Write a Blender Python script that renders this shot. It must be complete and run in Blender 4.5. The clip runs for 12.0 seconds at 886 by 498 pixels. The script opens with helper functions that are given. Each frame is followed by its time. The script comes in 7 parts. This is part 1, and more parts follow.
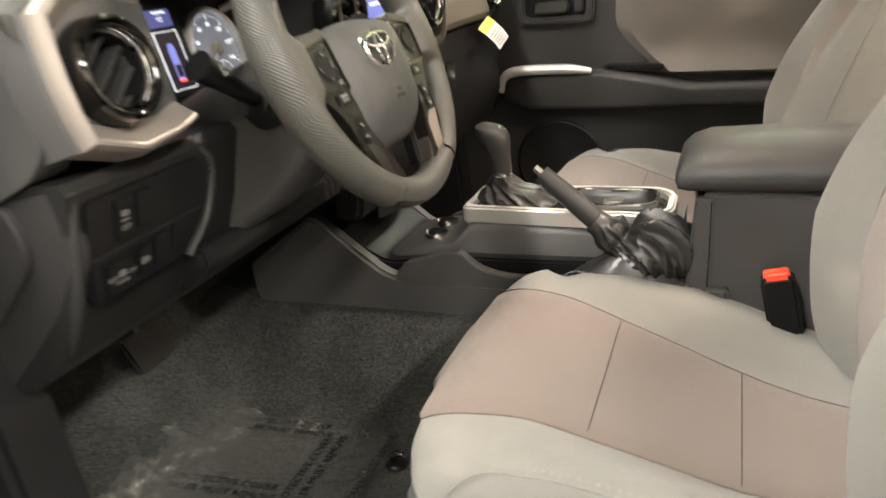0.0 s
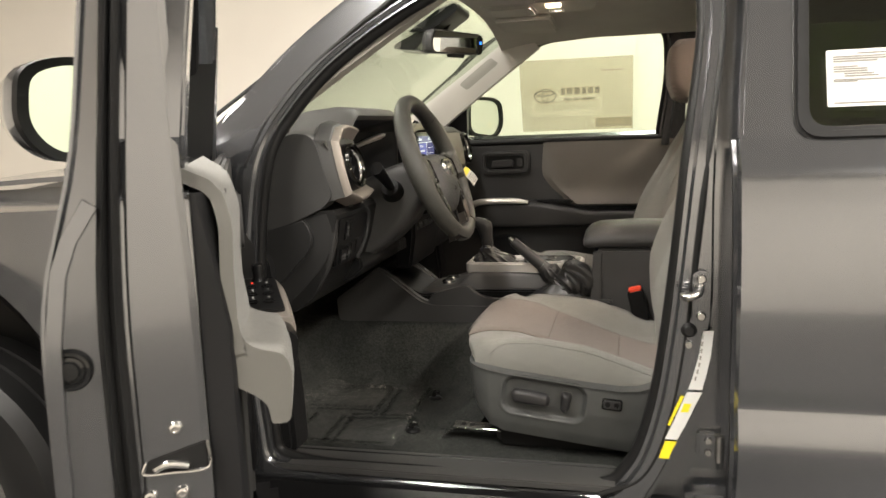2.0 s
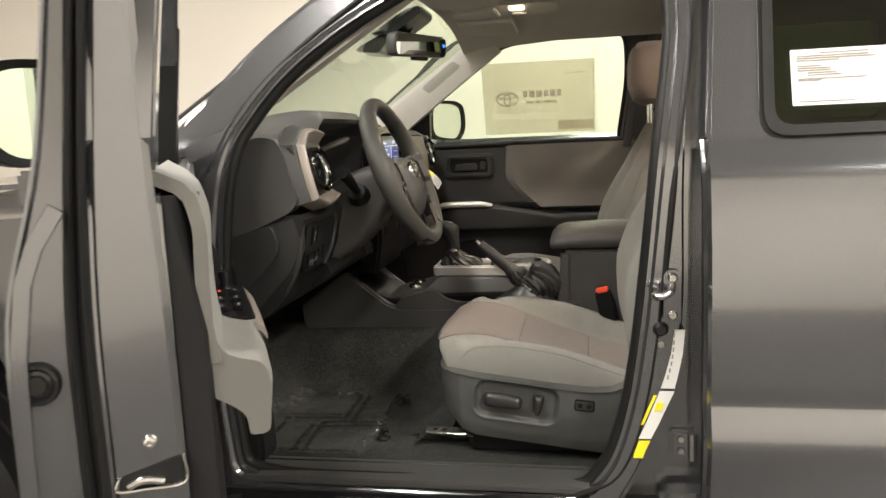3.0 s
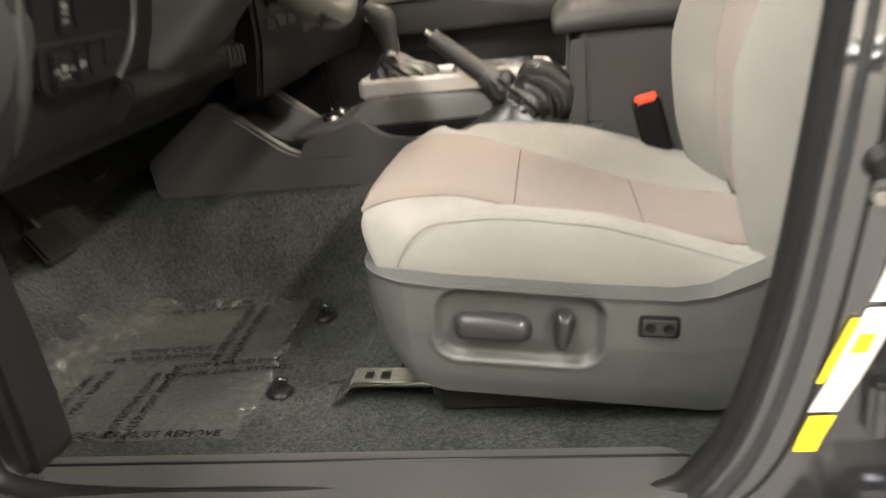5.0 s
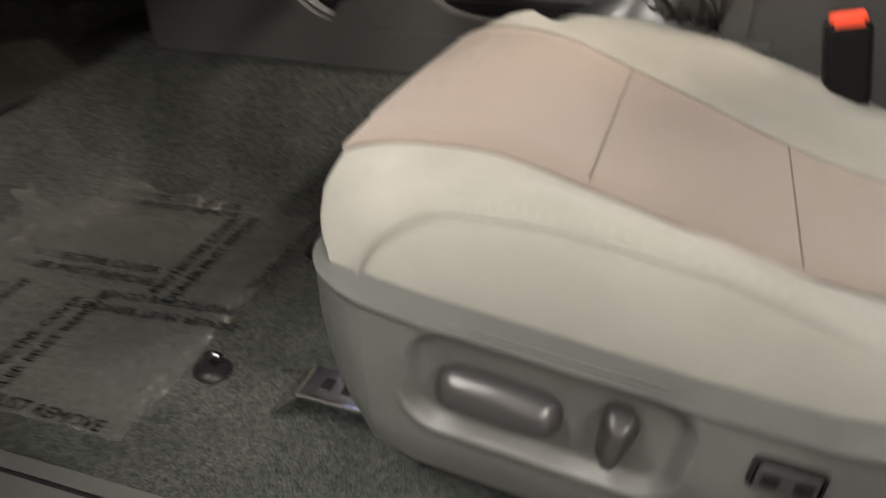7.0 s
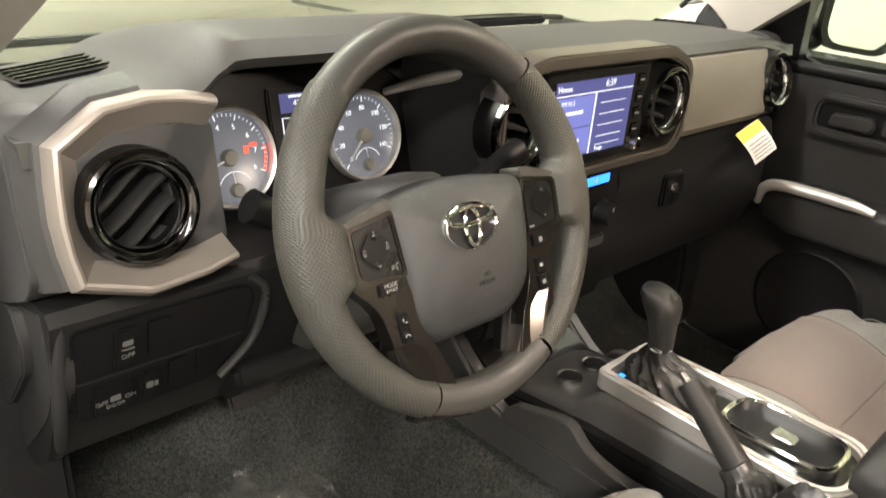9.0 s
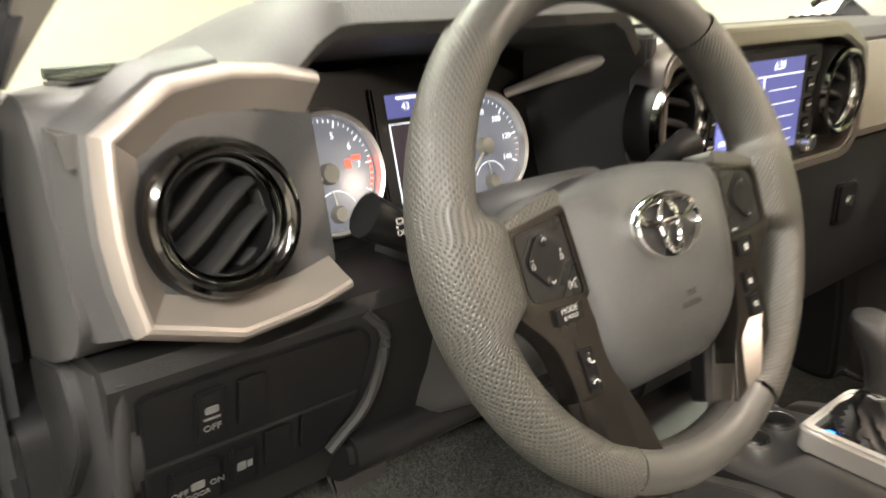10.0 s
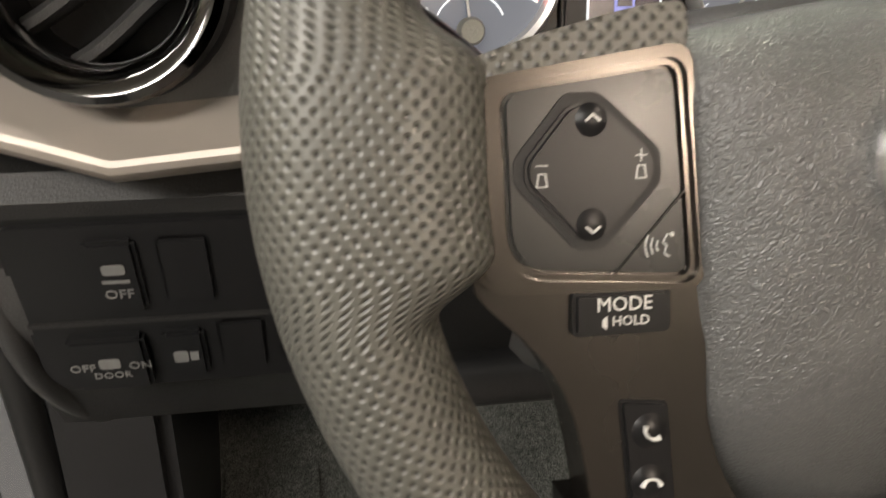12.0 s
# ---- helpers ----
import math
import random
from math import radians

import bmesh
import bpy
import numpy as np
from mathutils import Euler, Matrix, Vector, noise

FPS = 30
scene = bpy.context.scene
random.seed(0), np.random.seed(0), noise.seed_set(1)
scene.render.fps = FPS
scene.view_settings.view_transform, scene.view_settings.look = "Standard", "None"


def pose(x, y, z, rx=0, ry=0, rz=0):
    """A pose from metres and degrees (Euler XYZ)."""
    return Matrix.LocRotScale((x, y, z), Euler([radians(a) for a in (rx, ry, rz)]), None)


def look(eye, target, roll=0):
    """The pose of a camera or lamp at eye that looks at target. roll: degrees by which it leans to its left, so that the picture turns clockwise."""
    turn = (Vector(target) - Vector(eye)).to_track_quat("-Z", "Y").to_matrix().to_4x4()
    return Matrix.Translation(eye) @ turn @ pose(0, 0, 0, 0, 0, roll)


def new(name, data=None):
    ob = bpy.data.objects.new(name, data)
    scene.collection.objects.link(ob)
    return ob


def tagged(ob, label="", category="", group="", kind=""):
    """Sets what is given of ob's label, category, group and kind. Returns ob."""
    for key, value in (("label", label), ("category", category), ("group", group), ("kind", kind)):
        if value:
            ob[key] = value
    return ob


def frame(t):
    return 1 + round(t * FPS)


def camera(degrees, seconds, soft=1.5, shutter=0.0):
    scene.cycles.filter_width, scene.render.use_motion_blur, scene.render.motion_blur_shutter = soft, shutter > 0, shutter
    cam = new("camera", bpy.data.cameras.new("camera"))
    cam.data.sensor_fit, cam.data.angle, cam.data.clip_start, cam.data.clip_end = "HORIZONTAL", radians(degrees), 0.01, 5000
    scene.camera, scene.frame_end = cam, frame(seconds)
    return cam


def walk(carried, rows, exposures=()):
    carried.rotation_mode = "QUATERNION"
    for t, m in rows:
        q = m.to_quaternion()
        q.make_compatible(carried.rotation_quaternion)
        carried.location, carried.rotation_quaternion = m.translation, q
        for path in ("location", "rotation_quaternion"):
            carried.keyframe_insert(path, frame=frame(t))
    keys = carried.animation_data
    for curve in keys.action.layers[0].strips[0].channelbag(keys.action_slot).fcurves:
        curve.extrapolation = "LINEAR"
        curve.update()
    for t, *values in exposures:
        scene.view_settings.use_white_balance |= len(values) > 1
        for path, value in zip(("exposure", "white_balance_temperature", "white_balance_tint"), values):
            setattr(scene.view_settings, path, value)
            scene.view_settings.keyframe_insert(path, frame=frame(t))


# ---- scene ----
cam = camera(59.7, 12.0, soft=1.5, shutter=0.5)
PATH = [
    (0, (0.391, -1.192, 1.248), (-0.293, 0.547, 0.536), -5.0),
    (0.5, (0.388, -1.419, 1.275), (-0.271, 0.378, 0.695), -6.2),
    (1, (0.372, -1.644, 1.287), (-0.197, 0.219, 0.835), -5.8),
    (1.5, (0.415, -1.95, 1.242), (-0.103, -0.045, 0.917), -3.2),
    (2, (0.444, -2.212, 1.248), (-0.025, -0.293, 0.939), -2.1),
    (2.5, (0.442, -2.253, 1.257), (0.041, -0.318, 0.947), -1.8),
    (2.7, (0.436, -2.248, 1.254), (0.05, -0.309, 0.953), -1.9),
    (4.3, (0.351, -1.674, 1.142), (0.067, 0.258, 0.71), -6.2),
    (4.5, (0.356, -1.59, 1.121), (0.073, 0.322, 0.606), -6.3),
    (5, (0.317, -1.378, 1.043), (0.014, 0.471, 0.346), -6.6),
    (5.5, (0.269, -1.142, 0.953), (-0.029, 0.65, 0.117), -6.9),
    (6, (0.271, -1.009, 0.877), (0.035, 0.736, -0.071), -6.4),
    (6.5, (0.27, -0.98, 0.872), (0.032, 0.736, -0.128), -4.2),
    (7, (0.324, -1.006, 1.007), (-0.221, 0.62, -0.023), 0.0),
    (7.5, (0.444, -0.944, 1.194), (-0.537, 0.45, 0.147), -0.3),
    (7.7, (0.46, -0.922, 1.264), (-0.64, 0.394, 0.235), -0.5),
    (9.3, (0.46, -0.868, 1.421), (-0.855, 0.433, 0.662), 4.7),
    (9.5, (0.438, -0.869, 1.409), (-0.923, 0.401, 0.678), 3.6),
    (10, (0.298, -0.807, 1.306), (-1.161, 0.402, 0.665), -0.7),
    (10.5, (0.271, -0.684, 1.254), (-1.270, 0.424, 0.624), -1.3),
    (10.8, (0.264, -0.578, 1.254), (-1.405, 0.270, 0.560), 0.2),
    (11, (0.241, -0.539, 1.253), (-1.479, 0.161, 0.510), -2.2),
    (11.3, (0.200, -0.536, 1.237), (-1.534, -0.049, 0.390), 0.2),
    (11.5, (0.176, -0.538, 1.229), (-1.561, -0.138, 0.321), 1.8),
    (11.8, (0.163, -0.538, 1.228), (-1.560, -0.228, 0.263), 1.6),
    (12, (0.163, -0.544, 1.225), (-1.547, -0.236, 0.233), 2.0),
]
EXPO = ((0, 0.97), (0.5, 0.73), (1, 0.5), (1.5, 0.3), (2, 0.12), (2.7, 0.1), (4.3, 0.35), (4.7, 0.72), (5.0, 1.18), (5.5, 1.45), (6.0, 1.44), (6.5, 1.03), (7.0, 0.82), (7.7, 0.94), (9.3, 0.78), (10, 1.28), (10.5, 1.35), (11, 1.2), (12, 0.84))
walk(cam, [(t, look(eye, target, roll)) for t, eye, target, roll in PATH], EXPO)

# ---- world and light ----
world = bpy.data.worlds.new("world")
scene.world = world
world.use_nodes = True
world.node_tree.nodes["Background"].inputs[0].default_value = (1.0, 0.93, 0.84, 1)
world.node_tree.nodes["Background"].inputs[1].default_value = 0.03


def area(name, m, sx, sy, watts, colour):
    d = bpy.data.lights.new(name, "AREA")
    d.shape, d.size, d.size_y, d.energy, d.color = "RECTANGLE", sx, sy, watts, colour
    ob = new(name, d)
    ob.matrix_world = m
    return ob


for lx, ly, ll, lw in ((-2.6, -1.0, 4.2, 180), (-0.55, -2.9, 3.0, 225), (2.75, -3.0, 3.0, 290), (0.6, 2.4, 4.2, 180), (4.4, 0.4, 4.2, 190)):
    area("ceiling_strip_light", pose(lx, ly, 3.46), 0.35, ll, lw, (1.0, 0.94, 0.86))
for nm, dx, dy, dw, ds in (("map_bulb", 0.245, -0.03, 22.0, 0.06), ("dome_bulb", 1.02, 0.0, 12.0, 0.11)):
    bulb = bpy.data.lights.new(nm, "AREA")
    bulb.shape, bulb.size, bulb.energy, bulb.color = "DISK", ds, dw, (1.0, 0.82, 0.66)
    new(nm, bulb).matrix_world = pose(dx, dy, 1.565 if nm == "map_bulb" else 1.578)

# ---- materials ----


def material(name, colour, rough=0.5, metal=0.0, bump=0.0, scale=200.0, vary=0.0, vscale=6.0, coat=0.0, kind="noise", spec=0.5, sheen=0.0, distance=0.001):
    m = bpy.data.materials.new(name)
    m.use_nodes = True
    nt = m.node_tree
    b = nt.nodes["Principled BSDF"]
    b.inputs["Base Color"].default_value = (*colour, 1)
    b.inputs["Roughness"].default_value = rough
    b.inputs["Metallic"].default_value = metal
    b.inputs["Coat Weight"].default_value = coat
    b.inputs["Coat Roughness"].default_value = 0.06
    b.inputs["Specular IOR Level"].default_value = spec
    b.inputs["Sheen Weight"].default_value = sheen
    tc = nt.nodes.new("ShaderNodeTexCoord")
    if vary:
        n = nt.nodes.new("ShaderNodeTexNoise")
        n.inputs["Scale"].default_value, n.inputs["Detail"].default_value = vscale, 5
        nt.links.new(tc.outputs["Object"], n.inputs["Vector"])
        mix = nt.nodes.new("ShaderNodeMix")
        mix.data_type = "RGBA"
        mix.inputs[6].default_value = (*(c * (1 - vary) for c in colour), 1)
        mix.inputs[7].default_value = (*(min(1, c * (1 + vary)) for c in colour), 1)
        ct = nt.nodes.new("ShaderNodeMapRange")
        ct.inputs["From Min"].default_value, ct.inputs["From Max"].default_value = 0.3, 0.7
        nt.links.new(n.outputs["Fac"], ct.inputs["Value"])
        nt.links.new(ct.outputs[0], mix.inputs[0])
        nt.links.new(mix.outputs[2], b.inputs["Base Color"])
        rr = nt.nodes.new("ShaderNodeMapRange")
        rr.inputs["To Min"].default_value, rr.inputs["To Max"].default_value = max(0, rough - min(0.08, vary * 0.6)), min(1, rough + min(0.08, vary * 0.6))
        nt.links.new(n.outputs["Fac"], rr.inputs["Value"])
        nt.links.new(rr.outputs[0], b.inputs["Roughness"])
    if bump:
        if kind == "noise":
            h = nt.nodes.new("ShaderNodeTexNoise")
            h.inputs["Scale"].default_value, h.inputs["Detail"].default_value = scale, 3
            out = h.outputs["Fac"]
        elif kind == "grain":
            h = nt.nodes.new("ShaderNodeTexVoronoi")
            h.inputs["Scale"].default_value = scale
            out = h.outputs["Distance"]
        elif kind == "crease":
            wp = nt.nodes.new("ShaderNodeTexNoise")
            wp.inputs["Scale"].default_value = scale * 0.5
            add = nt.nodes.new("ShaderNodeMixRGB")
            add.blend_type = "ADD"
            add.inputs[0].default_value = 0.004
            nt.links.new(tc.outputs["Object"], wp.inputs["Vector"])
            nt.links.new(tc.outputs["Object"], add.inputs[1])
            nt.links.new(wp.outputs["Color"], add.inputs[2])
            h = nt.nodes.new("ShaderNodeTexVoronoi")
            h.feature = "DISTANCE_TO_EDGE"
            h.inputs["Scale"].default_value = scale
            nt.links.new(add.outputs[0], h.inputs["Vector"])
            out = h.outputs["Distance"]
        else:
            h = nt.nodes.new("ShaderNodeTexWave")
            h.wave_type, h.bands_direction = "BANDS", "DIAGONAL"
            h.inputs["Scale"].default_value, h.inputs["Distortion"].default_value = scale, 1.5
            h.inputs["Detail"].default_value = 2
            out = h.outputs["Fac"]
        if kind != "crease":
            nt.links.new(tc.outputs["Object"], h.inputs["Vector"])
        bp = nt.nodes.new("ShaderNodeBump")
        bp.inputs["Strength"].default_value, bp.inputs["Distance"].default_value = bump, distance
        nt.links.new(out, bp.inputs["Height"])
        nt.links.new(bp.outputs[0], b.inputs["Normal"])
    return m


def glow(name, colour, strength):
    m = bpy.data.materials.new(name)
    m.use_nodes = True
    b = m.node_tree.nodes["Principled BSDF"]
    b.inputs["Base Color"].default_value = (*(c * 0.3 for c in colour), 1)
    b.inputs["Emission Color"].default_value = (*colour, 1)
    b.inputs["Emission Strength"].default_value = strength
    b.inputs["Roughness"].default_value = 0.25
    return m


def clear(name, tint, gloss=0.045, rough=0.02, wrinkle=0.0, haze=0.0):
    m = bpy.data.materials.new(name)
    m.use_nodes = True
    nt = m.node_tree
    nt.nodes.remove(nt.nodes["Principled BSDF"])
    tr, gl, mx = (nt.nodes.new("ShaderNodeBsdf" + k) for k in ("Transparent", "Glossy", "Glossy"))
    nt.nodes.remove(mx)
    mx = nt.nodes.new("ShaderNodeMixShader")
    tr.inputs[0].default_value = (*tint, 1)
    gl.inputs["Roughness"].default_value = rough
    fr, pw = nt.nodes.new("ShaderNodeLayerWeight"), nt.nodes.new("ShaderNodeMath")
    fr.inputs[0].default_value = 0.5
    pw.operation = "POWER"
    pw.inputs[1].default_value = 5
    nt.links.new(fr.outputs["Facing"], pw.inputs[0])
    mul = nt.nodes.new("ShaderNodeMath")
    mul.operation, mul.use_clamp = "MULTIPLY_ADD", True
    mul.inputs[1].default_value, mul.inputs[2].default_value = 0.8, gloss
    nt.links.new(pw.outputs[0], mul.inputs[0])
    nt.links.new(mul.outputs[0], mx.inputs[0])
    nt.links.new(tr.outputs[0], mx.inputs[1])
    nt.links.new(gl.outputs[0], mx.inputs[2])
    nt.links.new(mx.outputs[0], nt.nodes["Material Output"].inputs[0])
    if haze:
        df, mh = nt.nodes.new("ShaderNodeBsdfDiffuse"), nt.nodes.new("ShaderNodeMixShader")
        df.inputs[0].default_value = (0.7, 0.7, 0.68, 1)
        mh.inputs[0].default_value = haze
        nt.links.new(mx.outputs[0], mh.inputs[1])
        nt.links.new(df.outputs[0], mh.inputs[2])
        nt.links.new(mh.outputs[0], nt.nodes["Material Output"].inputs[0])
    if wrinkle:
        tc, ns, bp = nt.nodes.new("ShaderNodeTexCoord"), nt.nodes.new("ShaderNodeTexNoise"), nt.nodes.new("ShaderNodeBump")
        ns.inputs["Scale"].default_value, ns.inputs["Detail"].default_value = 22, 6
        bp.inputs["Strength"].default_value, bp.inputs["Distance"].default_value = wrinkle, 0.01
        nt.links.new(tc.outputs["Object"], ns.inputs["Vector"])
        nt.links.new(ns.outputs["Fac"], bp.inputs["Height"])
        nt.links.new(bp.outputs[0], gl.inputs["Normal"])
    return m


def weave(name, colour, pitch, depth):
    """Twill cloth: slanting ribs crossed by finer ones, with mottled dye."""
    m = bpy.data.materials.new(name)
    m.use_nodes = True
    nt = m.node_tree
    b = nt.nodes["Principled BSDF"]
    b.inputs["Roughness"].default_value, b.inputs["Sheen Weight"].default_value = 0.92, 0.2
    b.inputs["Specular IOR Level"].default_value = 0.2
    tc = nt.nodes.new("ShaderNodeTexCoord")
    ribs = []
    for k, turn in enumerate((1.0, -1.4)):
        mp, wv = nt.nodes.new("ShaderNodeMapping"), nt.nodes.new("ShaderNodeTexWave")
        mp.inputs["Scale"].default_value = (1.0, 1.0, turn)
        wv.wave_type, wv.bands_direction = "BANDS", "DIAGONAL"
        wv.inputs["Scale"].default_value = 2 * math.pi / (10 * pitch * (1.0 if k == 0 else 0.8))
        wv.inputs["Distortion"].default_value, wv.inputs["Detail"].default_value = 1.2, 1
        wv.inputs["Detail Scale"].default_value = 1.5
        nt.links.new(tc.outputs["Object"], mp.inputs["Vector"])
        nt.links.new(mp.outputs[0], wv.inputs["Vector"])
        ribs.append(wv)
    mul = nt.nodes.new("ShaderNodeMath")
    mul.operation = "MULTIPLY_ADD"
    mul.inputs[1].default_value = 0.45
    nt.links.new(ribs[1].outputs["Fac"], mul.inputs[0])
    nt.links.new(ribs[0].outputs["Fac"], mul.inputs[2])
    n = nt.nodes.new("ShaderNodeTexNoise")
    n.inputs["Scale"].default_value, n.inputs["Detail"].default_value = 18, 6
    nt.links.new(tc.outputs["Object"], n.inputs["Vector"])
    sm = nt.nodes.new("ShaderNodeMath")
    sm.operation = "MULTIPLY_ADD"
    sm.inputs[1].default_value = 0.5
    nt.links.new(n.outputs["Fac"], sm.inputs[0])
    nt.links.new(mul.outputs[0], sm.inputs[2])
    rg = nt.nodes.new("ShaderNodeMapRange")
    rg.inputs["From Min"].default_value, rg.inputs["From Max"].default_value = 0.1, 1.7
    nt.links.new(sm.outputs[0], rg.inputs["Value"])
    mix = nt.nodes.new("ShaderNodeMix")
    mix.data_type = "RGBA"
    mix.inputs[6].default_value = (*(c * (1 - depth) for c in colour), 1)
    mix.inputs[7].default_value = (*(c * (1 + depth * 0.7) for c in colour), 1)
    nt.links.new(rg.outputs[0], mix.inputs[0])
    nt.links.new(mix.outputs[2], b.inputs["Base Color"])
    bp = nt.nodes.new("ShaderNodeBump")
    bp.inputs["Strength"].default_value, bp.inputs["Distance"].default_value = 0.7, 0.0004
    nt.links.new(mul.outputs[0], bp.inputs["Height"])
    nt.links.new(bp.outputs[0], b.inputs["Normal"])
    return m


def fuzz(name, colour):
    """Cut-pile carpet: single tufts, brushed patches and dust."""
    m = material(name, colour, 1.0, 0, 0, 1, 0, 1, sheen=0.0, spec=0.05)
    nt = m.node_tree
    b = nt.nodes["Principled BSDF"]
    tc = nt.nodes.new("ShaderNodeTexCoord")
    acc = None
    for sc, amp, det in ((700, 0.9, 2), (190, 0.40, 3), (11, 0.32, 5)):
        n, r = nt.nodes.new("ShaderNodeTexNoise"), nt.nodes.new("ShaderNodeMapRange")
        n.inputs["Scale"].default_value, n.inputs["Detail"].default_value = sc, det
        r.inputs["From Min"].default_value, r.inputs["From Max"].default_value = 0.3, 0.7
        r.inputs["To Min"].default_value, r.inputs["To Max"].default_value = 1 - amp * 0.75, 1 + amp
        nt.links.new(tc.outputs["Object"], n.inputs["Vector"])
        nt.links.new(n.outputs["Fac"], r.inputs["Value"])
        if acc is None:
            acc, fine = r.outputs[0], n
        else:
            mu = nt.nodes.new("ShaderNodeMath")
            mu.operation = "MULTIPLY"
            nt.links.new(acc, mu.inputs[0])
            nt.links.new(r.outputs[0], mu.inputs[1])
            acc = mu.outputs[0]
    vm = nt.nodes.new("ShaderNodeVectorMath")
    vm.operation = "SCALE"
    vm.inputs[0].default_value = colour
    nt.links.new(acc, vm.inputs["Scale"])
    nt.links.new(vm.outputs[0], b.inputs["Base Color"])
    bp = nt.nodes.new("ShaderNodeBump")
    bp.inputs["Strength"].default_value, bp.inputs["Distance"].default_value = 1.0, 0.002
    nt.links.new(fine.outputs["Fac"], bp.inputs["Height"])
    nt.links.new(bp.outputs[0], b.inputs["Normal"])
    return m


PAINT = material("grey_metallic_paint", (0.178, 0.182, 0.192), 0.17, 0.85, 0.03, 2600, 0.04, 3, coat=1.0, distance=0.0001)
PLASTIC = material("black_grained_plastic", (0.010, 0.010, 0.0105), 0.48, 0, 0.3, 900, 0.15, 7, kind="grain", distance=0.0004, spec=0.22)
SATIN = material("satin_black_plastic", (0.0065, 0.0065, 0.0068), 0.34, 0, 0.1, 900, 0.1, 9, distance=0.0002, spec=0.18)
SMOKE = material("charcoal_plastic", (0.024, 0.024, 0.024), 0.44, 0, 0.35, 900, 0.12, 6, kind="grain", distance=0.0004, spec=0.3)
SHINY = material("piano_black_plastic", (0.01, 0.01, 0.01), 0.12, 0, 0.02, 200, 0.1, 5)
PAD = material("soft_dash_skin", (0.040, 0.039, 0.036), 0.52, 0, 0.5, 520, 0.1, 5, distance=0.0006)
TAUPE = material("taupe_dash_skin", (0.20, 0.185, 0.155), 0.55, 0, 0.4, 600, 0.08, 5, distance=0.0005)
SILVER = material("satin_silver_trim", (0.74, 0.72, 0.69), 0.34, 0.7, 0.0, 1500, 0.03, 8)
BRONZE = material("satin_bronze_metal_trim", (0.040, 0.036, 0.0315), 0.25, 0.8, 0.12, 2600, 0.12, 10, distance=0.0001)
RIMMETAL = material("brushed_warm_metal_edge", (0.070, 0.063, 0.056), 0.22, 0.85, 0.0, 2600, 0.04, 10)
VENTMETAL = material("satin_warm_silver_trim", (0.28, 0.252, 0.228), 0.32, 0.9, 0.0, 2600, 0.03, 10)
PODMETAL = material("satin_champagne_paint", (0.31, 0.276, 0.246), 0.44, 0.55, 0.0, 2600, 0.03, 10)
DARKCHROME = material("smoked_chrome", (0.075, 0.073, 0.070), 0.10, 1.0, 0.02, 50, 0.05, 9)
CHROME = material("chrome", (0.86, 0.86, 0.86), 0.05, 1.0, 0.02, 50, 0.03, 9)
# Rail metal made black: the shade under the seat is in its colour.
RAIL = material("shaded_rail_steel", (0.012, 0.012, 0.012), 0.4, 0, 0.1, 160, 0.1, 30)
STEEL = material("zinc_plated_steel", (0.55, 0.54, 0.52), 0.25, 1.0, 0.1, 160, 0.1, 30)
CLOTH = weave("light_grey_seat_cloth", (0.180, 0.177, 0.160), 0.0016, 0.42)
DOORCLOTH = weave("grey_door_vinyl", (0.128, 0.124, 0.112), 0.0014, 0.12)
INSERT = weave("taupe_seat_cloth", (0.150, 0.122, 0.105), 0.0022, 0.30)
THREAD = material("pale_stitching", (0.27, 0.265, 0.24), 0.8, 0, 0.2, 900, 0.1, 40)
SEAM = material("seam_cloth", (0.085, 0.070, 0.060), 0.9, 0, 0.2, 700, 0.1, 30)
LEATHER = material("black_grained_leather", (0.024, 0.0235, 0.023), 0.40, 0, 0.5, 700, 0.12, 9, kind="grain", distance=0.0005, spec=0.4)
GRIP = material("smooth_grey_leather", (0.050, 0.049, 0.045), 0.42, 0, 0.25, 900, 0.08, 20, distance=0.0003)
BOOT = material("soft_black_leather", (0.019, 0.0186, 0.018), 0.34, 0, 0.35, 500, 0.15, 30, distance=0.0005, spec=0.6)
HUBSKIN = material("airbag_cover_skin", (0.053, 0.054, 0.054), 0.33, 0, 0.9, 700, 0.10, 30, kind="crease", distance=0.0006)
CARPET = fuzz("dark_grey_carpet", (0.0290, 0.0305, 0.0286))
RUBBER = material("black_rubber", (0.009, 0.009, 0.009), 0.48, 0, 0.15, 300, 0.15, 12, spec=0.25)
LINER = material("grey_headliner", (0.52, 0.50, 0.45), 0.95, 0, 0.3, 600, 0.05, 8)
PILLAR = material("pale_grey_pillar_trim", (0.42, 0.405, 0.365), 0.6, 0, 0.3, 800, 0.04, 8, distance=0.0004)
# Pillar grey darkened for the recess's shade; also the gauge hubs' own grey.
INSETGREY = material("recess_shade_and_hub_grey", (0.26, 0.255, 0.225), 0.75, 0, 0.3, 700, 0.05, 9)
WALLPAINT = material("cream_wall_paint", (0.84, 0.79, 0.71), 0.85, 0, 0.1, 40, 0.03, 1.2)
GREYWALL = material("grey_bay_paint", (0.42, 0.405, 0.375), 0.8, 0, 0.1, 40, 0.06, 1.2)
FLOORPAINT = material("dark_grey_concrete_floor", (0.050, 0.049, 0.047), 0.42, 0, 0.1, 30, 0.25, 2)
GLASS = clear("greenish_car_glass", (0.86, 0.92, 0.84))
DARKGLASS = clear("privacy_glass", (0.30, 0.34, 0.24), 0.09)
FILM = clear("clear_plastic_film", (0.80, 0.80, 0.76), 0.22, 0.07, 0.9, haze=0.042)
PAPER = material("white_paper", (0.62, 0.62, 0.60), 0.7, 0, 0.05, 300, 0.03, 20)
PRINT = material("grey_print", (0.22, 0.21, 0.19), 0.8, 0, 0.05, 300, 0.05, 20)
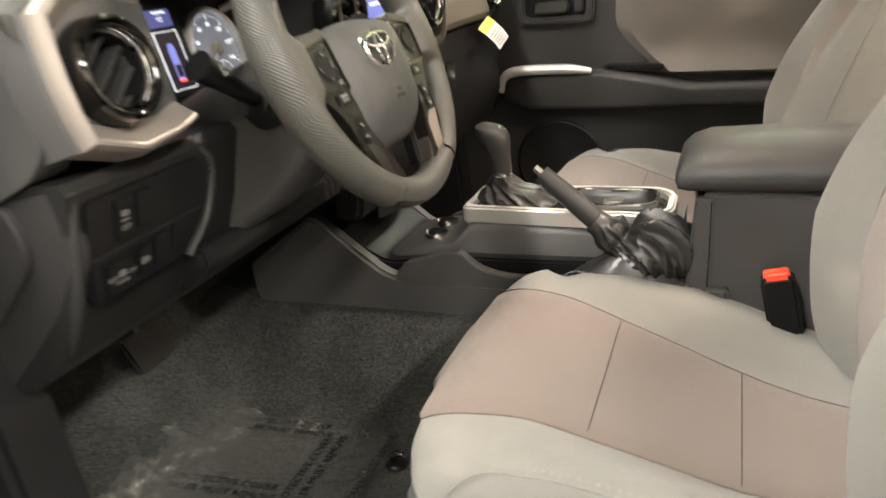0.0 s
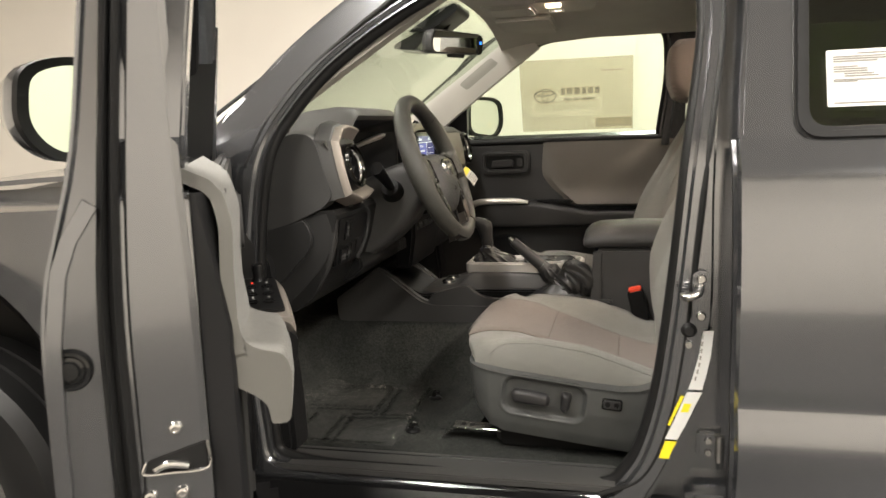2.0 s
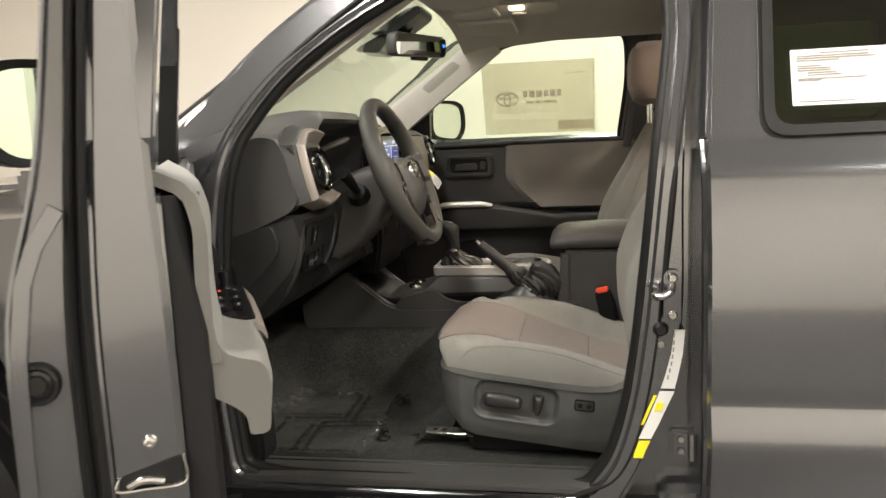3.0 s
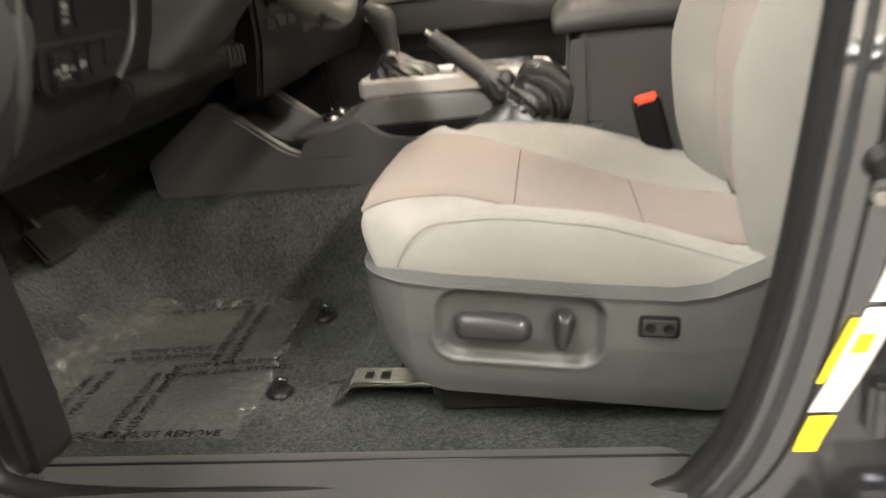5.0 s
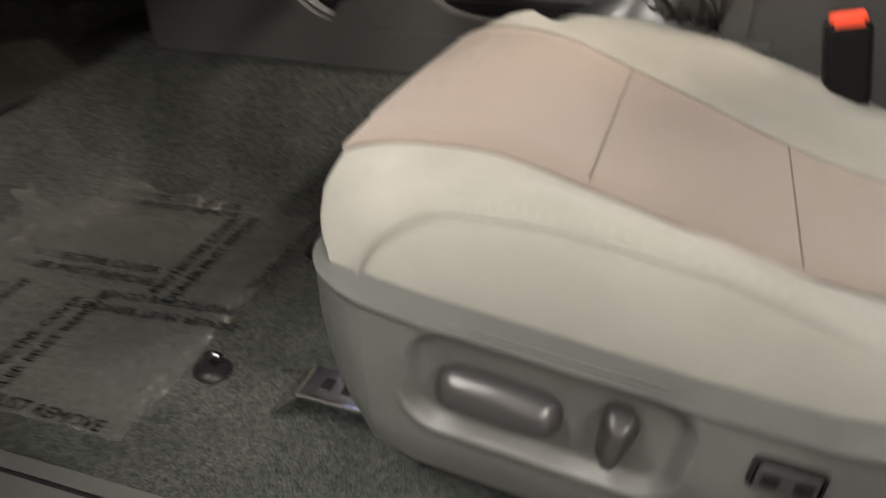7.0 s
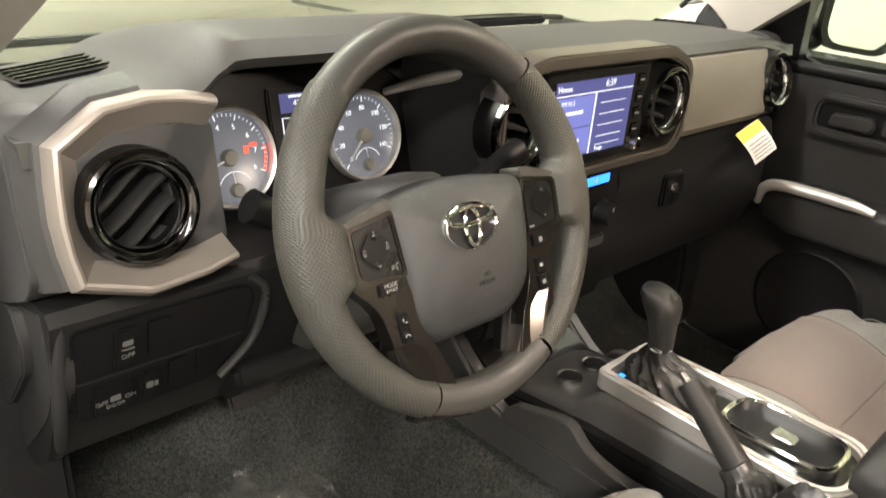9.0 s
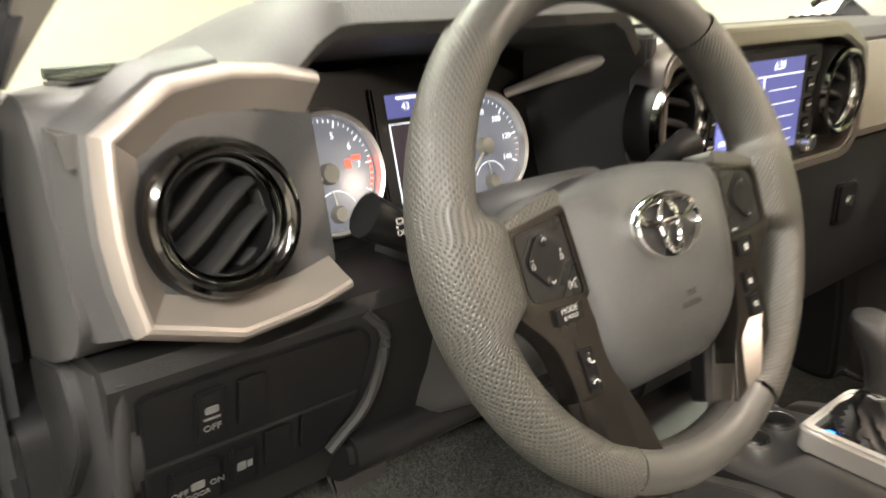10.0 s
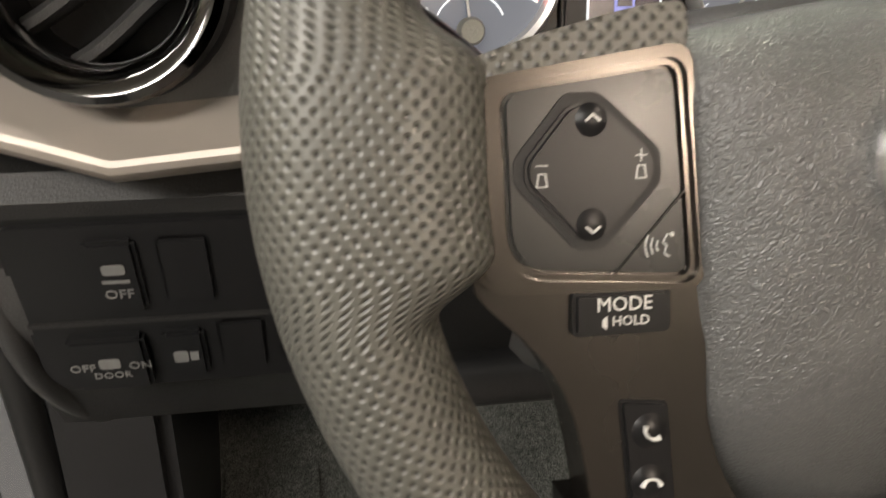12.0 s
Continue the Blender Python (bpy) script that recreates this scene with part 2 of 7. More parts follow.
FILMINK = material("black_film_print", (0.003, 0.003, 0.003), 0.9, 0, 0.05, 300, 0.1, 20, spec=0.0)
YELLOW = material("yellow_label", (0.80, 0.66, 0.02), 0.5, 0, 0.05, 300, 0.05, 20)
RED = material("red_button_plastic", (0.75, 0.07, 0.03), 0.35, 0, 0.05, 300, 0.05, 20)
WHITE = material("white_symbol_paint", (0.36, 0.36, 0.345), 0.5, 0, 0.05, 300, 0.03, 20)
SHIELD = material("grey_grained_seat_plastic", (0.060, 0.062, 0.060), 0.33, 0, 0.7, 1100, 0.14, 14, kind="grain", distance=0.0004)
CAP = material("dark_grey_cap_plastic", (0.0225, 0.0222, 0.0220), 0.46, 0, 0.35, 900, 0.12, 6, kind="grain", distance=0.0004, spec=0.35)
CONSOLE = material("charcoal_grained_console_plastic", (0.046, 0.0455, 0.0445), 0.44, 0, 0.35, 900, 0.12, 6, kind="grain", distance=0.0004, spec=0.4)
KNEE = material("black_grained_knee_plastic", (0.0115, 0.0113, 0.0110), 0.48, 0, 0.35, 900, 0.12, 6, kind="grain", distance=0.0004, spec=0.25)
# Darker than the white symbol paint, for the dash switch marks.
DIM = material("dark_grey_symbol_paint", (0.10, 0.10, 0.097), 0.5, 0, 0.05, 300, 0.2, 60)
SWITCHPAD = material("satin_charcoal_switch", (0.012, 0.0122, 0.0115), 0.28, 0, 0.05, 900, 0.10, 20, distance=0.0002, spec=0.28)
KNOB = material("satin_dark_switch", (0.022, 0.0215, 0.022), 0.30, 0, 0.05, 700, 0.12, 20, distance=0.0002)
MIRROR = material("mirror_glass", (0.82, 0.86, 0.84), 0.02, 1.0, 0.01, 5, 0.02, 3)
DIAL = glow("lit_dial_face", (0.30, 0.32, 0.37), 0.20)
LITWHITE = glow("lit_dial_marks", (0.9, 0.95, 1.0), 0.65)
LITRED = glow("lit_red_warning", (1.0, 0.06, 0.03), 1.6)
LITBLUE = glow("lit_blue_display", (0.03, 0.20, 1.0), 2.0)
SCREEN = glow("lit_touchscreen", (0.12, 0.13, 0.36), 0.4)
SCREENHI = glow("lit_touchscreen_panel", (0.20, 0.23, 0.62), 0.55)
DARKSCREEN = glow("dark_lit_screen", (0.03, 0.02, 0.03), 0.3)
DOMEGLOW = glow("dome_lens", (1.0, 0.72, 0.45), 6.0)

# ---- mesh helpers ----
AX = {"x": lambda a, b, c: Vector((c, a, b)), "y": lambda a, b, c: Vector((a, c, b)), "z": lambda a, b, c: Vector((a, b, c))}


def thing(name, label, category, group="", kind="", at=(0, 0, 0)):
    ob = new(name)
    ob.location = at
    ob.empty_display_size = 0.1
    return tagged(ob, label, category, group, kind)


def part(name, bm, mat, parent=None, label="", sharp=38):
    bmesh.ops.recalc_face_normals(bm, faces=bm.faces)
    lim = radians(sharp)
    for f in bm.faces:
        f.smooth = True
    for e in bm.edges:
        e.smooth = not (len(e.link_faces) == 2 and e.calc_face_angle(0) > lim)
    me = bpy.data.meshes.new(name)
    bm.to_mesh(me)
    bm.free()
    for mm in mat if isinstance(mat, (list, tuple)) else (mat,):
        me.materials.append(mm)
    ob = new(name, me)
    if parent is not None:
        ob.parent = parent
        chain, p = Matrix(), parent
        while p is not None:
            chain = p.matrix_basis @ chain
            p = p.parent
        ob.matrix_parent_inverse = chain.inverted()
    if label:
        tagged(ob, label)
    return ob


def fillet(pts, r, n=5):
    """A polygon with rounded corners; r is one radius or one for each corner."""
    out, k = [], len(pts)
    for i, p in enumerate(pts):
        ri = r[i] if isinstance(r, (list, tuple)) else r
        p, a, b = Vector(p), Vector(pts[i - 1]), Vector(pts[(i + 1) % k])
        la, lb = (a - p).length, (b - p).length
        ri = min(ri, 0.49 * la, 0.49 * lb)
        s, e = p + (a - p) * (ri / la), p + (b - p) * (ri / lb)
        for j in range(n + 1):
            t = j / n
            out.append(tuple(s * (1 - t) ** 2 + p * 2 * t * (1 - t) + e * t * t))
    return out


def soften(bm, b, seg=2, lim=30):
    if b > 0:
        es = [e for e in bm.edges if len(e.link_faces) == 2 and e.calc_face_angle(0) > radians(lim)]
        if es:
            bmesh.ops.bevel(bm, geom=es, offset=b, segments=seg, affect="EDGES", clamp_overlap=True)
    return bm


def prism(pts, axis, lo, hi, b=0.004, seg=2, m=None):
    bm = bmesh.new()
    f = AX[axis]
    va = [bm.verts.new(f(p[0], p[1], lo)) for p in pts]
    vb = [bm.verts.new(f(p[0], p[1], hi)) for p in pts]
    k = len(pts)
    bm.faces.new(va)
    bm.faces.new(vb)
    for i in range(k):
        bm.faces.new((va[i], va[(i + 1) % k], vb[(i + 1) % k], vb[i]))
    bmesh.ops.recalc_face_normals(bm, faces=bm.faces)
    soften(bm, b, seg)
    if m is not None:
        bm.transform(m)
    return bm


def rbox(x0, x1, y0, y1, z0, z1, b=0.006, seg=2, m=None):
    return prism([(x0, y0), (x1, y0), (x1, y1), (x0, y1)], "z", z0, z1, b, seg, m)


def ringframe(outer, inner, axis, lo, hi, b=0.003, seg=2, m=None):
    """A flat frame between two loops of as many points each."""
    bm = bmesh.new()
    f = AX[axis]
    k = len(outer)
    rows = [[bm.verts.new(f(p[0], p[1], c)) for p in loop] for loop, c in ((outer, lo), (outer, hi), (inner, hi), (inner, lo))]
    for r in range(4):
        for i in range(k):
            bm.faces.new((rows[r][i], rows[r][(i + 1) % k], rows[(r + 1) % 4][(i + 1) % k], rows[(r + 1) % 4][i]))
    bmesh.ops.recalc_face_normals(bm, faces=bm.faces)
    soften(bm, b, seg, 50)
    if m is not None:
        bm.transform(m)
    return bm


def loft(rings, closed=True, caps=True, m=None):
    bm = bmesh.new()
    rows = [[bm.verts.new(Vector(p)) for p in ring] for ring in rings]
    k = len(rows[0])
    for a, b in zip(rows, rows[1:]):
        for i in range(k if closed else k - 1):
            bm.faces.new((a[i], a[(i + 1) % k], b[(i + 1) % k], b[i]))
    if caps and closed:
        bm.faces.new(rows[0])
        bm.faces.new(rows[-1])
    bmesh.ops.recalc_face_normals(bm, faces=bm.faces)
    if m is not None:
        bm.transform(m)
    return bm


def spline(path, sub=6, closed=False):
    p = [Vector(q) for q in path]
    k = len(p)
    out = []
    for i in range(k if closed else k - 1):
        a = p[(i - 1) % k] if closed or i else p[0] * 2 - p[1]
        b, c = p[i], p[(i + 1) % k]
        d = p[(i + 2) % k] if closed or i + 2 < k else p[-1] * 2 - p[-2]
        for j in range(sub):
            t = j / sub
            out.append(0.5 * (2 * b + (c - a) * t + (2 * a - 5 * b + 4 * c - d) * t * t + (3 * b - a - 3 * c + d) * t ** 3))
    return out if closed else out + [p[-1]]


def tube(path, r, n=10, closed=False, sub=6, flat=1.0, up=(0, 0, 1), m=None):
    """A tube along a smooth path; r is one radius or one for each given point; flat scales it along its up side."""
    pts = spline(path, sub, closed)
    k = len(pts)
    rs = [r] * k if not isinstance(r, (list, tuple)) else [float(np.interp(i / max(1, k - 1) * (len(r) - 1), range(len(r)), r)) for i in range(k)]
    rings = []
    for i, p in enumerate(pts):
        d = (pts[(i + 1) % k] - pts[i - 1]) if closed or 0 < i < k - 1 else (pts[1] - pts[0] if i == 0 else pts[-1] - pts[-2])
        d.normalize()
        s = d.cross(Vector(up))
        s = s.normalized() if s.length > 1e-4 else d.orthogonal().normalized()
        u = s.cross(d)
        rings.append([p + rs[i] * (math.cos(2 * math.pi * j / n) * s + flat * math.sin(2 * math.pi * j / n) * u) for j in range(n)])
    if closed:
        rings.append(rings[0])
        bm = loft(rings, True, False)
        bmesh.ops.remove_doubles(bm, verts=bm.verts, dist=1e-6)
        if m is not None:
            bm.transform(m)
        return bm
    return loft(rings, True, True, m)


def revolve(profile, n=32, m=None):
    """A body turned about z from rows of radius and height."""
    bm = bmesh.new()
    rows = []
    for r, h in profile:
        rows.append([bm.verts.new((0, 0, h))] if r < 1e-6 else [bm.verts.new((r * math.cos(2 * math.pi * j / n), r * math.sin(2 * math.pi * j / n), h)) for j in range(n)])
    for a, b in zip(rows, rows[1:]):
        for j in range(n):
            if len(a) == 1:
                bm.faces.new((a[0], b[j], b[(j + 1) % n]))
            elif len(b) == 1:
                bm.faces.new((a[j], a[(j + 1) % n], b[0]))
            else:
                bm.faces.new((a[j], a[(j + 1) % n], b[(j + 1) % n], b[j]))
    if m is not None:
        bm.transform(m)
    return bm


def sheet(rows, thick, m=None, seen=None):
    """A thick skin over a grid of points, which grows away from the side that is seen."""
    bm = bmesh.new()
    h, w = len(rows), len(rows[0])
    g = [[bm.verts.new(Vector(p)) for p in r] for r in rows]
    for a, b in zip(g, g[1:]):
        for i in range(w - 1):
            bm.faces.new((a[i], a[i + 1], b[i + 1], b[i]))
    bmesh.ops.recalc_face_normals(bm, faces=bm.faces)
    bm.normal_update()
    if seen is not None and sum((f.normal.dot(Vector(seen)) for f in bm.faces)) < 0:
        thick = -thick
    k = [[bm.verts.new(v.co - v.normal * thick) for v in r] for r in g]
    for a, b in zip(k, k[1:]):
        for i in range(w - 1):
            bm.faces.new((a[i], b[i], b[i + 1], a[i + 1]))
    rim = [(0, i) for i in range(w)] + [(j, w - 1) for j in range(1, h)] + [(h - 1, i) for i in range(w - 2, -1, -1)] + [(j, 0) for j in range(h - 2, 0, -1)]
    for (a, b), (c, d) in zip(rim, rim[1:] + rim[:1]):
        bm.faces.new((g[a][b], k[a][b], k[c][d], g[c][d]))
    bmesh.ops.recalc_face_normals(bm, faces=bm.faces)
    if m is not None:
        bm.transform(m)
    return bm


def join(*bms):
    out = bmesh.new()
    for b in bms:
        me = bpy.data.meshes.new("tmp")
        b.to_mesh(me)
        b.free()
        out.from_mesh(me)
        bpy.data.meshes.remove(me)
    return out


def lettering(txt, size, m, depth=0.0003):
    """Raised letters, centred, in the plane of m."""
    c = bpy.data.curves.new("letters", "FONT")
    c.body, c.size, c.align_x, c.align_y, c.extrude, c.resolution_u = txt, size, "CENTER", "CENTER", depth, 2
    ob = bpy.data.objects.new("letters", c)
    me = bpy.data.meshes.new_from_object(ob)
    bm = bmesh.new()
    bm.from_mesh(me)
    bpy.data.objects.remove(ob)
    bpy.data.curves.remove(c)
    bpy.data.meshes.remove(me)
    bm.transform(m)
    return bm


def basis(o, a, b, c):
    """A pose with its own x, y and z axes along a, b and c."""
    m = Matrix((Vector(a), Vector(b), Vector(c))).transposed().to_4x4()
    m.translation = o
    return m


def rect(x0, x1, y0, y1):
    return [(x0, y0), (x1, y0), (x1, y1), (x0, y1)]


def lean(bm, sign=-1, z0=1.18, k=0.30):
    """Bodywork above the waist leans inwards."""
    for v in bm.verts:
        if v.co.z > z0:
            v.co.y -= sign * (v.co.z - z0) * k
    return bm



# ---- setting: photo bay ----
part("floor", rbox(-6, 6, -6, 5, -0.1, 0.0, 0), FLOORPAINT)
tagged(bpy.data.objects["floor"], "smooth grey concrete floor of the photo bay", "floor", kind="structure")
for nm, bx in (("wall_north", (-6, 6, 3.6, 3.8)), ("wall_south", (-6, 6, -6.2, -6)), ("wall_west", (-6.2, -6, -6.2, 3.8)), ("wall_east", (6, 6.2, -6.2, 3.8))):
    tagged(part(nm, rbox(*bx, 0, 3.5, 0), WALLPAINT), "plain cream painted wall of the photo bay", "wall", kind="structure")
tagged(part("ceiling", rbox(-6.2, 6.2, -6.2, 3.8, 3.5, 3.6, 0), GREYWALL), "plain grey ceiling above the truck", "ceiling", kind="structure")
# a jamb and pipe line on the far wall
tagged(part("trim", rbox(0.50, 0.56, 3.57, 3.6, 0, 3.5, 0.01), WALLPAINT), "narrow cream corner moulding on the wall", "moulding", kind="structure")

# ---- truck shell ----
DOOR_IN = [(-0.25, 0.56), (0.05, 0.55), (0.36, 0.545), (0.44, 0.59), (0.485, 0.70), (0.515, 0.88), (0.545, 1.17), (0.575, 1.45), (0.52, 1.575),
           (0.20, 1.553), (0.05, 1.503), (-0.12, 1.396), (-0.222, 1.288), (-0.272, 1.185), (-0.305, 0.95), (-0.30, 0.64)]
DOOR_OUT = [(-0.36, 0.47), (0.05, 0.46), (0.40, 0.47), (0.488, 0.555), (0.552, 0.705), (0.593, 0.885), (0.597, 1.17), (0.618, 1.45), (0.645, 1.66),
            (0.20, 1.655), (0.00, 1.578), (-0.19, 1.45), (-0.315, 1.33), (-0.40, 1.22), (-0.42, 0.95), (-0.42, 0.60)]


def loop2(pts, sub=5):
    return [(p.x, p.y) for p in spline([(a, b, 0) for a, b in pts], sub, True)]


def side_frame(sign):
    """Door aperture of the body: pillars, sill and roof rail, stepped for the seal."""
    bm = ringframe(loop2(DOOR_OUT), loop2(DOOR_IN), "y", sign * 0.725, sign * 0.805, 0.012, 3)
    return lean(bm, sign)


def seal(sign, r=0.013):
    path = [(x, sign * (0.762 - max(0, z - 1.18) * 0.30), z) for x, z in DOOR_IN]
    return tube(path, r, 10, True, 6, up=(0, 1, 0))


truck = thing("pickup_truck", "dark grey metallic crew-cab pickup truck with its driver door open", "pickup truck")
part("aperture_frame", side_frame(-1), PAINT, truck, "dark grey painted door aperture")
part("door_seal", seal(-1), RUBBER, truck, "black rubber door seal")
part("aperture_frame", side_frame(1), PAINT, truck)
part("door_seal", seal(1), RUBBER, truck)
# second seal lip and painted step of the door aperture
part("seal_lip", tube([(x + (0.03 if x > 0.3 else -0.028 if x < 0 else 0), -(0.80 - max(0, z - 1.18) * 0.30), z + (0.03 if z > 1.5 else 0)) for x, z in DOOR_IN[2:14]], 0.006, 8, up=(0, 1, 0)), RUBBER, truck)
for sg in (-1, 1):
    part("pillar_recess", sheet([[(x, sg * (0.768 - 0.30 * max(0, z - 1.18)), z) for x in (float(np.interp(z, (0.46, 0.60, 0.75, 0.90, 1.20, 1.62), (0.42, 0.495, 0.545, 0.572, 0.578, 0.62))), 0.64, 0.70)] for z in np.linspace(0.46, 1.62, 24)], 0.012, seen=(0, sg, 0)), PAINT, truck, "glossy dark painted recess behind the pillar flange")
    part("sill_step", rbox(0.545, 0.70, min(sg * 0.84, sg * 0.77), max(sg * 0.84, sg * 0.77), 0.42, 0.572, 0.016, 3), PAINT, truck)
part("sill_plate", prism(fillet([(-0.30, -0.80), (0.46, -0.80), (0.42, -0.70), (-0.30, -0.70)], 0.02), "z", 0.548, 0.562, 0.004), CONSOLE, truck, "charcoal plastic scuff plate on the sill")
for gy in (-0.718,):
    part("scuff_rib", tube([(-0.28, gy, 0.5625), (0.08, gy, 0.5625), (0.43, gy, 0.5625)], 0.0022, 6, flat=0.7), SATIN, truck)
# Body-colour sill made black: its dark reflection is put into the colour.
part("rocker_panel", loft([[(x, -0.74, 0.54), (x, -0.82, 0.535), (x, -0.855, 0.50), (x, -0.86, 0.44), (x, -0.83, 0.38), (x, -0.74, 0.38)] for x in (-0.5, 0.1, 0.7, 1.6)]), SATIN, truck, "lower sill panel, black for its dark reflection")
# body panels around the cabin that are only glimpsed
part("roof_skin", sheet([[(x, y, 1.70 - 0.10 * (y / 0.66) ** 2 - 0.02 * ((x - 0.8) / 0.8) ** 2) for y in np.linspace(-0.66, 0.66, 9)] for x in np.linspace(-0.02, 1.7, 9)], 0.02, seen=(0, 0, 1)), PAINT, truck)


def fender(sign):
    rows = []
    for x in np.linspace(-1.75, -0.42, 28):
        arch = 0.485 ** 2 - (x + 1.16) ** 2
        low = 0.40 if arch <= 0 else max(0.40, 0.55 + math.sqrt(arch))
        rows.append([(x, sign * (0.60 if i == 5 else 0.885 - 0.02 * (1 - i / 4) + 0.015 * math.sin(i) - 0.05 * max(0, (-1.2 - x)) ** 2), low + (1.12 + 0.03 * (x + 0.42) - low) * min(1, i / 4) + (0.035 if i == 5 else 0)) for i in range(6)])
    return sheet(rows, 0.012, seen=(0, sign, 0))


part("front_fender", fender(-1), PAINT, truck, "grey front fender with round wheel arch")
part("front_fender", fender(1), PAINT, truck)
part("hood_panel", sheet([[(x, y, 1.172 + 0.015 * math.cos(y * 2.2) - 0.10 * ((-0.62 - x) / 1.1) ** 2 + (0.012 if abs(y) < 0.35 else 0)) for y in np.linspace(-0.66, 0.66, 15)] for x in np.linspace(-1.75, -0.66, 10)], 0.012, seen=(0, 0, 1)), PAINT, truck, "dark grey bonnet with raised centre")
for sy in (-0.74, 0.74):
    wheel = part("wheel", revolve([(0.0, -0.06), (0.20, -0.06), (0.215, -0.10), (0.225, -0.10), (0.225, 0.10), (0.215, 0.10), (0.2, 0.05), (0.0, 0.04)], 40, pose(-1.16, sy, 0.40, 90)), STEEL, truck)
    part("tyre", revolve([(0.225, -0.10), (0.30, -0.125), (0.36, -0.118), (0.385, -0.09), (0.385, -0.035), (0.372, -0.03), (0.385, -0.025), (0.385, 0.025), (0.372, 0.03), (0.385, 0.035), (0.385, 0.09), (0.36, 0.118), (0.30, 0.125), (0.225, 0.10)], 48, pose(-1.16, sy, 0.40, 90)), RUBBER, wheel, "black road tyre")
    part("wheel_arch_liner", loft([[(-1.16 + 0.47 * math.cos(a), y, 0.53 + 0.47 * math.sin(a)) for y in (sy - 0.14 * (sy / 0.74), sy + 0.10 * (sy / 0.74))] for a in np.linspace(-0.1, math.pi + 0.1, 20)], False, False), RUBBER, truck)
for sg in (-1, 1):
    part("arch_wall", rbox(-1.72, -0.60, min(sg * 0.56, sg * 0.60), max(sg * 0.56, sg * 0.60), 0.25, 1.08, 0.01), RUBBER, truck)
    # Unseen cowl sides, added to keep stray light out of the footwell.
    part("cowl_side_blocker", rbox(-0.78, -0.40, sg * 0.70, sg * 0.74, 0.38, 1.20, 0.01), PAINT, truck)
# windscreen and its glass edge
WS = lambda y, t: (-0.63 + 0.63 * t + 0.10 * (y / 0.7) ** 2 * (1 - 0.4 * t), y * (1.0 - 0.18 * t), 1.215 + 0.385 * t - 0.03 * (y / 0.7) ** 2)
part("windscreen", sheet([[WS(y, t) for y in np.linspace(-0.68, 0.68, 13)] for t in np.linspace(0, 1, 7)], 0.004), GLASS, truck, "clear greenish windscreen").visible_shadow = False
part("cowl_panel", sheet([[(-0.63 + 0.10 * (y / 0.7) ** 2 - 0.09 * (1 - t), y, 1.195 + 0.006 * t - 0.03 * (y / 0.7) ** 2) for y in np.linspace(-0.68, 0.68, 13)] for t in (0, 0.5, 1)], 0.012), SATIN, truck, "black plastic cowl below the windscreen")
for yy in (-0.25, 0.35):
    part("wiper_arm", tube([(-0.66, yy + 0.25, 1.215), (-0.63, yy, 1.228), (-0.61, yy - 0.35, 1.225)], 0.006, 8), SATIN, truck)
# A-pillar inner trims
for sg in (-1, 1):
    rings = []
    for t in np.linspace(0, 1, 9):
        x, z, y = -0.33 + 0.42 * t, 1.255 + 0.315 * t - 0.02 * t * t, sg * (0.715 - 0.115 * t)
        w = 0.035 + 0.01 * t
        lift = 0.024 if sg < 0 else 0.0
        rings.append([(x - 0.105, y + sg * 0.008, z + 0.012), (x - 0.055, y - sg * w * 0.35, z + 0.032), (x - 0.02, y - sg * w * 0.7, z + 0.025), (x + 0.02, y - sg * w * 0.75, z - 0.005), (x + 0.045 - lift * 0.6, y - sg * 0.02, z - 0.035 + lift), (x + 0.045 - lift * 0.6, y + sg * 0.02, z - 0.035 + lift), (x - 0.04, y + sg * 0.02, z + 0.03)])
    part("pillar_trim", loft(rings), PILLAR, truck, "pale grey windscreen pillar trim")
    part("glass_edge", tube([r[0] for r in rings], 0.006, 8), RUBBER, truck, "black edge of the windscreen")
# Recess in the pillar trim, its shade put into the darker colour.
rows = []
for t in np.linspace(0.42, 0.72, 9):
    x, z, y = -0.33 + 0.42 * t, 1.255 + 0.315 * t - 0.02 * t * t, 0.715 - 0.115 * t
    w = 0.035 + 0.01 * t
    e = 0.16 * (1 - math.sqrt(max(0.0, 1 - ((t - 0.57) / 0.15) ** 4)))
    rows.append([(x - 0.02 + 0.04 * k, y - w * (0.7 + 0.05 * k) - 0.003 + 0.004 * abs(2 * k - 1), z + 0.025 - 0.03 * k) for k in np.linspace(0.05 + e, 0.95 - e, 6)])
part("shaded_inset", sheet(rows, 0.006, seen=(0, -1, 0)), INSETGREY, truck, "pale grey inset of the pillar trim, its shade in the colour")
# headliner
tagged(part("headliner", sheet([[(x, y, 1.615 - 0.075 * abs(y / 0.60) ** 2.6 - 0.03 * max(0, 0.25 - x) / 0.25) for y in np.linspace(-0.60, 0.60, 15)] for x in np.linspace(0.0, 1.75, 12)], 0.012, seen=(0, 0, -1)), LINER), "grey woven cloth roof lining", "headliner", kind="structure")
part("rear_bulkhead", rbox(1.72, 1.78, -0.72, 0.72, 0.5, 1.2, 0.01), PLASTIC, truck)
part("rear_window", rbox(1.74, 1.745, -0.6, 0.6, 1.2, 1.58, 0), DARKGLASS, truck)

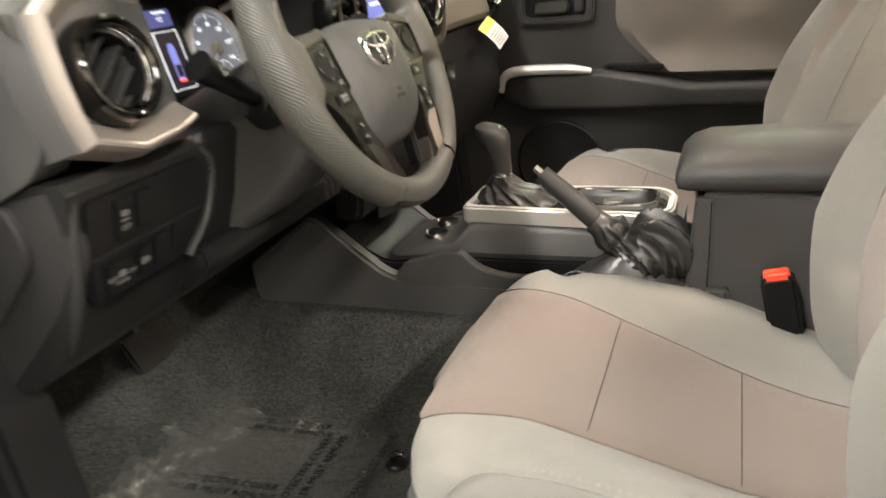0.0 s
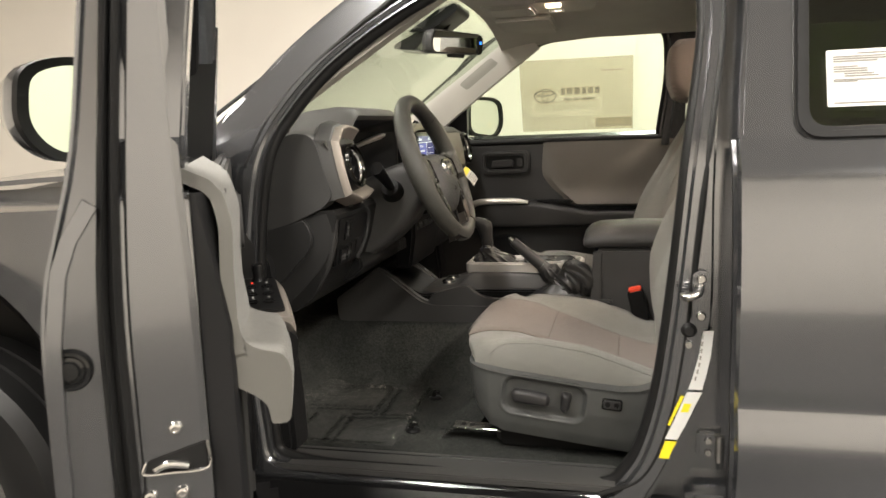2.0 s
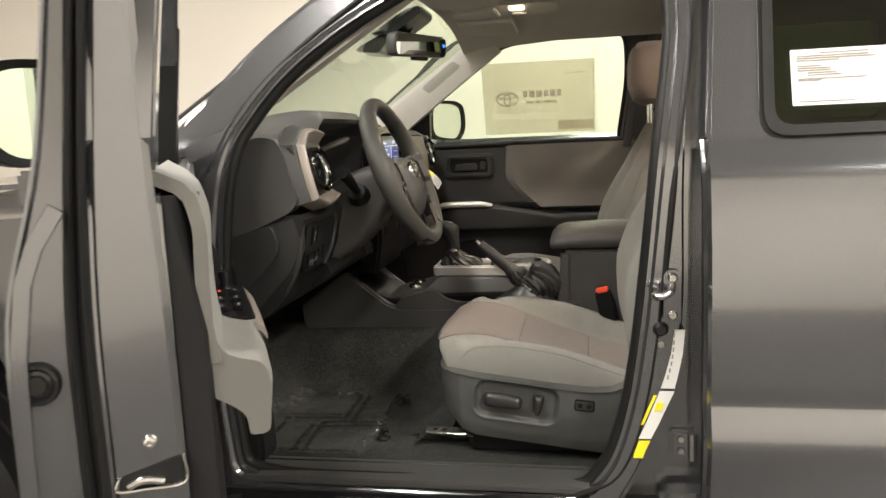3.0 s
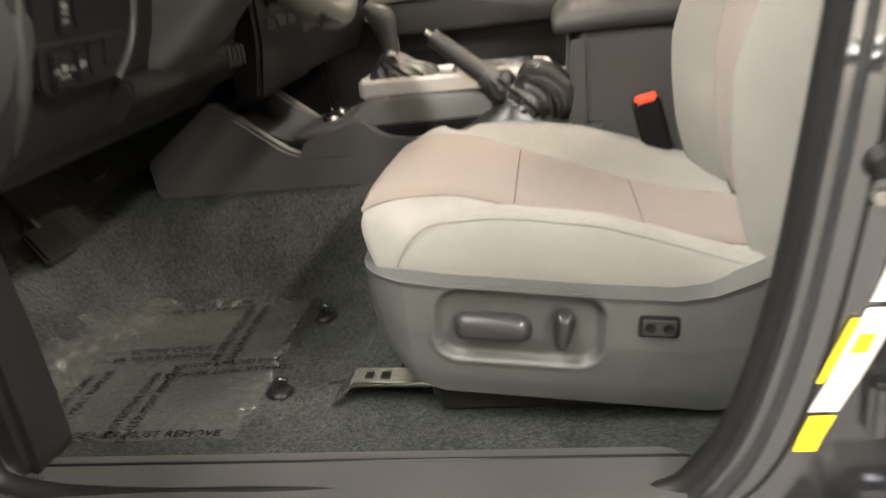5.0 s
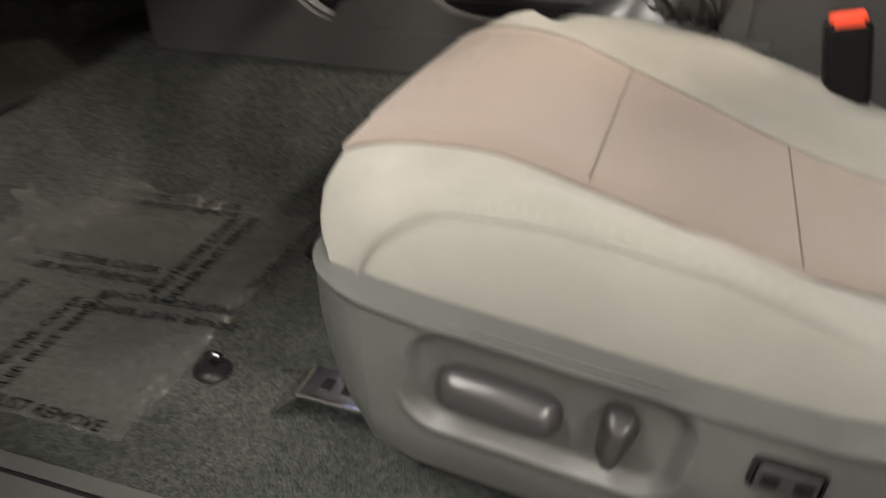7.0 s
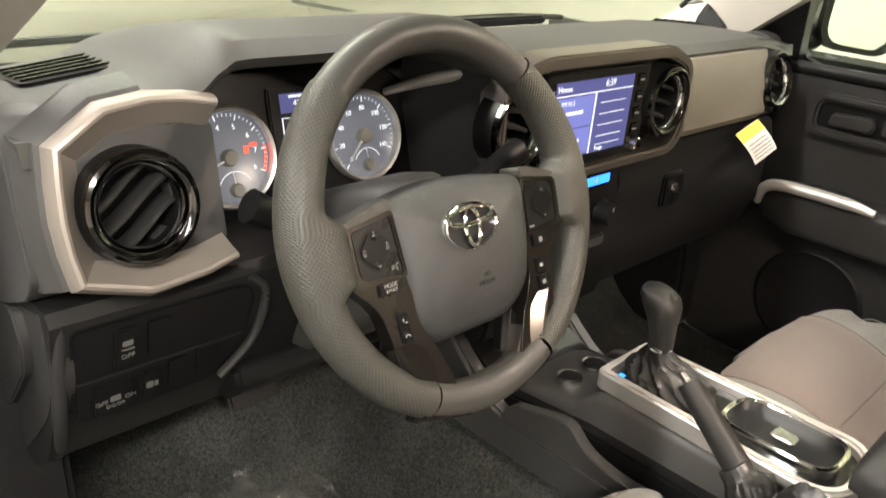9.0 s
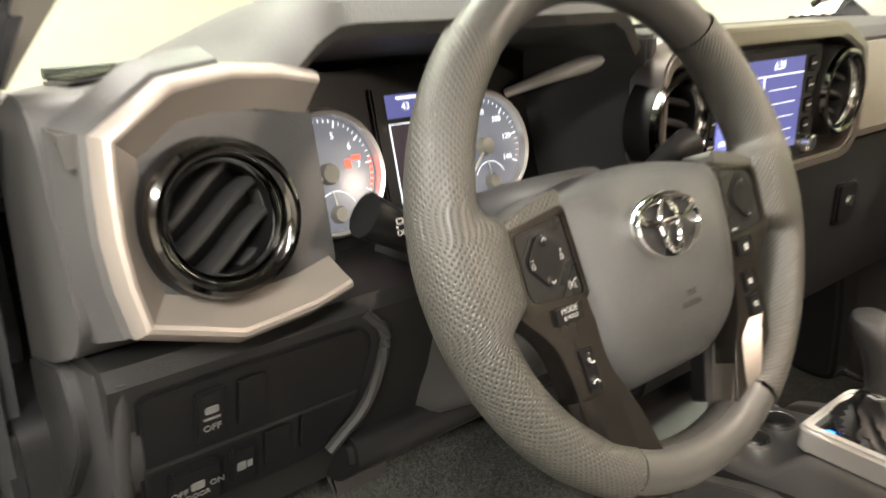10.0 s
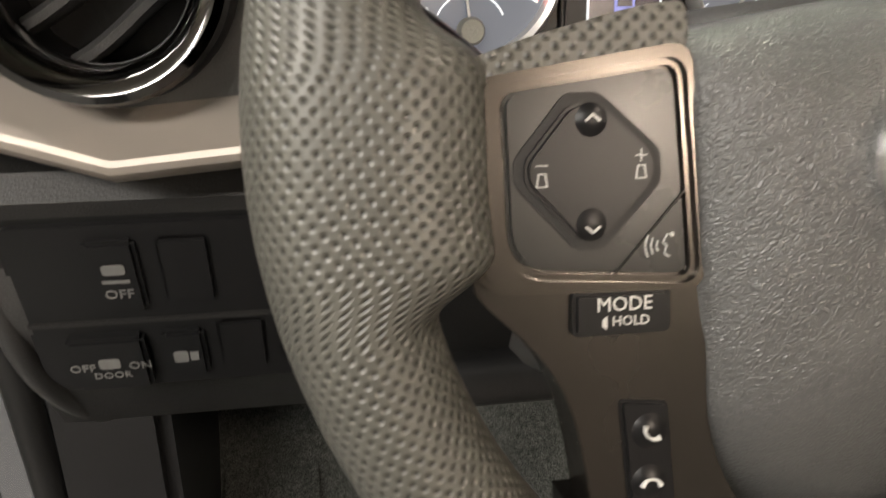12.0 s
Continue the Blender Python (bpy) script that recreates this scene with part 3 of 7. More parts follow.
# cabin floor: pan, toe board and tunnel sides in one carpet
rows = []
for y in np.linspace(-0.72, 0.72, 59):
    prof = [(1.7, 0.545), (0.9, 0.545), (0.5, 0.545), (0.3, 0.543), (0.15, 0.541), (0.05, 0.541), (-0.1, 0.541), (-0.2, 0.541), (-0.28, 0.543), (-0.33, 0.547), (-0.36, 0.556), (-0.39, 0.575), (-0.42, 0.60), (-0.50, 0.70), (-0.58, 0.82), (-0.62, 0.95), (-0.63, 1.10)]
    k = min(1.0, max(0.0, (abs(y) - 0.115) / 0.165))
    up = 0.165 * (1 - k * k * (3 - 2 * k))
    row = []
    for x, z in prof:
        lift = max(0, 0.545 + up * (1.0 if x < 0.2 else 0.35) - z)
        row.append((x, y, z + lift + 0.004 * noise.noise((x * 9, y * 9, 3))))
    rows.append(row)
tagged(part("carpet", sheet(rows, 0.02, seen=(0, 0, 1)), CARPET), "dark grey moulded carpet on the cabin floor", "carpet", kind="structure")
tagged(part("firewall", rbox(-0.68, -0.655, -0.72, 0.72, 0.5, 1.19, 0.01), RUBBER), "black sound mat behind the dashboard", "bulkhead", kind="structure")
# kick panels beside the footwells
for sg in (-1, 1):
    tagged(part("kick_panel", prism(fillet([(-0.62, 0.55), (-0.262, 0.55), (-0.268, 0.70), (-0.285, 0.86), (-0.30, 1.0), (-0.62, 1.0)], 0.03), "y", sg * 0.742, sg * 0.66, 0.01), PLASTIC), "black plastic kick panel beside the footwell", "kick panel", kind="structure")

# ---- rear door on the driver side ----


def skin_y(z):
    return float(np.interp(z, (0.40, 0.54, 0.60, 0.66, 0.685, 0.70, 0.72, 0.745, 0.757, 0.765, 0.775, 0.785, 0.80, 0.88, 0.95, 1.03, 1.10, 1.14, 1.155, 1.165, 1.175, 1.20, 1.21, 1.62), (0.83, 0.868, 0.885, 0.899, 0.9025, 0.9020, 0.8985, 0.8920, 0.8872, 0.8868, 0.8872, 0.8895, 0.8905, 0.8940, 0.893, 0.887, 0.877, 0.869, 0.866, 0.862, 0.855, 0.842, 0.835, 0.715)))


zs = [0.44, 0.50, 0.54, 0.60, 0.66, 0.685, 0.70, 0.72, 0.745, 0.757, 0.765, 0.775, 0.785, 0.80, 0.84, 0.88, 0.92, 0.95, 0.99, 1.03, 1.07, 1.10, 1.125, 1.14, 1.155, 1.165, 1.175, 1.19, 1.21]


def rear_door(g):
    """Closed rear door; g is the sign of its side."""
    d = thing("rear_door", "dark grey metallic rear door, closed, with tinted window", "car door", "rear doors")
    part("outer_skin", sheet([[(x, g * (skin_y(z) - (0.012 if x < 0.622 else 0)), z) for x in (0.618, 0.623, 0.66, 0.8, 1.0, 1.3, 1.6)] for z in zs], 0.02, seen=(0, g, 0)), PAINT, d, "dark grey metallic door skin")
    fr = ringframe(fillet([(0.622, 1.20), (1.55, 1.205), (1.45, 1.66), (0.648, 1.66)], 0.02), fillet([(0.715, 1.215), (1.45, 1.22), (1.38, 1.585), (0.725, 1.585)], 0.04), "y", g * 0.80, g * 0.835, 0.006)
    part("window_frame", lean(fr, g, 1.2), PAINT, d)
    fo = fillet([(0.705, 1.205), (1.47, 1.21), (1.40, 1.60), (0.715, 1.60)], 0.05)
    fi = fillet([(0.73, 1.228), (1.45, 1.233), (1.38, 1.575), (0.738, 1.575)], 0.035)
    part("window_rubber", lean(ringframe(fo, fi, "y", g * 0.815, g * 0.845, 0.006), g, 1.2), RUBBER, d, "black rubber window surround")
    part("window_pane", lean(prism(fillet([(0.715, 1.21), (1.46, 1.215), (1.39, 1.59), (0.725, 1.59)], 0.04), "y", g * 0.822, g * 0.826, 0), g, 1.2), DARKGLASS, d, "green tinted side window").visible_shadow = False
    part("front_flange", loft([[(0.618, g * (skin_y(z) - 0.014), z), (0.612, g * (skin_y(z) - 0.020), z), (0.626, g * 0.785, z), (0.66, g * 0.785, z), (0.66, g * (skin_y(z) - 0.022), z)] for z in zs]), PAINT, d, "dark grey painted leading edge")
    part("edge_strip", tube([(0.6185, g * (skin_y(z) - 0.030), z) for z in zs[1::3]], 0.007, 8, up=(0, 1, 0)), RUBBER, d, "black rubber weatherstrip")
    part("inner_panel", rbox(0.66, 1.55, min(g * 0.80, g * 0.74), max(g * 0.80, g * 0.74), 0.50, 1.20, 0.03), PLASTIC, d)
    return d


rear_door(-1)
rear_door(1)
part("cab_corner", rbox(1.5, 1.78, -0.80, -0.72, 0.45, 1.62, 0.02), PAINT, truck)
part("cab_corner", rbox(1.5, 1.78, 0.72, 0.80, 0.45, 1.62, 0.02), PAINT, truck)
# price sheet behind the rear window
sticker = thing("window_sheet", "white printed information sheet stuck inside the tinted rear window", "paper sheet")
SM = basis((0.834, -0.8085, 1.305), (1, 0, 0), (0, 0.287, 0.958), (0, -0.958, 0.287))
part("sheet", prism(fillet(rect(-0.076, 0.076, -0.048, 0.048), 0.003), "z", 0, 0.0008, 0, m=SM), PAPER, sticker)
random.seed(4)
for i, (x0, x1, b) in enumerate(((-0.03, 0.045, 0.041), (-0.066, 0.045, 0.036), (-0.066, 0.055, 0.032), (-0.066, 0.0, 0.028), (-0.066, -0.028, 0.019), (-0.066, -0.014, 0.015), (-0.066, -0.014, 0.011), (-0.05, -0.005, 0.007), (-0.05, 0.002, 0.003), (-0.066, 0.04, -0.003), (-0.066, -0.03, -0.006), (-0.066, 0.02, -0.042))):
    part("print_line", prism(rect(x0, x1, b - 0.0012, b + 0.0012), "z", 0.0012, 0.0016, 0, m=SM), PRINT, sticker)

# ---- B-pillar hardware ----
striker = thing("door_striker", "bare metal door striker bolted to the pillar", "striker")
part("striker_plate", prism(fillet(rect(0.552, 0.582, 0.885, 0.985), 0.014), "y", -0.822, -0.808, 0.003), PAINT, striker)
part("striker_loop", tube([(0.567, -0.815, 0.962), (0.562, -0.845, 0.952), (0.545, -0.855, 0.946), (0.535, -0.845, 0.945), (0.545, -0.815, 0.943)], 0.007, 10), STEEL, striker)
for z in (0.905, 0.972):
    part("bolt_head", revolve([(0, 0.008), (0.006, 0.008), (0.0085, 0.005), (0.009, 0)], 12, pose(0.567, -0.820, z, 90)), STEEL, striker)
plug = thing("pillar_switch", "black door-lamp switch on the grey pillar", "switch")
part("switch_body", revolve([(0, 0.012), (0.008, 0.012), (0.012, 0.006), (0.014, 0)], 16, pose(0.548, -0.805, 0.875, 90)), RUBBER, plug)
part("switch_screw", revolve([(0, 0.006), (0.006, 0.006), (0.008, 0)], 12, pose(0.548, -0.805, 0.848, 90)), STEEL, plug)
hinge = thing("rear_door_hinge", "dark grey painted door hinge on the pillar", "hinge")
part("hinge_leaf", rbox(0.566, 0.606, -0.784, -0.766, 0.620, 0.675, 0.005), PAINT, hinge)
part("hinge_pin", revolve([(0, 0), (0.008, 0), (0.008, 0.05), (0, 0.05)], 12, pose(0.606, -0.79, 0.622)), STEEL, hinge)
for z in (0.637, 0.66):
    part("bolt_head", revolve([(0, 0.006), (0.006, 0.006), (0.008, 0)], 6, pose(0.586, -0.784, z, 90)), STEEL, hinge)
lab = thing("pillar_label", "white and yellow certification labels along the curved pillar edge", "label")


def strip(pts, w0, w1, y):
    """A label strip whose edges follow the curved pillar."""
    return sheet([[(x + s * w, y, z) for s in (0, 1)] for (x, z), w in zip(pts, np.linspace(w0, w1, len(pts)))], 0.0008, seen=(0, -1, 0))


part("white_label", strip([(0.572, 0.875), (0.566, 0.83), (0.556, 0.79), (0.548, 0.765)], 0.018, 0.024, -0.8085), PAPER, lab)
part("white_label", strip([(0.546, 0.760), (0.536, 0.735), (0.520, 0.695), (0.508, 0.668)], 0.026, 0.022, -0.8085), PAPER, lab)
part("yellow_label", strip([(0.509, 0.664), (0.502, 0.645), (0.498, 0.630)], 0.020, 0.017, -0.8085), YELLOW, lab)
part("yellow_edge", strip([(0.535, 0.752), (0.522, 0.72), (0.512, 0.695)], 0.006, 0.005, -0.8092), YELLOW, lab)
part("yellow_patch", strip([(0.541, 0.738), (0.535, 0.722)], 0.013, 0.013, -0.8094), YELLOW, lab)
for k in range(7):
    part("print_line", strip([(0.570 - 0.0012 * k * k * 0.25, 0.868 - 0.013 * k), (0.569 - 0.0012 * k * k * 0.25, 0.860 - 0.013 * k)], 0.003, 0.003, -0.8092), PRINT, lab)

# ---- open driver door ----
HX, HY, PHI = -0.40, -0.80, 62.0
door = thing("front_door", "open dark grey front door with grey cloth inner panel", "car door")
DL = 0.945
DM = Matrix.Translation((HX, HY, 0)) @ Matrix.Rotation(radians(-PHI), 4, "Z")
dskin = lambda z: float(np.interp(z, (0.40, 0.54, 0.74, 0.95, 1.12, 1.17, 1.21), (0.05, 0.066, 0.088, 0.093, 0.085, 0.066, 0.04)))
dz = [0.46, 0.52, 0.60, 0.70, 0.74, 0.82, 0.90, 1.0, 1.08, 1.14, 1.17, 1.20]
part("outer_skin", sheet([[(x, -dskin(z), z) for x in (0.0, 0.15, 0.4, 0.7, 0.9, DL + 0.015)] for z in dz], 0.012, DM, (0, -1, 0)), PAINT, door, "dark grey metallic door skin")
part("door_shell", prism(fillet([(0.02, 0.47), (DL, 0.47), (DL, 1.21), (0.02, 1.21)], 0.02), "y", -0.05, 0.035, 0.008, m=DM), PAINT, door, "grey painted inner door shell")
EZ = [0.47 + 1.13 * k / 44 for k in range(45)]
soft = lambda z, zz, vv: sum(float(np.interp(z + d, zz, vv)) for d in (-0.04, -0.02, 0.0, 0.02, 0.04)) / 5
E0 = lambda z: soft(z, (0.47, 0.80, 1.10, 1.15, 1.19, 1.225, 1.375, 1.6), (-0.080, -0.092, -0.088, -0.078, -0.063, -0.052, -0.030, 0.0))
E1 = lambda z: soft(z, (0.47, 1.10, 1.22, 1.375, 1.6), (-0.048, -0.048, -0.036, -0.018, 0.008))
E2 = lambda z: soft(z, (0.47, 1.10, 1.22, 1.375, 1.6), (-0.026, -0.026, -0.018, -0.002, 0.018))
E3 = lambda z: soft(z, (0.47, 1.10, 1.22, 1.375, 1.6), (0.036, 0.035, 0.030, 0.030, 0.034))
part("edge_flange", loft([[(DL - 0.02, E0(z) - 0.002, z), (DL + 0.015, E0(z) - 0.002, z), (DL + 0.0155, E0(z) + 0.001, z), (DL + 0.0065, E0(z) + 0.003, z), (DL + 0.003, E1(z), z), (DL - 0.02, E1(z), z)] for z in EZ], m=DM), PAINT, door, "grey painted outer door edge")
part("edge_seal", loft([[(DL - 0.02, E1(z), z), (DL + 0.006, E1(z) + 0.001, z), (DL + 0.013, E1(z) + 0.006, z), (DL + 0.006, 0.5 * (E1(z) + E2(z)), z), (DL + 0.012, E2(z) - 0.006, z), (DL + 0.006, E2(z) - 0.001, z), (DL - 0.02, E2(z), z)] for z in EZ], m=DM), RUBBER, door, "black rubber door edge seal")
part("edge_face", loft([[(DL - 0.03, E2(z), z), (DL - 0.002, E2(z), z), (DL + 0.002, E2(z) + 0.005, z), (DL + 0.002, E3(z) - 0.006, z), (DL - 0.004, E3(z), z), (DL - 0.03, E3(z), z)] for z in EZ], m=DM), PAINT, door, "grey painted inner door edge")
part("panel_edge", loft([[(DL - 0.05, 0.031, z), (DL - 0.006, 0.036, z), (DL - 0.004, 0.040, z), (DL - 0.004, 0.060 - 0.020 * max(0, z - 1.08) / 0.12, z), (DL - 0.010, 0.064 - 0.020 * max(0, z - 1.08) / 0.12, z), (DL - 0.05, 0.066, z)] for z in (0.50, 0.70, 0.90, 1.05, 1.08, 1.14, 1.20)], m=DM), PLASTIC, door, "black grained trim edge")
# window frame of the door: front triangle, top rail and rear upright
fo = loop2([(0.02, 1.20), (0.5, 1.205), (DL - 0.03, 1.21), (DL - 0.02, 1.42), (DL - 0.015, 1.60), (0.62, 1.635), (0.42, 1.575), (0.20, 1.42)], 4)
fi = loop2([(0.20, 1.215), (0.5, 1.22), (DL - 0.075, 1.225), (DL - 0.07, 1.42), (DL - 0.075, 1.575), (0.64, 1.59), (0.47, 1.54), (0.30, 1.42)], 4)


def lean_in(bm):
    for v in bm.verts:
        if v.co.z > 1.2:
            v.co.y += (v.co.z - 1.2) * 0.12
    bm.transform(DM)
    return bm


part("window_frame", lean_in(ringframe(fo, fi, "y", -0.052, 0.030, 0.010, 3)), PAINT, door, "grey painted door window frame")
part("window_channel", lean_in(tube([(p[0], -0.008, p[1]) for p in fi[::4]], 0.012, 8, True, 3, up=(0, 1, 0))), RUBBER, door, "black rubber glass channel")
part("window_pane", lean_in(prism(fi, "y", -0.012, -0.008, 0)), GLASS, door, "greenish door window").visible_shadow = False
part("sail_panel", lean_in(prism(fillet([(0.03, 1.20), (0.26, 1.205), (0.26, 1.43), (0.22, 1.43)], 0.012), "y", -0.03, 0.032, 0.006)), SATIN, door, "black sail panel by the mirror")
# inner trim panel
part("inner_panel", prism(fillet([(0.05, 0.50), (DL - 0.02, 0.50), (DL - 0.02, 1.205), (0.05, 1.215)], 0.04), "y", 0.032, 0.061, 0.010, 3, DM), CONSOLE, door, "charcoal plastic inner door panel")
rows = []
for t in np.linspace(0, 1, 15):
    x = 0.50 + (DL - 0.508) * t
    fat = 1.0 + 0.6 * math.sin(math.pi * min(1, (1 - t) * 1.2))
    rows.append([(x - 0.010 * max(0, t - 0.9) / 0.1 * max(0, 0.3 - u) / 0.3, 0.030 + float(np.interp(u, (0, 0.05, 0.14, 0.30, 0.55, 0.8, 1), (0.0, 0.020, 0.034, 0.040, 0.038, 0.038, 0.042))) * (1 + 0.25 * (fat - 1)) * (1 - 0.5 * max(0, 0.12 - t) / 0.12), 1.222 - 0.17 * u) for u in np.linspace(0, 1, 16)])
part("cloth_bolster", sheet(rows, 0.012, DM, (0, 1, 0)), DOORCLOTH, door, "pale grey padded upper door panel")
rings = []
for x, z0, z1, w in ((0.20, 0.940, 0.983, 0.10), (0.36, 0.938, 0.988, 0.132), (0.60, 0.935, 0.985, 0.136)):
    rings.append([(x, *p) for p in fillet([(0.05, z0), (w, z0 + 0.005), (w + 0.004, z1 - 0.012), (w - 0.01, z1), (0.05, z1)], 0.012, 3)])
part("armrest_front", loft(rings, m=DM), SATIN, door, "black window-switch armrest")
rings = []
ARM = [(0.047, 1.024), (0.066, 1.012), (0.077, 1.002), (0.079, 0.983), (0.097, 0.982), (0.102, 1.030), (0.095, 1.050), (0.077, 1.054), (0.060, 1.062), (0.050, 1.100), (0.040, 1.100)]
for x, k, lift in ((0.61, 1.05, -0.045), (0.67, 1.12, -0.025), (0.80, 1.10, -0.008), (DL - 0.040, 1.04, 0.0), (DL - 0.016, 1.0, 0.0), (DL - 0.010, 0.985, -0.002)):
    rings.append([(x, 0.053 + (p - 0.04) * k, q + lift) for p, q in fillet(ARM, [0.004, 0.008, 0.008, 0.004, 0.008, 0.015, 0.012, 0.01, 0.012, 0.003, 0.003], 4)])
part("armrest_pad", loft(rings, m=DM), DOORCLOTH, door, "pale grey padded armrest")
rings = []
for x, z0, w in ((0.205, 0.945, 0.108), (0.212, 0.925, 0.122), (0.235, 0.905, 0.134), (0.30, 0.908, 0.141), (0.42, 0.935, 0.143), (0.545, 0.950, 0.142)):
    top = 0.990 - 0.012 * max(0, 0.235 - x) / 0.03
    rings.append([(x, *p) for p in fillet([(0.058, z0), (w - 0.012, z0), (w, top - 0.018), (w - 0.008, top), (0.058, top)], [0.003, 0.012, 0.008, 0.006, 0.003], 3)])
part("switch_bezel", loft(rings, m=DM), PODMETAL, door, "satin warm metal switch surround")
part("switch_plate", prism(fillet([(0.245, 0.066), (0.51, 0.066), (0.51, 0.128), (0.262, 0.124)], 0.008), "z", 0.986, 0.996, 0.002, m=DM), SATIN, door)
for i in range(3):
    for j in range(2):
        b = part("window_switch", rbox(0.31 + 0.06 * i, 0.348 + 0.06 * i, 0.074 + 0.024 * j, 0.092 + 0.024 * j, 0.995, 1.002, 0.003, m=DM), SATIN, door)
        part("switch_mark", rbox(0.325 + 0.06 * i, 0.333 + 0.06 * i, 0.082 + 0.024 * j, 0.085 + 0.024 * j, 1.0020, 1.0026, 0, m=DM), LITRED if (i, j) == (0, 0) else WHITE, b)
part("mirror_knob", revolve([(0, 0.03), (0.009, 0.03), (0.011, 0.024), (0.008, 0.010), (0.012, 0)], 14, DM @ pose(0.275, 0.095, 0.995)), SATIN, door)
part("pull_handle", loft([[DM @ Vector(p) for p in ((0.045 - k, 0.060, z), (0.04 - k, 0.082 + w, z), (0.062 - k, 0.088 + w, z), (0.075 - k, 0.060, z))] for z, k, w in ((1.055, 0.0, -0.01), (1.03, 0.0, 0.004), (0.96, 0.004, 0.008), (0.90, 0.012, 0.0))]), SATIN, door, "black door pull blade")
part("handle_recess", ringframe(fillet([(0.185, 1.060), (0.400, 1.066), (0.410, 1.105), (0.395, 1.150), (0.180, 1.150)], 0.025), fillet([(0.200, 1.074), (0.388, 1.078), (0.397, 1.105), (0.384, 1.138), (0.195, 1.138)], 0.018), "y", 0.056, 0.076, 0.007, 3, m=DM), CONSOLE, door, "charcoal handle surround")
part("handle_cup", prism(fillet(rect(0.195, 0.395, 1.073, 1.140), 0.018), "y", 0.056, 0.0635, 0.002, m=DM), SATIN, door)
part("release_lever", prism(fillet([(0.215, 1.086), (0.335, 1.090), (0.345, 1.108), (0.330, 1.128), (0.210, 1.128)], 0.012), "y", 0.060, 0.073, 0.005, 3, m=DM), CAP, door, "dark door release lever")
part("lock_rocker", prism(fillet(rect(0.352, 0.382, 1.092, 1.126), 0.008), "y", 0.060, 0.071, 0.004, m=DM), SATIN, door)
part("speaker_grille", revolve([(0, 0.012), (0.07, 0.010), (0.082, 0.004), (0.085, 0)], 32, DM @ pose(0.28, 0.060, 0.74, -90)), SATIN, door)
part("map_pocket", prism(fillet([(0.42, 0.56), (0.85, 0.56), (0.88, 0.72), (0.42, 0.70)], 0.03), "y", 0.055, 0.10, 0.012, m=DM), PLASTIC, door)
# latch, bolts and grommet in the edge of the door
part("latch_slot", prism(fillet([(-0.021, 0.9535), (0.033, 0.9535), (0.033, 0.979), (-0.018, 0.966)], 0.003), "x", DL - 0.004, DL + 0.0035, 0.001, m=DM), RUBBER, door, "black latch opening")
part("latch_claw", tube([(DL + 0.004, -0.012, 0.957), (DL + 0.007, 0.0, 0.962), (DL + 0.005, 0.016, 0.958)], 0.0035, 8, m=DM), STEEL, door)
part("latch_rim", tube([(DL + 0.003, -0.020, 0.964), (DL + 0.004, -0.022, 0.954), (DL + 0.004, 0.0, 0.9525), (DL + 0.004, 0.033, 0.9535), (DL + 0.004, 0.0335, 0.979)], 0.0016, 8, m=DM), STEEL, door)
for yy, zz in ((0.0075, 0.993), (-0.0190, 0.932), (0.0085, 0.932)):
    b = part("latch_bolt", revolve([(0, 0.003), (0.0025, 0.003), (0.0028, 0.0045), (0.0048, 0.0038), (0.0064, 0.001), (0.0068, 0)], 20, DM @ basis((DL + 0.002, yy, zz), (0, 1, 0), (0, 0, 1), (1, 0, 0))), STEEL, door, "pale zinc bolt head")
gm = DM @ basis((DL + 0.0065, -0.0715, 1.0565), (0, 1, 0), (0, 0, 1), (1, 0, 0))
part("grommet", revolve([(0, 0.006), (0.0075, 0.006), (0.0085, 0.002), (0.0115, 0.0015), (0.0140, 0.005), (0.0165, 0.004), (0.0185, 0.0)], 32, gm), SHINY, door, "black round drain plug")

# ---- door mirrors ----


def door_mirror(m, sg):
    """Wing mirror: housing, glass and foot, in a frame where y faces rearward."""
    ob = thing("door_mirror", "grey door mirror with black foot", "door mirror")
    rings = []
    for d, k in ((0.0, 1.0), (-0.03, 1.03), (-0.07, 0.93), (-0.10, 0.70), (-0.115, 0.35)):
        rings.append([m @ Vector((sg * a * k + sg * 0.0, d, b * k)) for a, b in fillet([(-0.105, -0.065), (0.06, -0.085), (0.105, -0.03), (0.095, 0.06), (0.05, 0.08), (-0.10, 0.085)], 0.05, 4)])
    part("housing", loft(rings), PAINT, ob)
    part("glass_rim", loft([[m @ Vector((sg * a * k, d, b * k)) for a, b in fillet([(-0.105, -0.065), (0.06, -0.085), (0.105, -0.03), (0.095, 0.06), (0.05, 0.08), (-0.10, 0.085)], 0.05, 4)] for k, d in ((1.04, -0.004), (1.03, 0.010), (0.87, 0.008), (0.87, -0.004))], True, False), SATIN, ob)
    part("mirror_glass", prism([(sg * a * 0.88, b * 0.88) for a, b in fillet([(-0.105, -0.065), (0.06, -0.085), (0.105, -0.03), (0.095, 0.06), (0.05, 0.08), (-0.10, 0.085)], 0.05, 4)], "y", -0.002, 0.003, 0, m=m), MIRROR, ob)
    part("foot", tube([m @ Vector((-sg * 0.09, -0.03, -0.05)), m @ Vector((-sg * 0.14, -0.03, -0.07)), m @ Vector((-sg * 0.19, -0.02, -0.075))], [0.03, 0.028, 0.035], 10), SATIN, ob)
    return ob


door_mirror(pose(-0.430, -1.075, 1.300, 0, 0, -112) @ Matrix.Diagonal((1.2, 1.0, 1.0, 1.0)), 1)
door_mirror(pose(-0.135, 0.96, 1.283, 0, 0, -120) @ Matrix.Diagonal((1.05, 1.0, 1.0, 1.0)), -1)


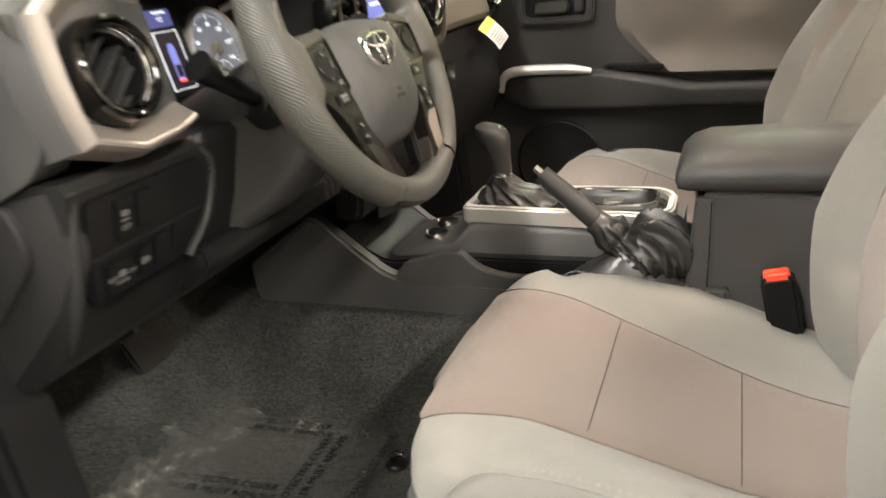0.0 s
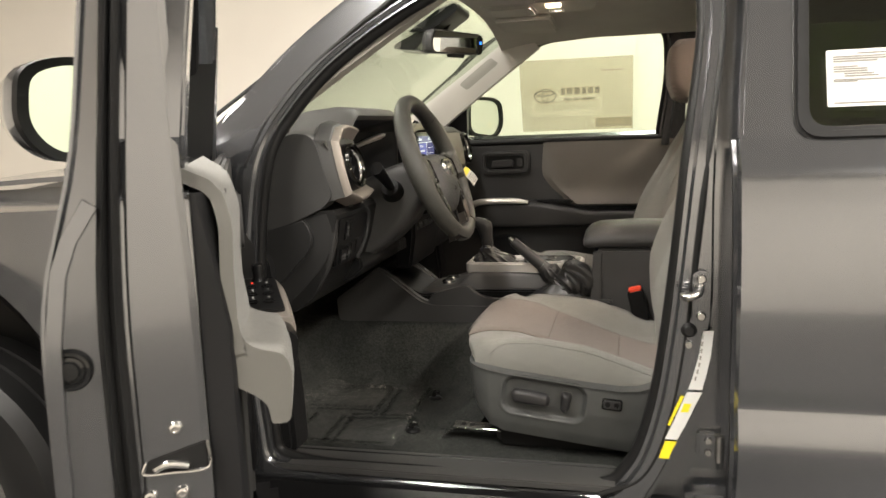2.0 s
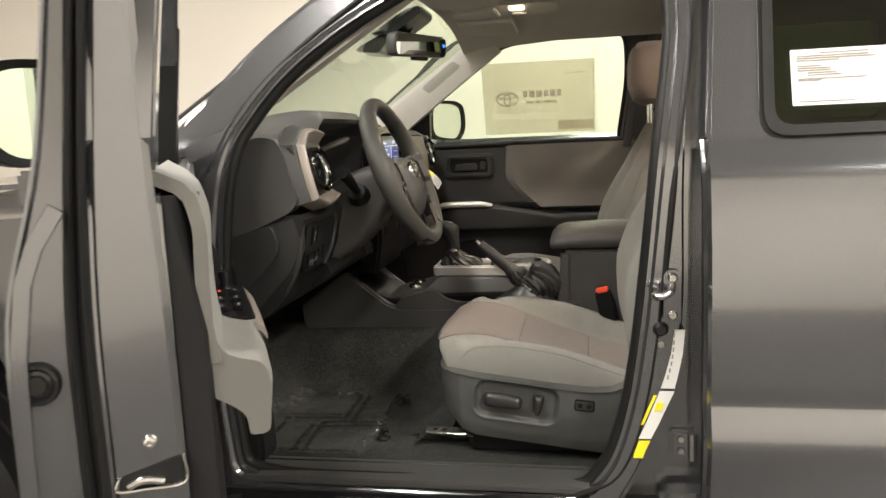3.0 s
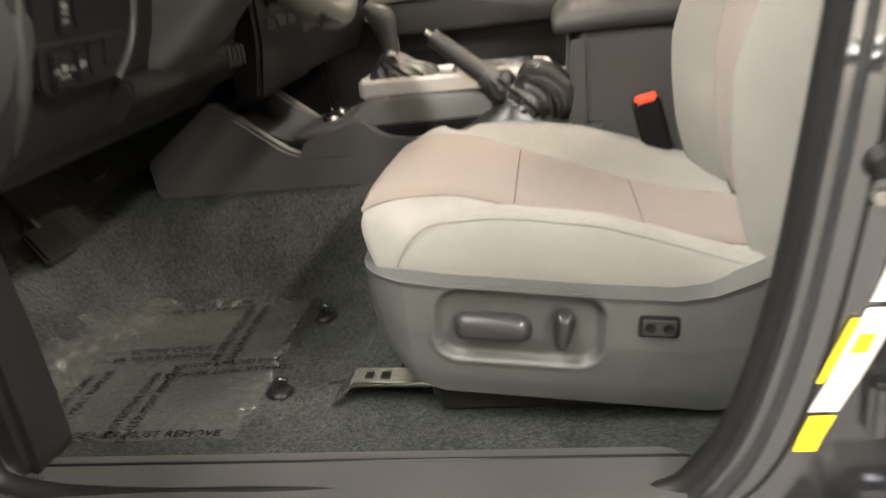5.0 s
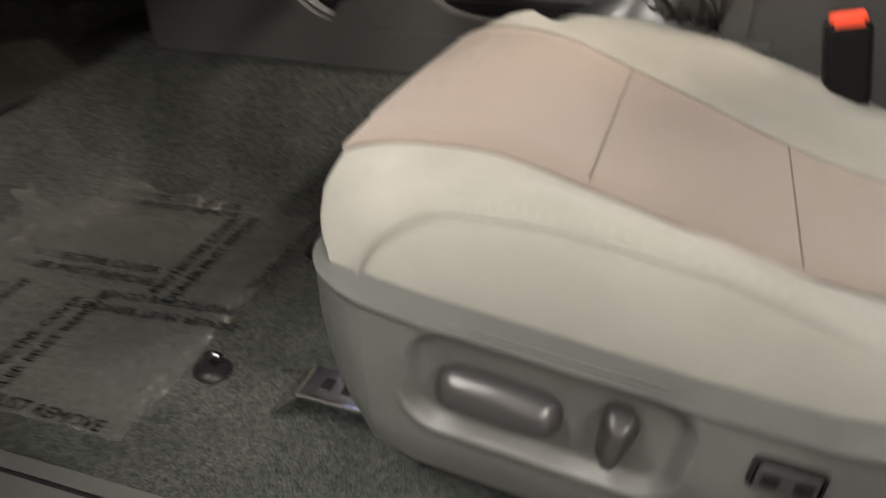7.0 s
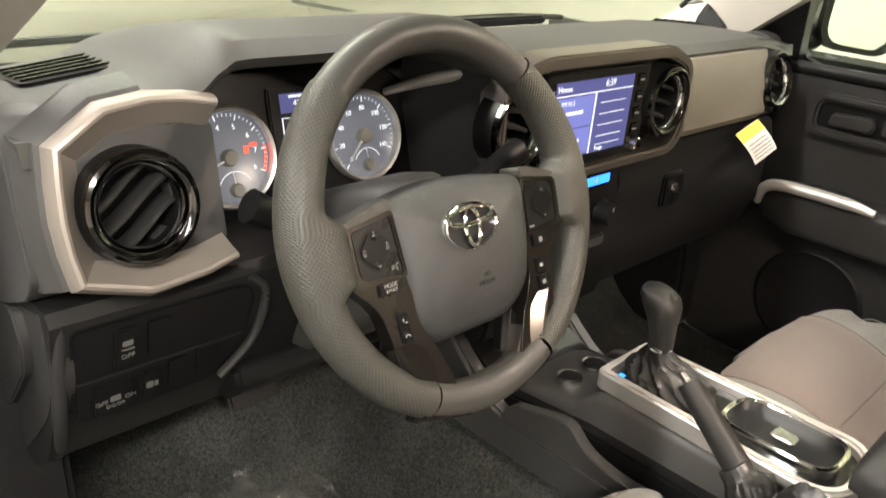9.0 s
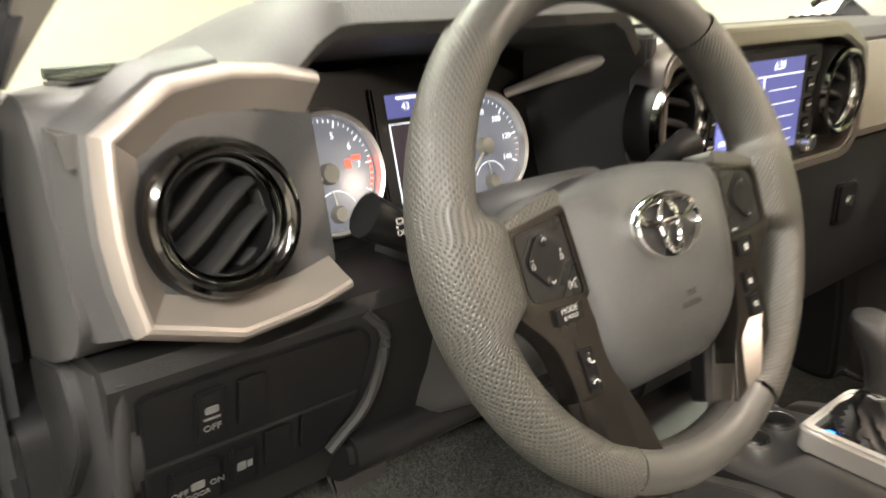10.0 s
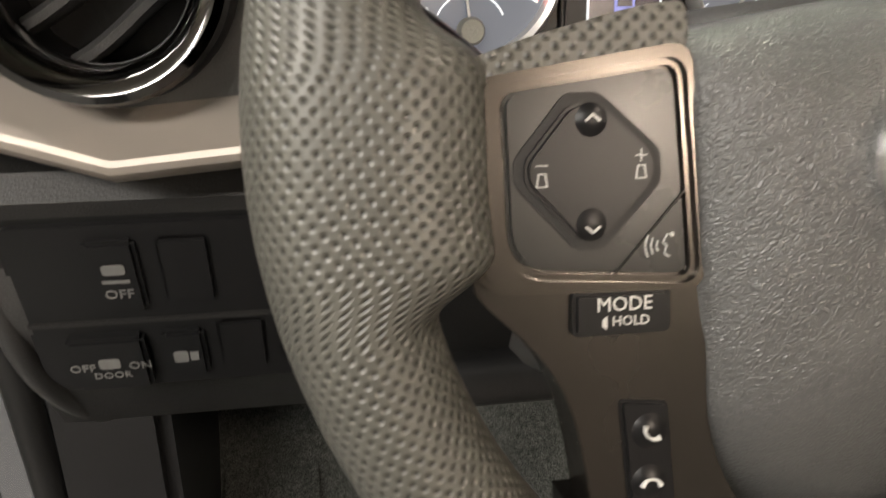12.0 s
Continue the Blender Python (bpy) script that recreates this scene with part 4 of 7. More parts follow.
# ---- dashboard ----
dash = thing("dashboard", "charcoal dashboard with satin silver vent surrounds", "dashboard")
FACE = lambda x, y, z: basis((x, y, z), (0, 1, 0), (0, 0, 1), (1, 0, 0))
rows = []
for y in np.linspace(-0.70, 0.70, 85):
    h = max(0.0, min(1.0, (y + 0.58) / 0.07, (-0.155 - y) / 0.06))
    h = h * h * (3 - 2 * h)
    edge = 0.05 * max(0, abs(y) - 0.55) / 0.15
    flat = [(-0.62, 1.185), (-0.56, 1.222), (-0.45, 1.242), (-0.35, 1.252), (-0.27, 1.256), (-0.21, 1.256), (-0.178, 1.250), (-0.166, 1.236), (-0.17, 1.226), (-0.20, 1.222), (-0.30, 1.22)]
    hood = [(-0.62, 1.190), (-0.56, 1.232), (-0.45, 1.262), (-0.35, 1.286), (-0.27, 1.301), (-0.21, 1.306), (-0.170, 1.299), (-0.158, 1.284), (-0.165, 1.274), (-0.20, 1.268), (-0.30, 1.246)]
    rows.append([(xa * (1 - h) + xb * h + (0.10 * (y / 0.7) ** 2 if i < 2 else 0), y, (za * (1 - h) + zb * h) - (edge * 0.4 if i < 8 else 0)) for i, ((xa, za), (xb, zb)) in enumerate(zip(flat, hood))])
part("top_pad", sheet(rows, 0.006, seen=(0, 0, 1)), PAD, dash, "soft grained dashboard top with instrument hood")
# demister slots at both ends and the long one by the glass
for sy in (-0.60, 0.60):
    gm = Matrix.Translation((-0.35, sy, 1.2462)) @ Matrix.Rotation(radians(7.5 if sy < 0 else -7.5), 4, "X") @ Matrix.Rotation(radians(-4), 4, "Y")
    g = part("demister_grille", prism(fillet(rect(-0.05, 0.05, -0.055, 0.055), 0.015), "z", -0.010, 0.0015, 0.003, m=gm), SATIN, dash)
    for k in range(5):
        part("slat", rbox(-0.042 + 0.018 * k, -0.036 + 0.018 * k, -0.048, 0.048, 0.0005, 0.0040, 0.001, m=gm), SHINY, g)
part("centre_demister", prism(fillet(rect(-0.555, -0.525, -0.38, 0.38), 0.012), "z", 1.228, 1.244, 0.004), SATIN, dash)
# side caps
for sg in (-1, 1):
    part("end_panel", prism(fillet([(-0.33, 1.03), (-0.239, 1.065), (-0.178, 1.092), (-0.158, 1.116), (-0.186, 1.221), (-0.200, 1.243), (-0.240, 1.250), (-0.31, 1.215)], [0.01, 0.01, 0.012, 0.010, 0.02, 0.02, 0.02, 0.03]), "y", sg * 0.707, sg * 0.665, 0.007, 3), CONSOLE, dash, "charcoal plastic end panel")
    part("lower_end_panel", prism(fillet([(-0.34, 1.05), (-0.171, 1.086), (-0.160, 1.053), (-0.158, 1.016), (-0.180, 0.967), (-0.241, 0.904), (-0.29, 0.86), (-0.34, 0.86)], [0.01, 0.008, 0.03, 0.03, 0.03, 0.04, 0.03, 0.02]), "y", sg * 0.701, sg * 0.665, 0.006, 3), CAP, dash)
    part("end_panel_step", prism(fillet([(-0.325, 1.040), (-0.245, 1.062), (-0.222, 1.068), (-0.206, 1.035), (-0.212, 1.004), (-0.278, 0.935), (-0.32, 0.91)], [0.01, 0.01, 0.012, 0.03, 0.02, 0.02, 0.02]), "y", sg * 0.710, sg * 0.69, 0.007, 3), CAP, dash, "raised field of the end panel")

# left vent surround
TILT = Matrix.Translation((-0.142, -0.622, 1.168)) @ Matrix.Rotation(radians(-12), 4, "Y") @ basis((0, 0, 0), (0, 1, 0), (0, 0, 1), (1, 0, 0))


def sweep(path, section, m):
    """A section of in-plane offset and height carried with mitred corners along an open path in the plane of m."""
    pts = [Vector(p) for p in path]
    dirs = [(b - a).normalized() for a, b in zip(pts, pts[1:])]
    rings = []
    for i, p in enumerate(pts):
        n0, n1 = (Vector((-d.y, d.x)) for d in (dirs[max(i - 1, 0)], dirs[min(i, len(dirs) - 1)]))
        n = (n0 + n1) / (1 + n0.dot(n1))
        rings.append([m @ Vector((p.x + n.x * a, p.y + n.y * a, c)) for a, c in section])
    return loft(rings)


POD = [(0.084, 0.088), (0.056, 0.094), (0.023, 0.0965), (-0.018, 0.091), (-0.0615, 0.0625), (-0.0650, 0.030), (-0.0665, 0.004), (-0.0650, -0.024), (-0.0600, -0.054), (0.000, -0.0735), (0.052, -0.069), (0.084, -0.061)]
part("vent_surround", sweep(POD, [(-0.002, -0.035), (-0.002, -0.003), (0.0005, 0.004), (0.003, 0.0080), (0.006, 0.0092), (0.0085, 0.0082), (0.012, 0.0035), (0.0265, -0.0105), (0.0265, -0.03)], TILT), PODMETAL, dash, "satin warm silver vent surround", 22)
part("vent_cheek", sweep(POD[2:9], [(-0.001, -0.006), (-0.006, -0.009), (-0.0165, -0.028), (-0.018, -0.036), (-0.010, -0.05)], TILT), CONSOLE, dash, "grey side of the vent pod", 25)
fi = fillet([(0.084, 0.064), (0.020, 0.072), (-0.020, 0.066), (-0.042, 0.048), (-0.048, 0.004), (-0.040, -0.038), (0.0, -0.050), (0.084, -0.042)], 0.004, 3)
part("vent_plate", ringframe(fi, [(0.002 + 0.040 * a / math.hypot(a, b), 0.005 + 0.040 * b / math.hypot(a, b)) for a, b in fi], "z", -0.03, -0.0095, 0.002, m=TILT), CONSOLE, dash, "charcoal vent plate")


def vent(m, r, parent, turn=25):
    """Round air vent: outer ring, bright ring, barrel and slats."""
    v = part("round_vent", revolve([(r * 0.72, -0.035), (r * 0.72, 0.002), (r * 0.80, 0.008), (r * 0.95, 0.010), (r, 0.006), (r * 1.03, -0.02)], 48, m), SATIN, parent, "round black air vent")
    part("chrome_ring", revolve([(r * 0.735, 0.004), (r * 0.765, 0.0115), (r * 0.82, 0.0150), (r * 0.90, 0.0162), (r * 0.965, 0.0145), (r * 0.995, 0.009)], 48, m), DARKCHROME, v, "smoked chrome ring")
    part("bright_ring", revolve([(r * 0.69, 0.002), (r * 0.70, 0.0075), (r * 0.725, 0.0095), (r * 0.745, 0.0070)], 48, m), CHROME, v, "thin chrome ring")
    part("barrel", revolve([(0, -0.034), (r * 0.72, -0.034), (r * 0.72, -0.03)], 32, m), RUBBER, v)
    rot = m @ Matrix.Rotation(radians(turn), 4, "Z")
    for k in (-1, 0, 1):
        b = k * r * 0.40
        w = math.sqrt(max(0, (0.70 * r) ** 2 - b * b))
        part("slat", loft([[rot @ Vector((a, b + db + 0.05 * r * math.sin(a / w * 2.0), dc)) for db, dc in ((-0.0035, -0.026), (-0.0045, -0.009), (-0.003, -0.0055), (0.0, -0.005), (0.0022, -0.0075), (0.0035, -0.026))] for a in np.linspace(-w, w, 9)]), CAP, v)
    return v


vent(TILT @ pose(0.002, 0.005, 0.0), 0.0500, dash, 32)
# instrument cluster
CM = Matrix.Translation((-0.285, -0.362, 1.154)) @ Matrix.Rotation(radians(-14), 4, "Y") @ basis((0, 0, 0), (0, 1, 0), (0, 0, 1), (1, 0, 0))
part("cluster_tray", prism(fillet([(-0.185, -0.078), (0.175, -0.078), (0.175, 0.06), (0.12, 0.085), (-0.14, 0.085), (-0.185, 0.06)], 0.02), "z", -0.03, 0.0, 0.004, m=CM), SATIN, dash, "black instrument cluster tray")
part("cluster_wall", prism([(-0.30, -0.20), (-0.155, -0.175), (-0.155, -0.16), (-0.30, -0.165)], "z", 1.07, 1.262, 0.004), SMOKE, dash)
part("cluster_wall", prism([(-0.30, -0.555), (-0.175, -0.560), (-0.175, -0.550), (-0.30, -0.535)], "z", 1.07, 1.25, 0.004), SMOKE, dash)
part("cluster_floor", prism([(-0.30, 1.075), (-0.19, 1.055), (-0.19, 1.045), (-0.30, 1.06)], "y", -0.545, -0.17, 0.003), SATIN, dash)
part("silver_blade", tube([(-0.293, -0.228, 1.200), (-0.245, -0.200, 1.222), (-0.198, -0.163, 1.240), (-0.165, -0.125, 1.248), (-0.146, -0.090, 1.252)], [0.007, 0.011, 0.014, 0.015, 0.015], 12, flat=0.7), SILVER, dash, "satin silver blade")


def dial(a0, nums, small, red):
    c = CM @ pose(a0, -0.004, 0)
    d = part("gauge", revolve([(0, 0.001), (0.050, 0.001), (0.052, 0.002)], 48, c), DIAL, dash, "lit pale grey gauge dial")
    part("gauge_rim", revolve([(0.051, 0.0), (0.052, 0.010), (0.055, 0.012), (0.0575, 0.008), (0.0575, 0)], 48, c), SILVER, d)
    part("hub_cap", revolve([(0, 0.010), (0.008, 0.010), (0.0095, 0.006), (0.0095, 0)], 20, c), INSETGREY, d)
    n = len(nums)
    bits, tick = [], []
    for i, t in enumerate(nums):
        a = radians(232 - i * 258 / (n - 1))
        tick.append(prism(rect(-0.0006, 0.0006, 0.042, 0.0485), "z", 0.0015, 0.002, 0, m=c @ Matrix.Rotation(a - math.pi / 2, 4, "Z")))
        bits.append(lettering(t, 0.0085, c @ pose(0.0345 * math.cos(a), 0.0345 * math.sin(a), 0.0018)))
    for i in range(5 * (n - 1)):
        a = radians(232 - i * 258 / (5 * (n - 1)))
        tick.append(prism(rect(-0.0003, 0.0003, 0.0455, 0.0485), "z", 0.0015, 0.002, 0, m=c @ Matrix.Rotation(a - math.pi / 2, 4, "Z")))
    part("scale_numbers", join(*bits), LITWHITE, d)
    part("scale_marks", join(*tick), LITWHITE, d)
    if red:
        part("red_zone", loft([[c @ Vector((r * math.cos(a), r * math.sin(a), 0.0019)) for r in (0.0455, 0.0485)] for a in np.radians(np.linspace(10, -26, 8))], False, False), LITRED, d)
        part("warning_lamp", rbox(0.020, 0.026, 0.002, 0.010, 0.0015, 0.002, 0, m=c), LITRED, d)
        part("warning_lamp", rbox(0.028, 0.037, 0.009, 0.0125, 0.0015, 0.002, 0, m=c), LITRED, d)
    part("needle", prism([(0.0, -0.0014), (0.040, -0.0005), (0.040, 0.0005), (0.0, 0.0014)], "z", 0.006, 0.0075, 0, m=c @ Matrix.Rotation(radians(small), 4, "Z")), PAPER, d, "white needle")
    s = c @ pose(0.004, -0.037, 0)
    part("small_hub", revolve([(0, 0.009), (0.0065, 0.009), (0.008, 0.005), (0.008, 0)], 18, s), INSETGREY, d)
    part("small_needle", prism(rect(-0.0007, 0.0007, 0.0, 0.021), "z", 0.004, 0.005, 0, m=s @ Matrix.Rotation(radians(8), 4, "Z")), PAPER, d)
    part("small_scale", loft([[s @ Vector((r * math.cos(a), r * math.sin(a), 0.0022)) for r in (0.0205, 0.0215)] for a in np.radians(np.linspace(25, 155, 14))], False, False), LITWHITE, d)
    return d


dial(-0.096, [str(i) for i in range(9)], 200, True)
dial(0.092, ["0", "20", "40", "60", "80", "100", "120", "140"], 226, False)
disp = part("trip_display", prism(fillet(rect(-0.037, 0.037, -0.055, 0.066), 0.004), "z", 0.0, 0.006, 0.002, m=CM @ pose(-0.002, 0, 0)), SATIN, dash, "upright colour trip display")
part("display_frame", ringframe(rect(-0.0225, 0.0225, -0.044, 0.031), rect(-0.0215, 0.0215, -0.043, 0.030), "z", 0.006, 0.0072, 0, m=CM @ pose(-0.002, 0, 0)), LITWHITE, disp)
part("display_panel", prism(rect(-0.0215, 0.0215, -0.043, 0.030), "z", 0.006, 0.0066, 0, m=CM @ pose(-0.002, 0, 0)), DARKSCREEN, disp)
part("display_head", prism(rect(-0.0225, 0.0225, 0.036, 0.058), "z", 0.006, 0.0066, 0, m=CM @ pose(-0.002, 0, 0)), SCREEN, disp)
part("display_text", lettering("43", 0.010, CM @ pose(-0.002, 0.046, 0.0068)), LITWHITE, disp)
part("display_bar", prism(rect(-0.012, 0.012, 0.053, 0.056), "z", 0.0066, 0.007, 0, m=CM), LITWHITE, disp)
part("truck_icon", prism(fillet([(-0.006, -0.034), (0.006, -0.034), (0.0065, 0.008), (0.004, 0.015), (-0.004, 0.015), (-0.0065, 0.008)], 0.003), "z", 0.0066, 0.0072, 0, m=CM @ pose(-0.002, 0, 0)), SCREENHI, disp)
part("icon_bed", prism(rect(-0.0045, 0.0045, -0.028, -0.012), "z", 0.0072, 0.0076, 0, m=CM @ pose(-0.002, 0, 0)), DARKSCREEN, disp)
part("icon_lamp", prism(rect(-0.0055, 0.0055, -0.034, -0.031), "z", 0.0072, 0.0077, 0, m=CM @ pose(-0.002, 0, 0)), LITRED, disp)

# centre stack
fo = fillet([(-0.215, 0.070), (-0.14, 0.092), (0.155, 0.092), (0.225, 0.062), (0.232, -0.055), (0.205, -0.082), (-0.18, -0.082), (-0.215, -0.05)], 0.022, 4)
fi = fillet([(-0.205, 0.058), (-0.135, 0.074), (0.150, 0.074), (0.210, 0.052), (0.216, -0.048), (0.195, -0.068), (-0.17, -0.068), (-0.205, -0.04)], 0.018, 4)
KM = FACE(-0.142, 0.037, 1.172)
part("stack_surround", ringframe(fo, fi, "z", -0.04, 0.010, 0.003, 2, KM), VENTMETAL, dash, "satin silver centre surround")
part("stack_plate", prism(fi, "z", -0.06, -0.037, 0.003, m=KM), SMOKE, dash)
vent(FACE(-0.146, -0.140, 1.178), 0.052, dash, -20)
vent(FACE(-0.146, 0.208, 1.176), 0.056, dash, -20)
vent(Matrix.Translation((-0.150, 0.607, 1.172)) @ Matrix.Rotation(radians(-12), 4, "Y") @ FACE(0, 0, 0), 0.056, dash, -20)
part("far_vent_plate", prism(fillet(rect(0.535, 0.69, 1.09, 1.235), 0.04), "x", -0.22, -0.165, 0.012, 3), SMOKE, dash)
scr = part("touchscreen", prism(fillet(rect(-0.128, 0.112, -0.066, 0.066), 0.006), "z", -0.012, 0.002, 0.002, m=KM @ pose(0.0, 0, 0.0)), SHINY, dash, "lit touchscreen in glossy black frame")
SMK = KM @ pose(0, 0, 0)
part("display_panel", prism(rect(-0.108, 0.070, -0.050, 0.055), "z", 0.002, 0.0026, 0, m=SMK), SCREEN, scr)
part("display_tile", prism(rect(-0.106, -0.022, -0.008, 0.034), "z", 0.0026, 0.003, 0, m=SMK), SCREENHI, scr)
part("display_tile", prism(rect(-0.106, -0.022, -0.048, -0.010), "z", 0.0026, 0.003, 0, m=SMK), SCREENHI, scr)
for x0, x1, y0, y1 in [(-0.020, -0.017, -0.050, 0.037), (-0.108, 0.070, 0.036, 0.0375)] + [(-0.005, 0.055, b, b + 0.001) for b in (0.02, 0.004, -0.012, -0.028, -0.04)]:
    part("display_rule", prism(rect(x0, x1, y0, y1), "z", 0.0026, 0.003, 0, m=SMK), LITWHITE, scr)
for txt, sz, a, b in (("Home", 0.012, -0.090, 0.046), ("6:39", 0.014, 0.012, 0.047), ("FM 93.3", 0.009, -0.080, 0.026), ("Range", 0.008, 0.005, -0.045)):
    part("display_text", lettering(txt, sz, SMK @ pose(a, b, 0.0031)), LITWHITE, scr)
for y0 in (0.010, -0.030):
    part("display_bar", prism(rect(-0.100, -0.045, y0, y0 + 0.005), "z", 0.003, 0.0034, 0, m=SMK), LITWHITE, scr)
for side, xs in ((-1, -0.118), (1, 0.090)):
    for b in (0.045, 0.020, -0.004, -0.028):
        k = part("screen_key", rbox(xs - 0.009, xs + 0.009, b - 0.009, b + 0.009, 0.001, 0.004, 0.0015, m=SMK), SHINY, scr)
        part("key_mark", rbox(xs - 0.005, xs + 0.005, b - 0.001, b + 0.001, 0.004, 0.0044, 0, m=SMK), WHITE, k)
for xs in (-0.118, 0.092):
    part("volume_knob", revolve([(0, 0.014), (0.008, 0.014), (0.010, 0.012), (0.011, 0.0)], 24, SMK @ pose(xs, -0.050, 0.001)), CHROME, scr)
# climate panel
part("climate_panel", prism(fillet([(-0.20, 1.092), (-0.150, 1.090), (-0.140, 1.02), (-0.140, 0.95), (-0.155, 0.86), (-0.20, 0.86)], 0.012), "y", -0.15, 0.130, 0.01, 3), SATIN, dash)
hv = part("climate_display", rbox(-0.152, -0.138, -0.090, 0.092, 1.064, 1.088, 0.003), SHINY, dash)
part("display_digits", rbox(-0.1385, -0.1365, 0.010, 0.082, 1.070, 1.083, 0), LITBLUE, hv)
part("display_text", lettering("HI", 0.012, FACE(-0.136, 0.046, 1.0765)), PAPER, hv)
for yy in (-0.085, -0.005, 0.075):
    k = part("climate_knob", revolve([(0, 0.022), (0.014, 0.022), (0.017, 0.018), (0.018, 0.004), (0.021, 0)], 28, FACE(-0.138, yy, 1.023)), SATIN, dash, "black rotary climate knob")
    part("knob_mark", rbox(-0.001, 0.001, 0.006, 0.013, 0.022, 0.0225, 0, m=FACE(-0.138, yy, 1.023)), WHITE, k)
for i in range(4):
    part("climate_key", rbox(-0.145, -0.136, -0.115 + 0.055 * i, -0.070 + 0.055 * i, 0.965, 0.985, 0.003), SHINY, dash)
# passenger fascia and glovebox
part("passenger_fascia", loft([[(-0.21, y, 1.236), (-0.163 + 0.004 * math.sin((y - 0.25) * 8), y, 1.230), (-0.140, y, 1.17), (-0.140, y, 1.118), (-0.152, y, 1.104), (-0.21, y, 1.10)] for y in np.linspace(0.255, 0.575, 9)]), TAUPE, dash, "taupe soft passenger fascia")
gb = part("glovebox_door", loft([[(-0.30, y, 1.098), (-0.165, y, 1.094), (-0.150, y, 1.06), (-0.150, y, 0.93), (-0.18, y, 0.86), (-0.30, y, 0.82)] for y in (0.133, 0.3, 0.5, 0.665)]), PLASTIC, dash, "black plastic glovebox door")
lk = part("glovebox_latch", prism(fillet(rect(0.265, 0.325, 0.985, 1.045), 0.010), "x", -0.156, -0.142, 0.004), SATIN, gb)
part("key_barrel", revolve([(0, 0.004), (0.008, 0.004), (0.009, 0)], 20, FACE(-0.142, 0.296, 1.018)), STEEL, lk)
# driver lower panel with switches
part("knee_panel", loft([[(-0.34, y, 1.08), (-0.160, y, 1.086), (-0.152, y, 1.075), (-0.168, y, 1.0), (-0.185, y, 0.955), (-0.215, y, 0.90), (-0.26, y, 0.865), (-0.34, y, 0.865)] for y in (-0.70, -0.60, -0.50, -0.40, -0.25, -0.15)]), KNEE, dash, "black grained plastic knee panel")
part("knee_edge", tube([(-0.158, -0.690, 1.078), (-0.164, -0.694, 1.03), (-0.176, -0.694, 0.975), (-0.205, -0.690, 0.925), (-0.24, -0.684, 0.885), (-0.28, -0.675, 0.868)], [0.006, 0.007, 0.007, 0.007, 0.006, 0.005], 10, up=(0, 1, 0)), CAP, dash)
part("row_divider", prism(rect(-0.093, 0.074, -0.0145, -0.0110), "z", 0.0035, 0.0052, 0.0006, m=Matrix.Translation((-0.163, -0.59, 1.020)) @ Matrix.Rotation(radians(10), 4, "Y") @ FACE(0, 0, 0)), KNEE, dash)
SWM = Matrix.Translation((-0.163, -0.59, 1.020)) @ Matrix.Rotation(radians(10), 4, "Y") @ FACE(0, 0, 0)
sp = part("switch_panel", prism(fillet([(-0.095, 0.048), (0.075, 0.048), (0.088, 0.030), (0.075, -0.025), (0.040, -0.062), (-0.088, -0.062), (-0.095, -0.05)], 0.010), "z", -0.01, 0.004, 0.003, m=SWM), SATIN, dash, "black switch panel")
part("panel_lip", tube([SWM @ Vector(p) for p in ((0.080, 0.055, 0.0), (0.098, 0.030, 0.004), (0.086, -0.025, 0.004), (0.052, -0.064, 0.002))], 0.005, 8), CAP, dash)


def switch(a0, a1, b0, b1, mark, h=0.008):
    s = part("dash_switch", rbox(a0, a1, b0, b1, 0.002, h, 0.002, m=SWM), SATIN, sp)
    if mark:
        ca, cb = (a0 + a1) / 2, (b0 + b1) / 2
        part("switch_mark", mark(ca, cb, h + 0.0003), DIM, s)
    return s


def m_off(a, b, h):
    return join(lettering("OFF", 0.0075, SWM @ pose(a, b - 0.009, h)), prism(fillet(rect(a - 0.005, a + 0.005, b + 0.003, b + 0.009), 0.002), "z", h, h + 0.0003, 0, m=SWM), prism(rect(a - 0.006, a + 0.006, b - 0.002, b), "z", h, h + 0.0003, 0, m=SWM))


def m_door(a, b, h):
    return join(lettering("OFF", 0.007, SWM @ pose(a - 0.013, b, h)), lettering("ON", 0.007, SWM @ pose(a + 0.014, b, h)), lettering("DOOR", 0.006, SWM @ pose(a, b - 0.006, h)), prism(fillet(rect(a - 0.005, a + 0.005, b - 0.001, b + 0.006), 0.002), "z", h, h + 0.0003, 0, m=SWM))


def m_lamp(a, b, h):
    return join(prism(fillet(rect(a - 0.006, a + 0.001, b - 0.004, b + 0.004), 0.002), "z", h, h + 0.0003, 0, m=SWM), prism(rect(a + 0.002, a + 0.006, b - 0.003, b + 0.003), "z", h, h + 0.0003, 0, m=SWM))


switch(-0.058, -0.036, -0.004, 0.038, m_off)
switch(-0.028, -0.004, -0.002, 0.038, None, 0.006)
switch(-0.078, -0.042, -0.056, -0.020, m_door, 0.010)
switch(-0.034, -0.014, -0.052, -0.020, m_lamp)
switch(-0.008, 0.016, -0.050, -0.016, None, 0.006)
switch(0.022, 0.046, -0.046, -0.012, None, 0.006)
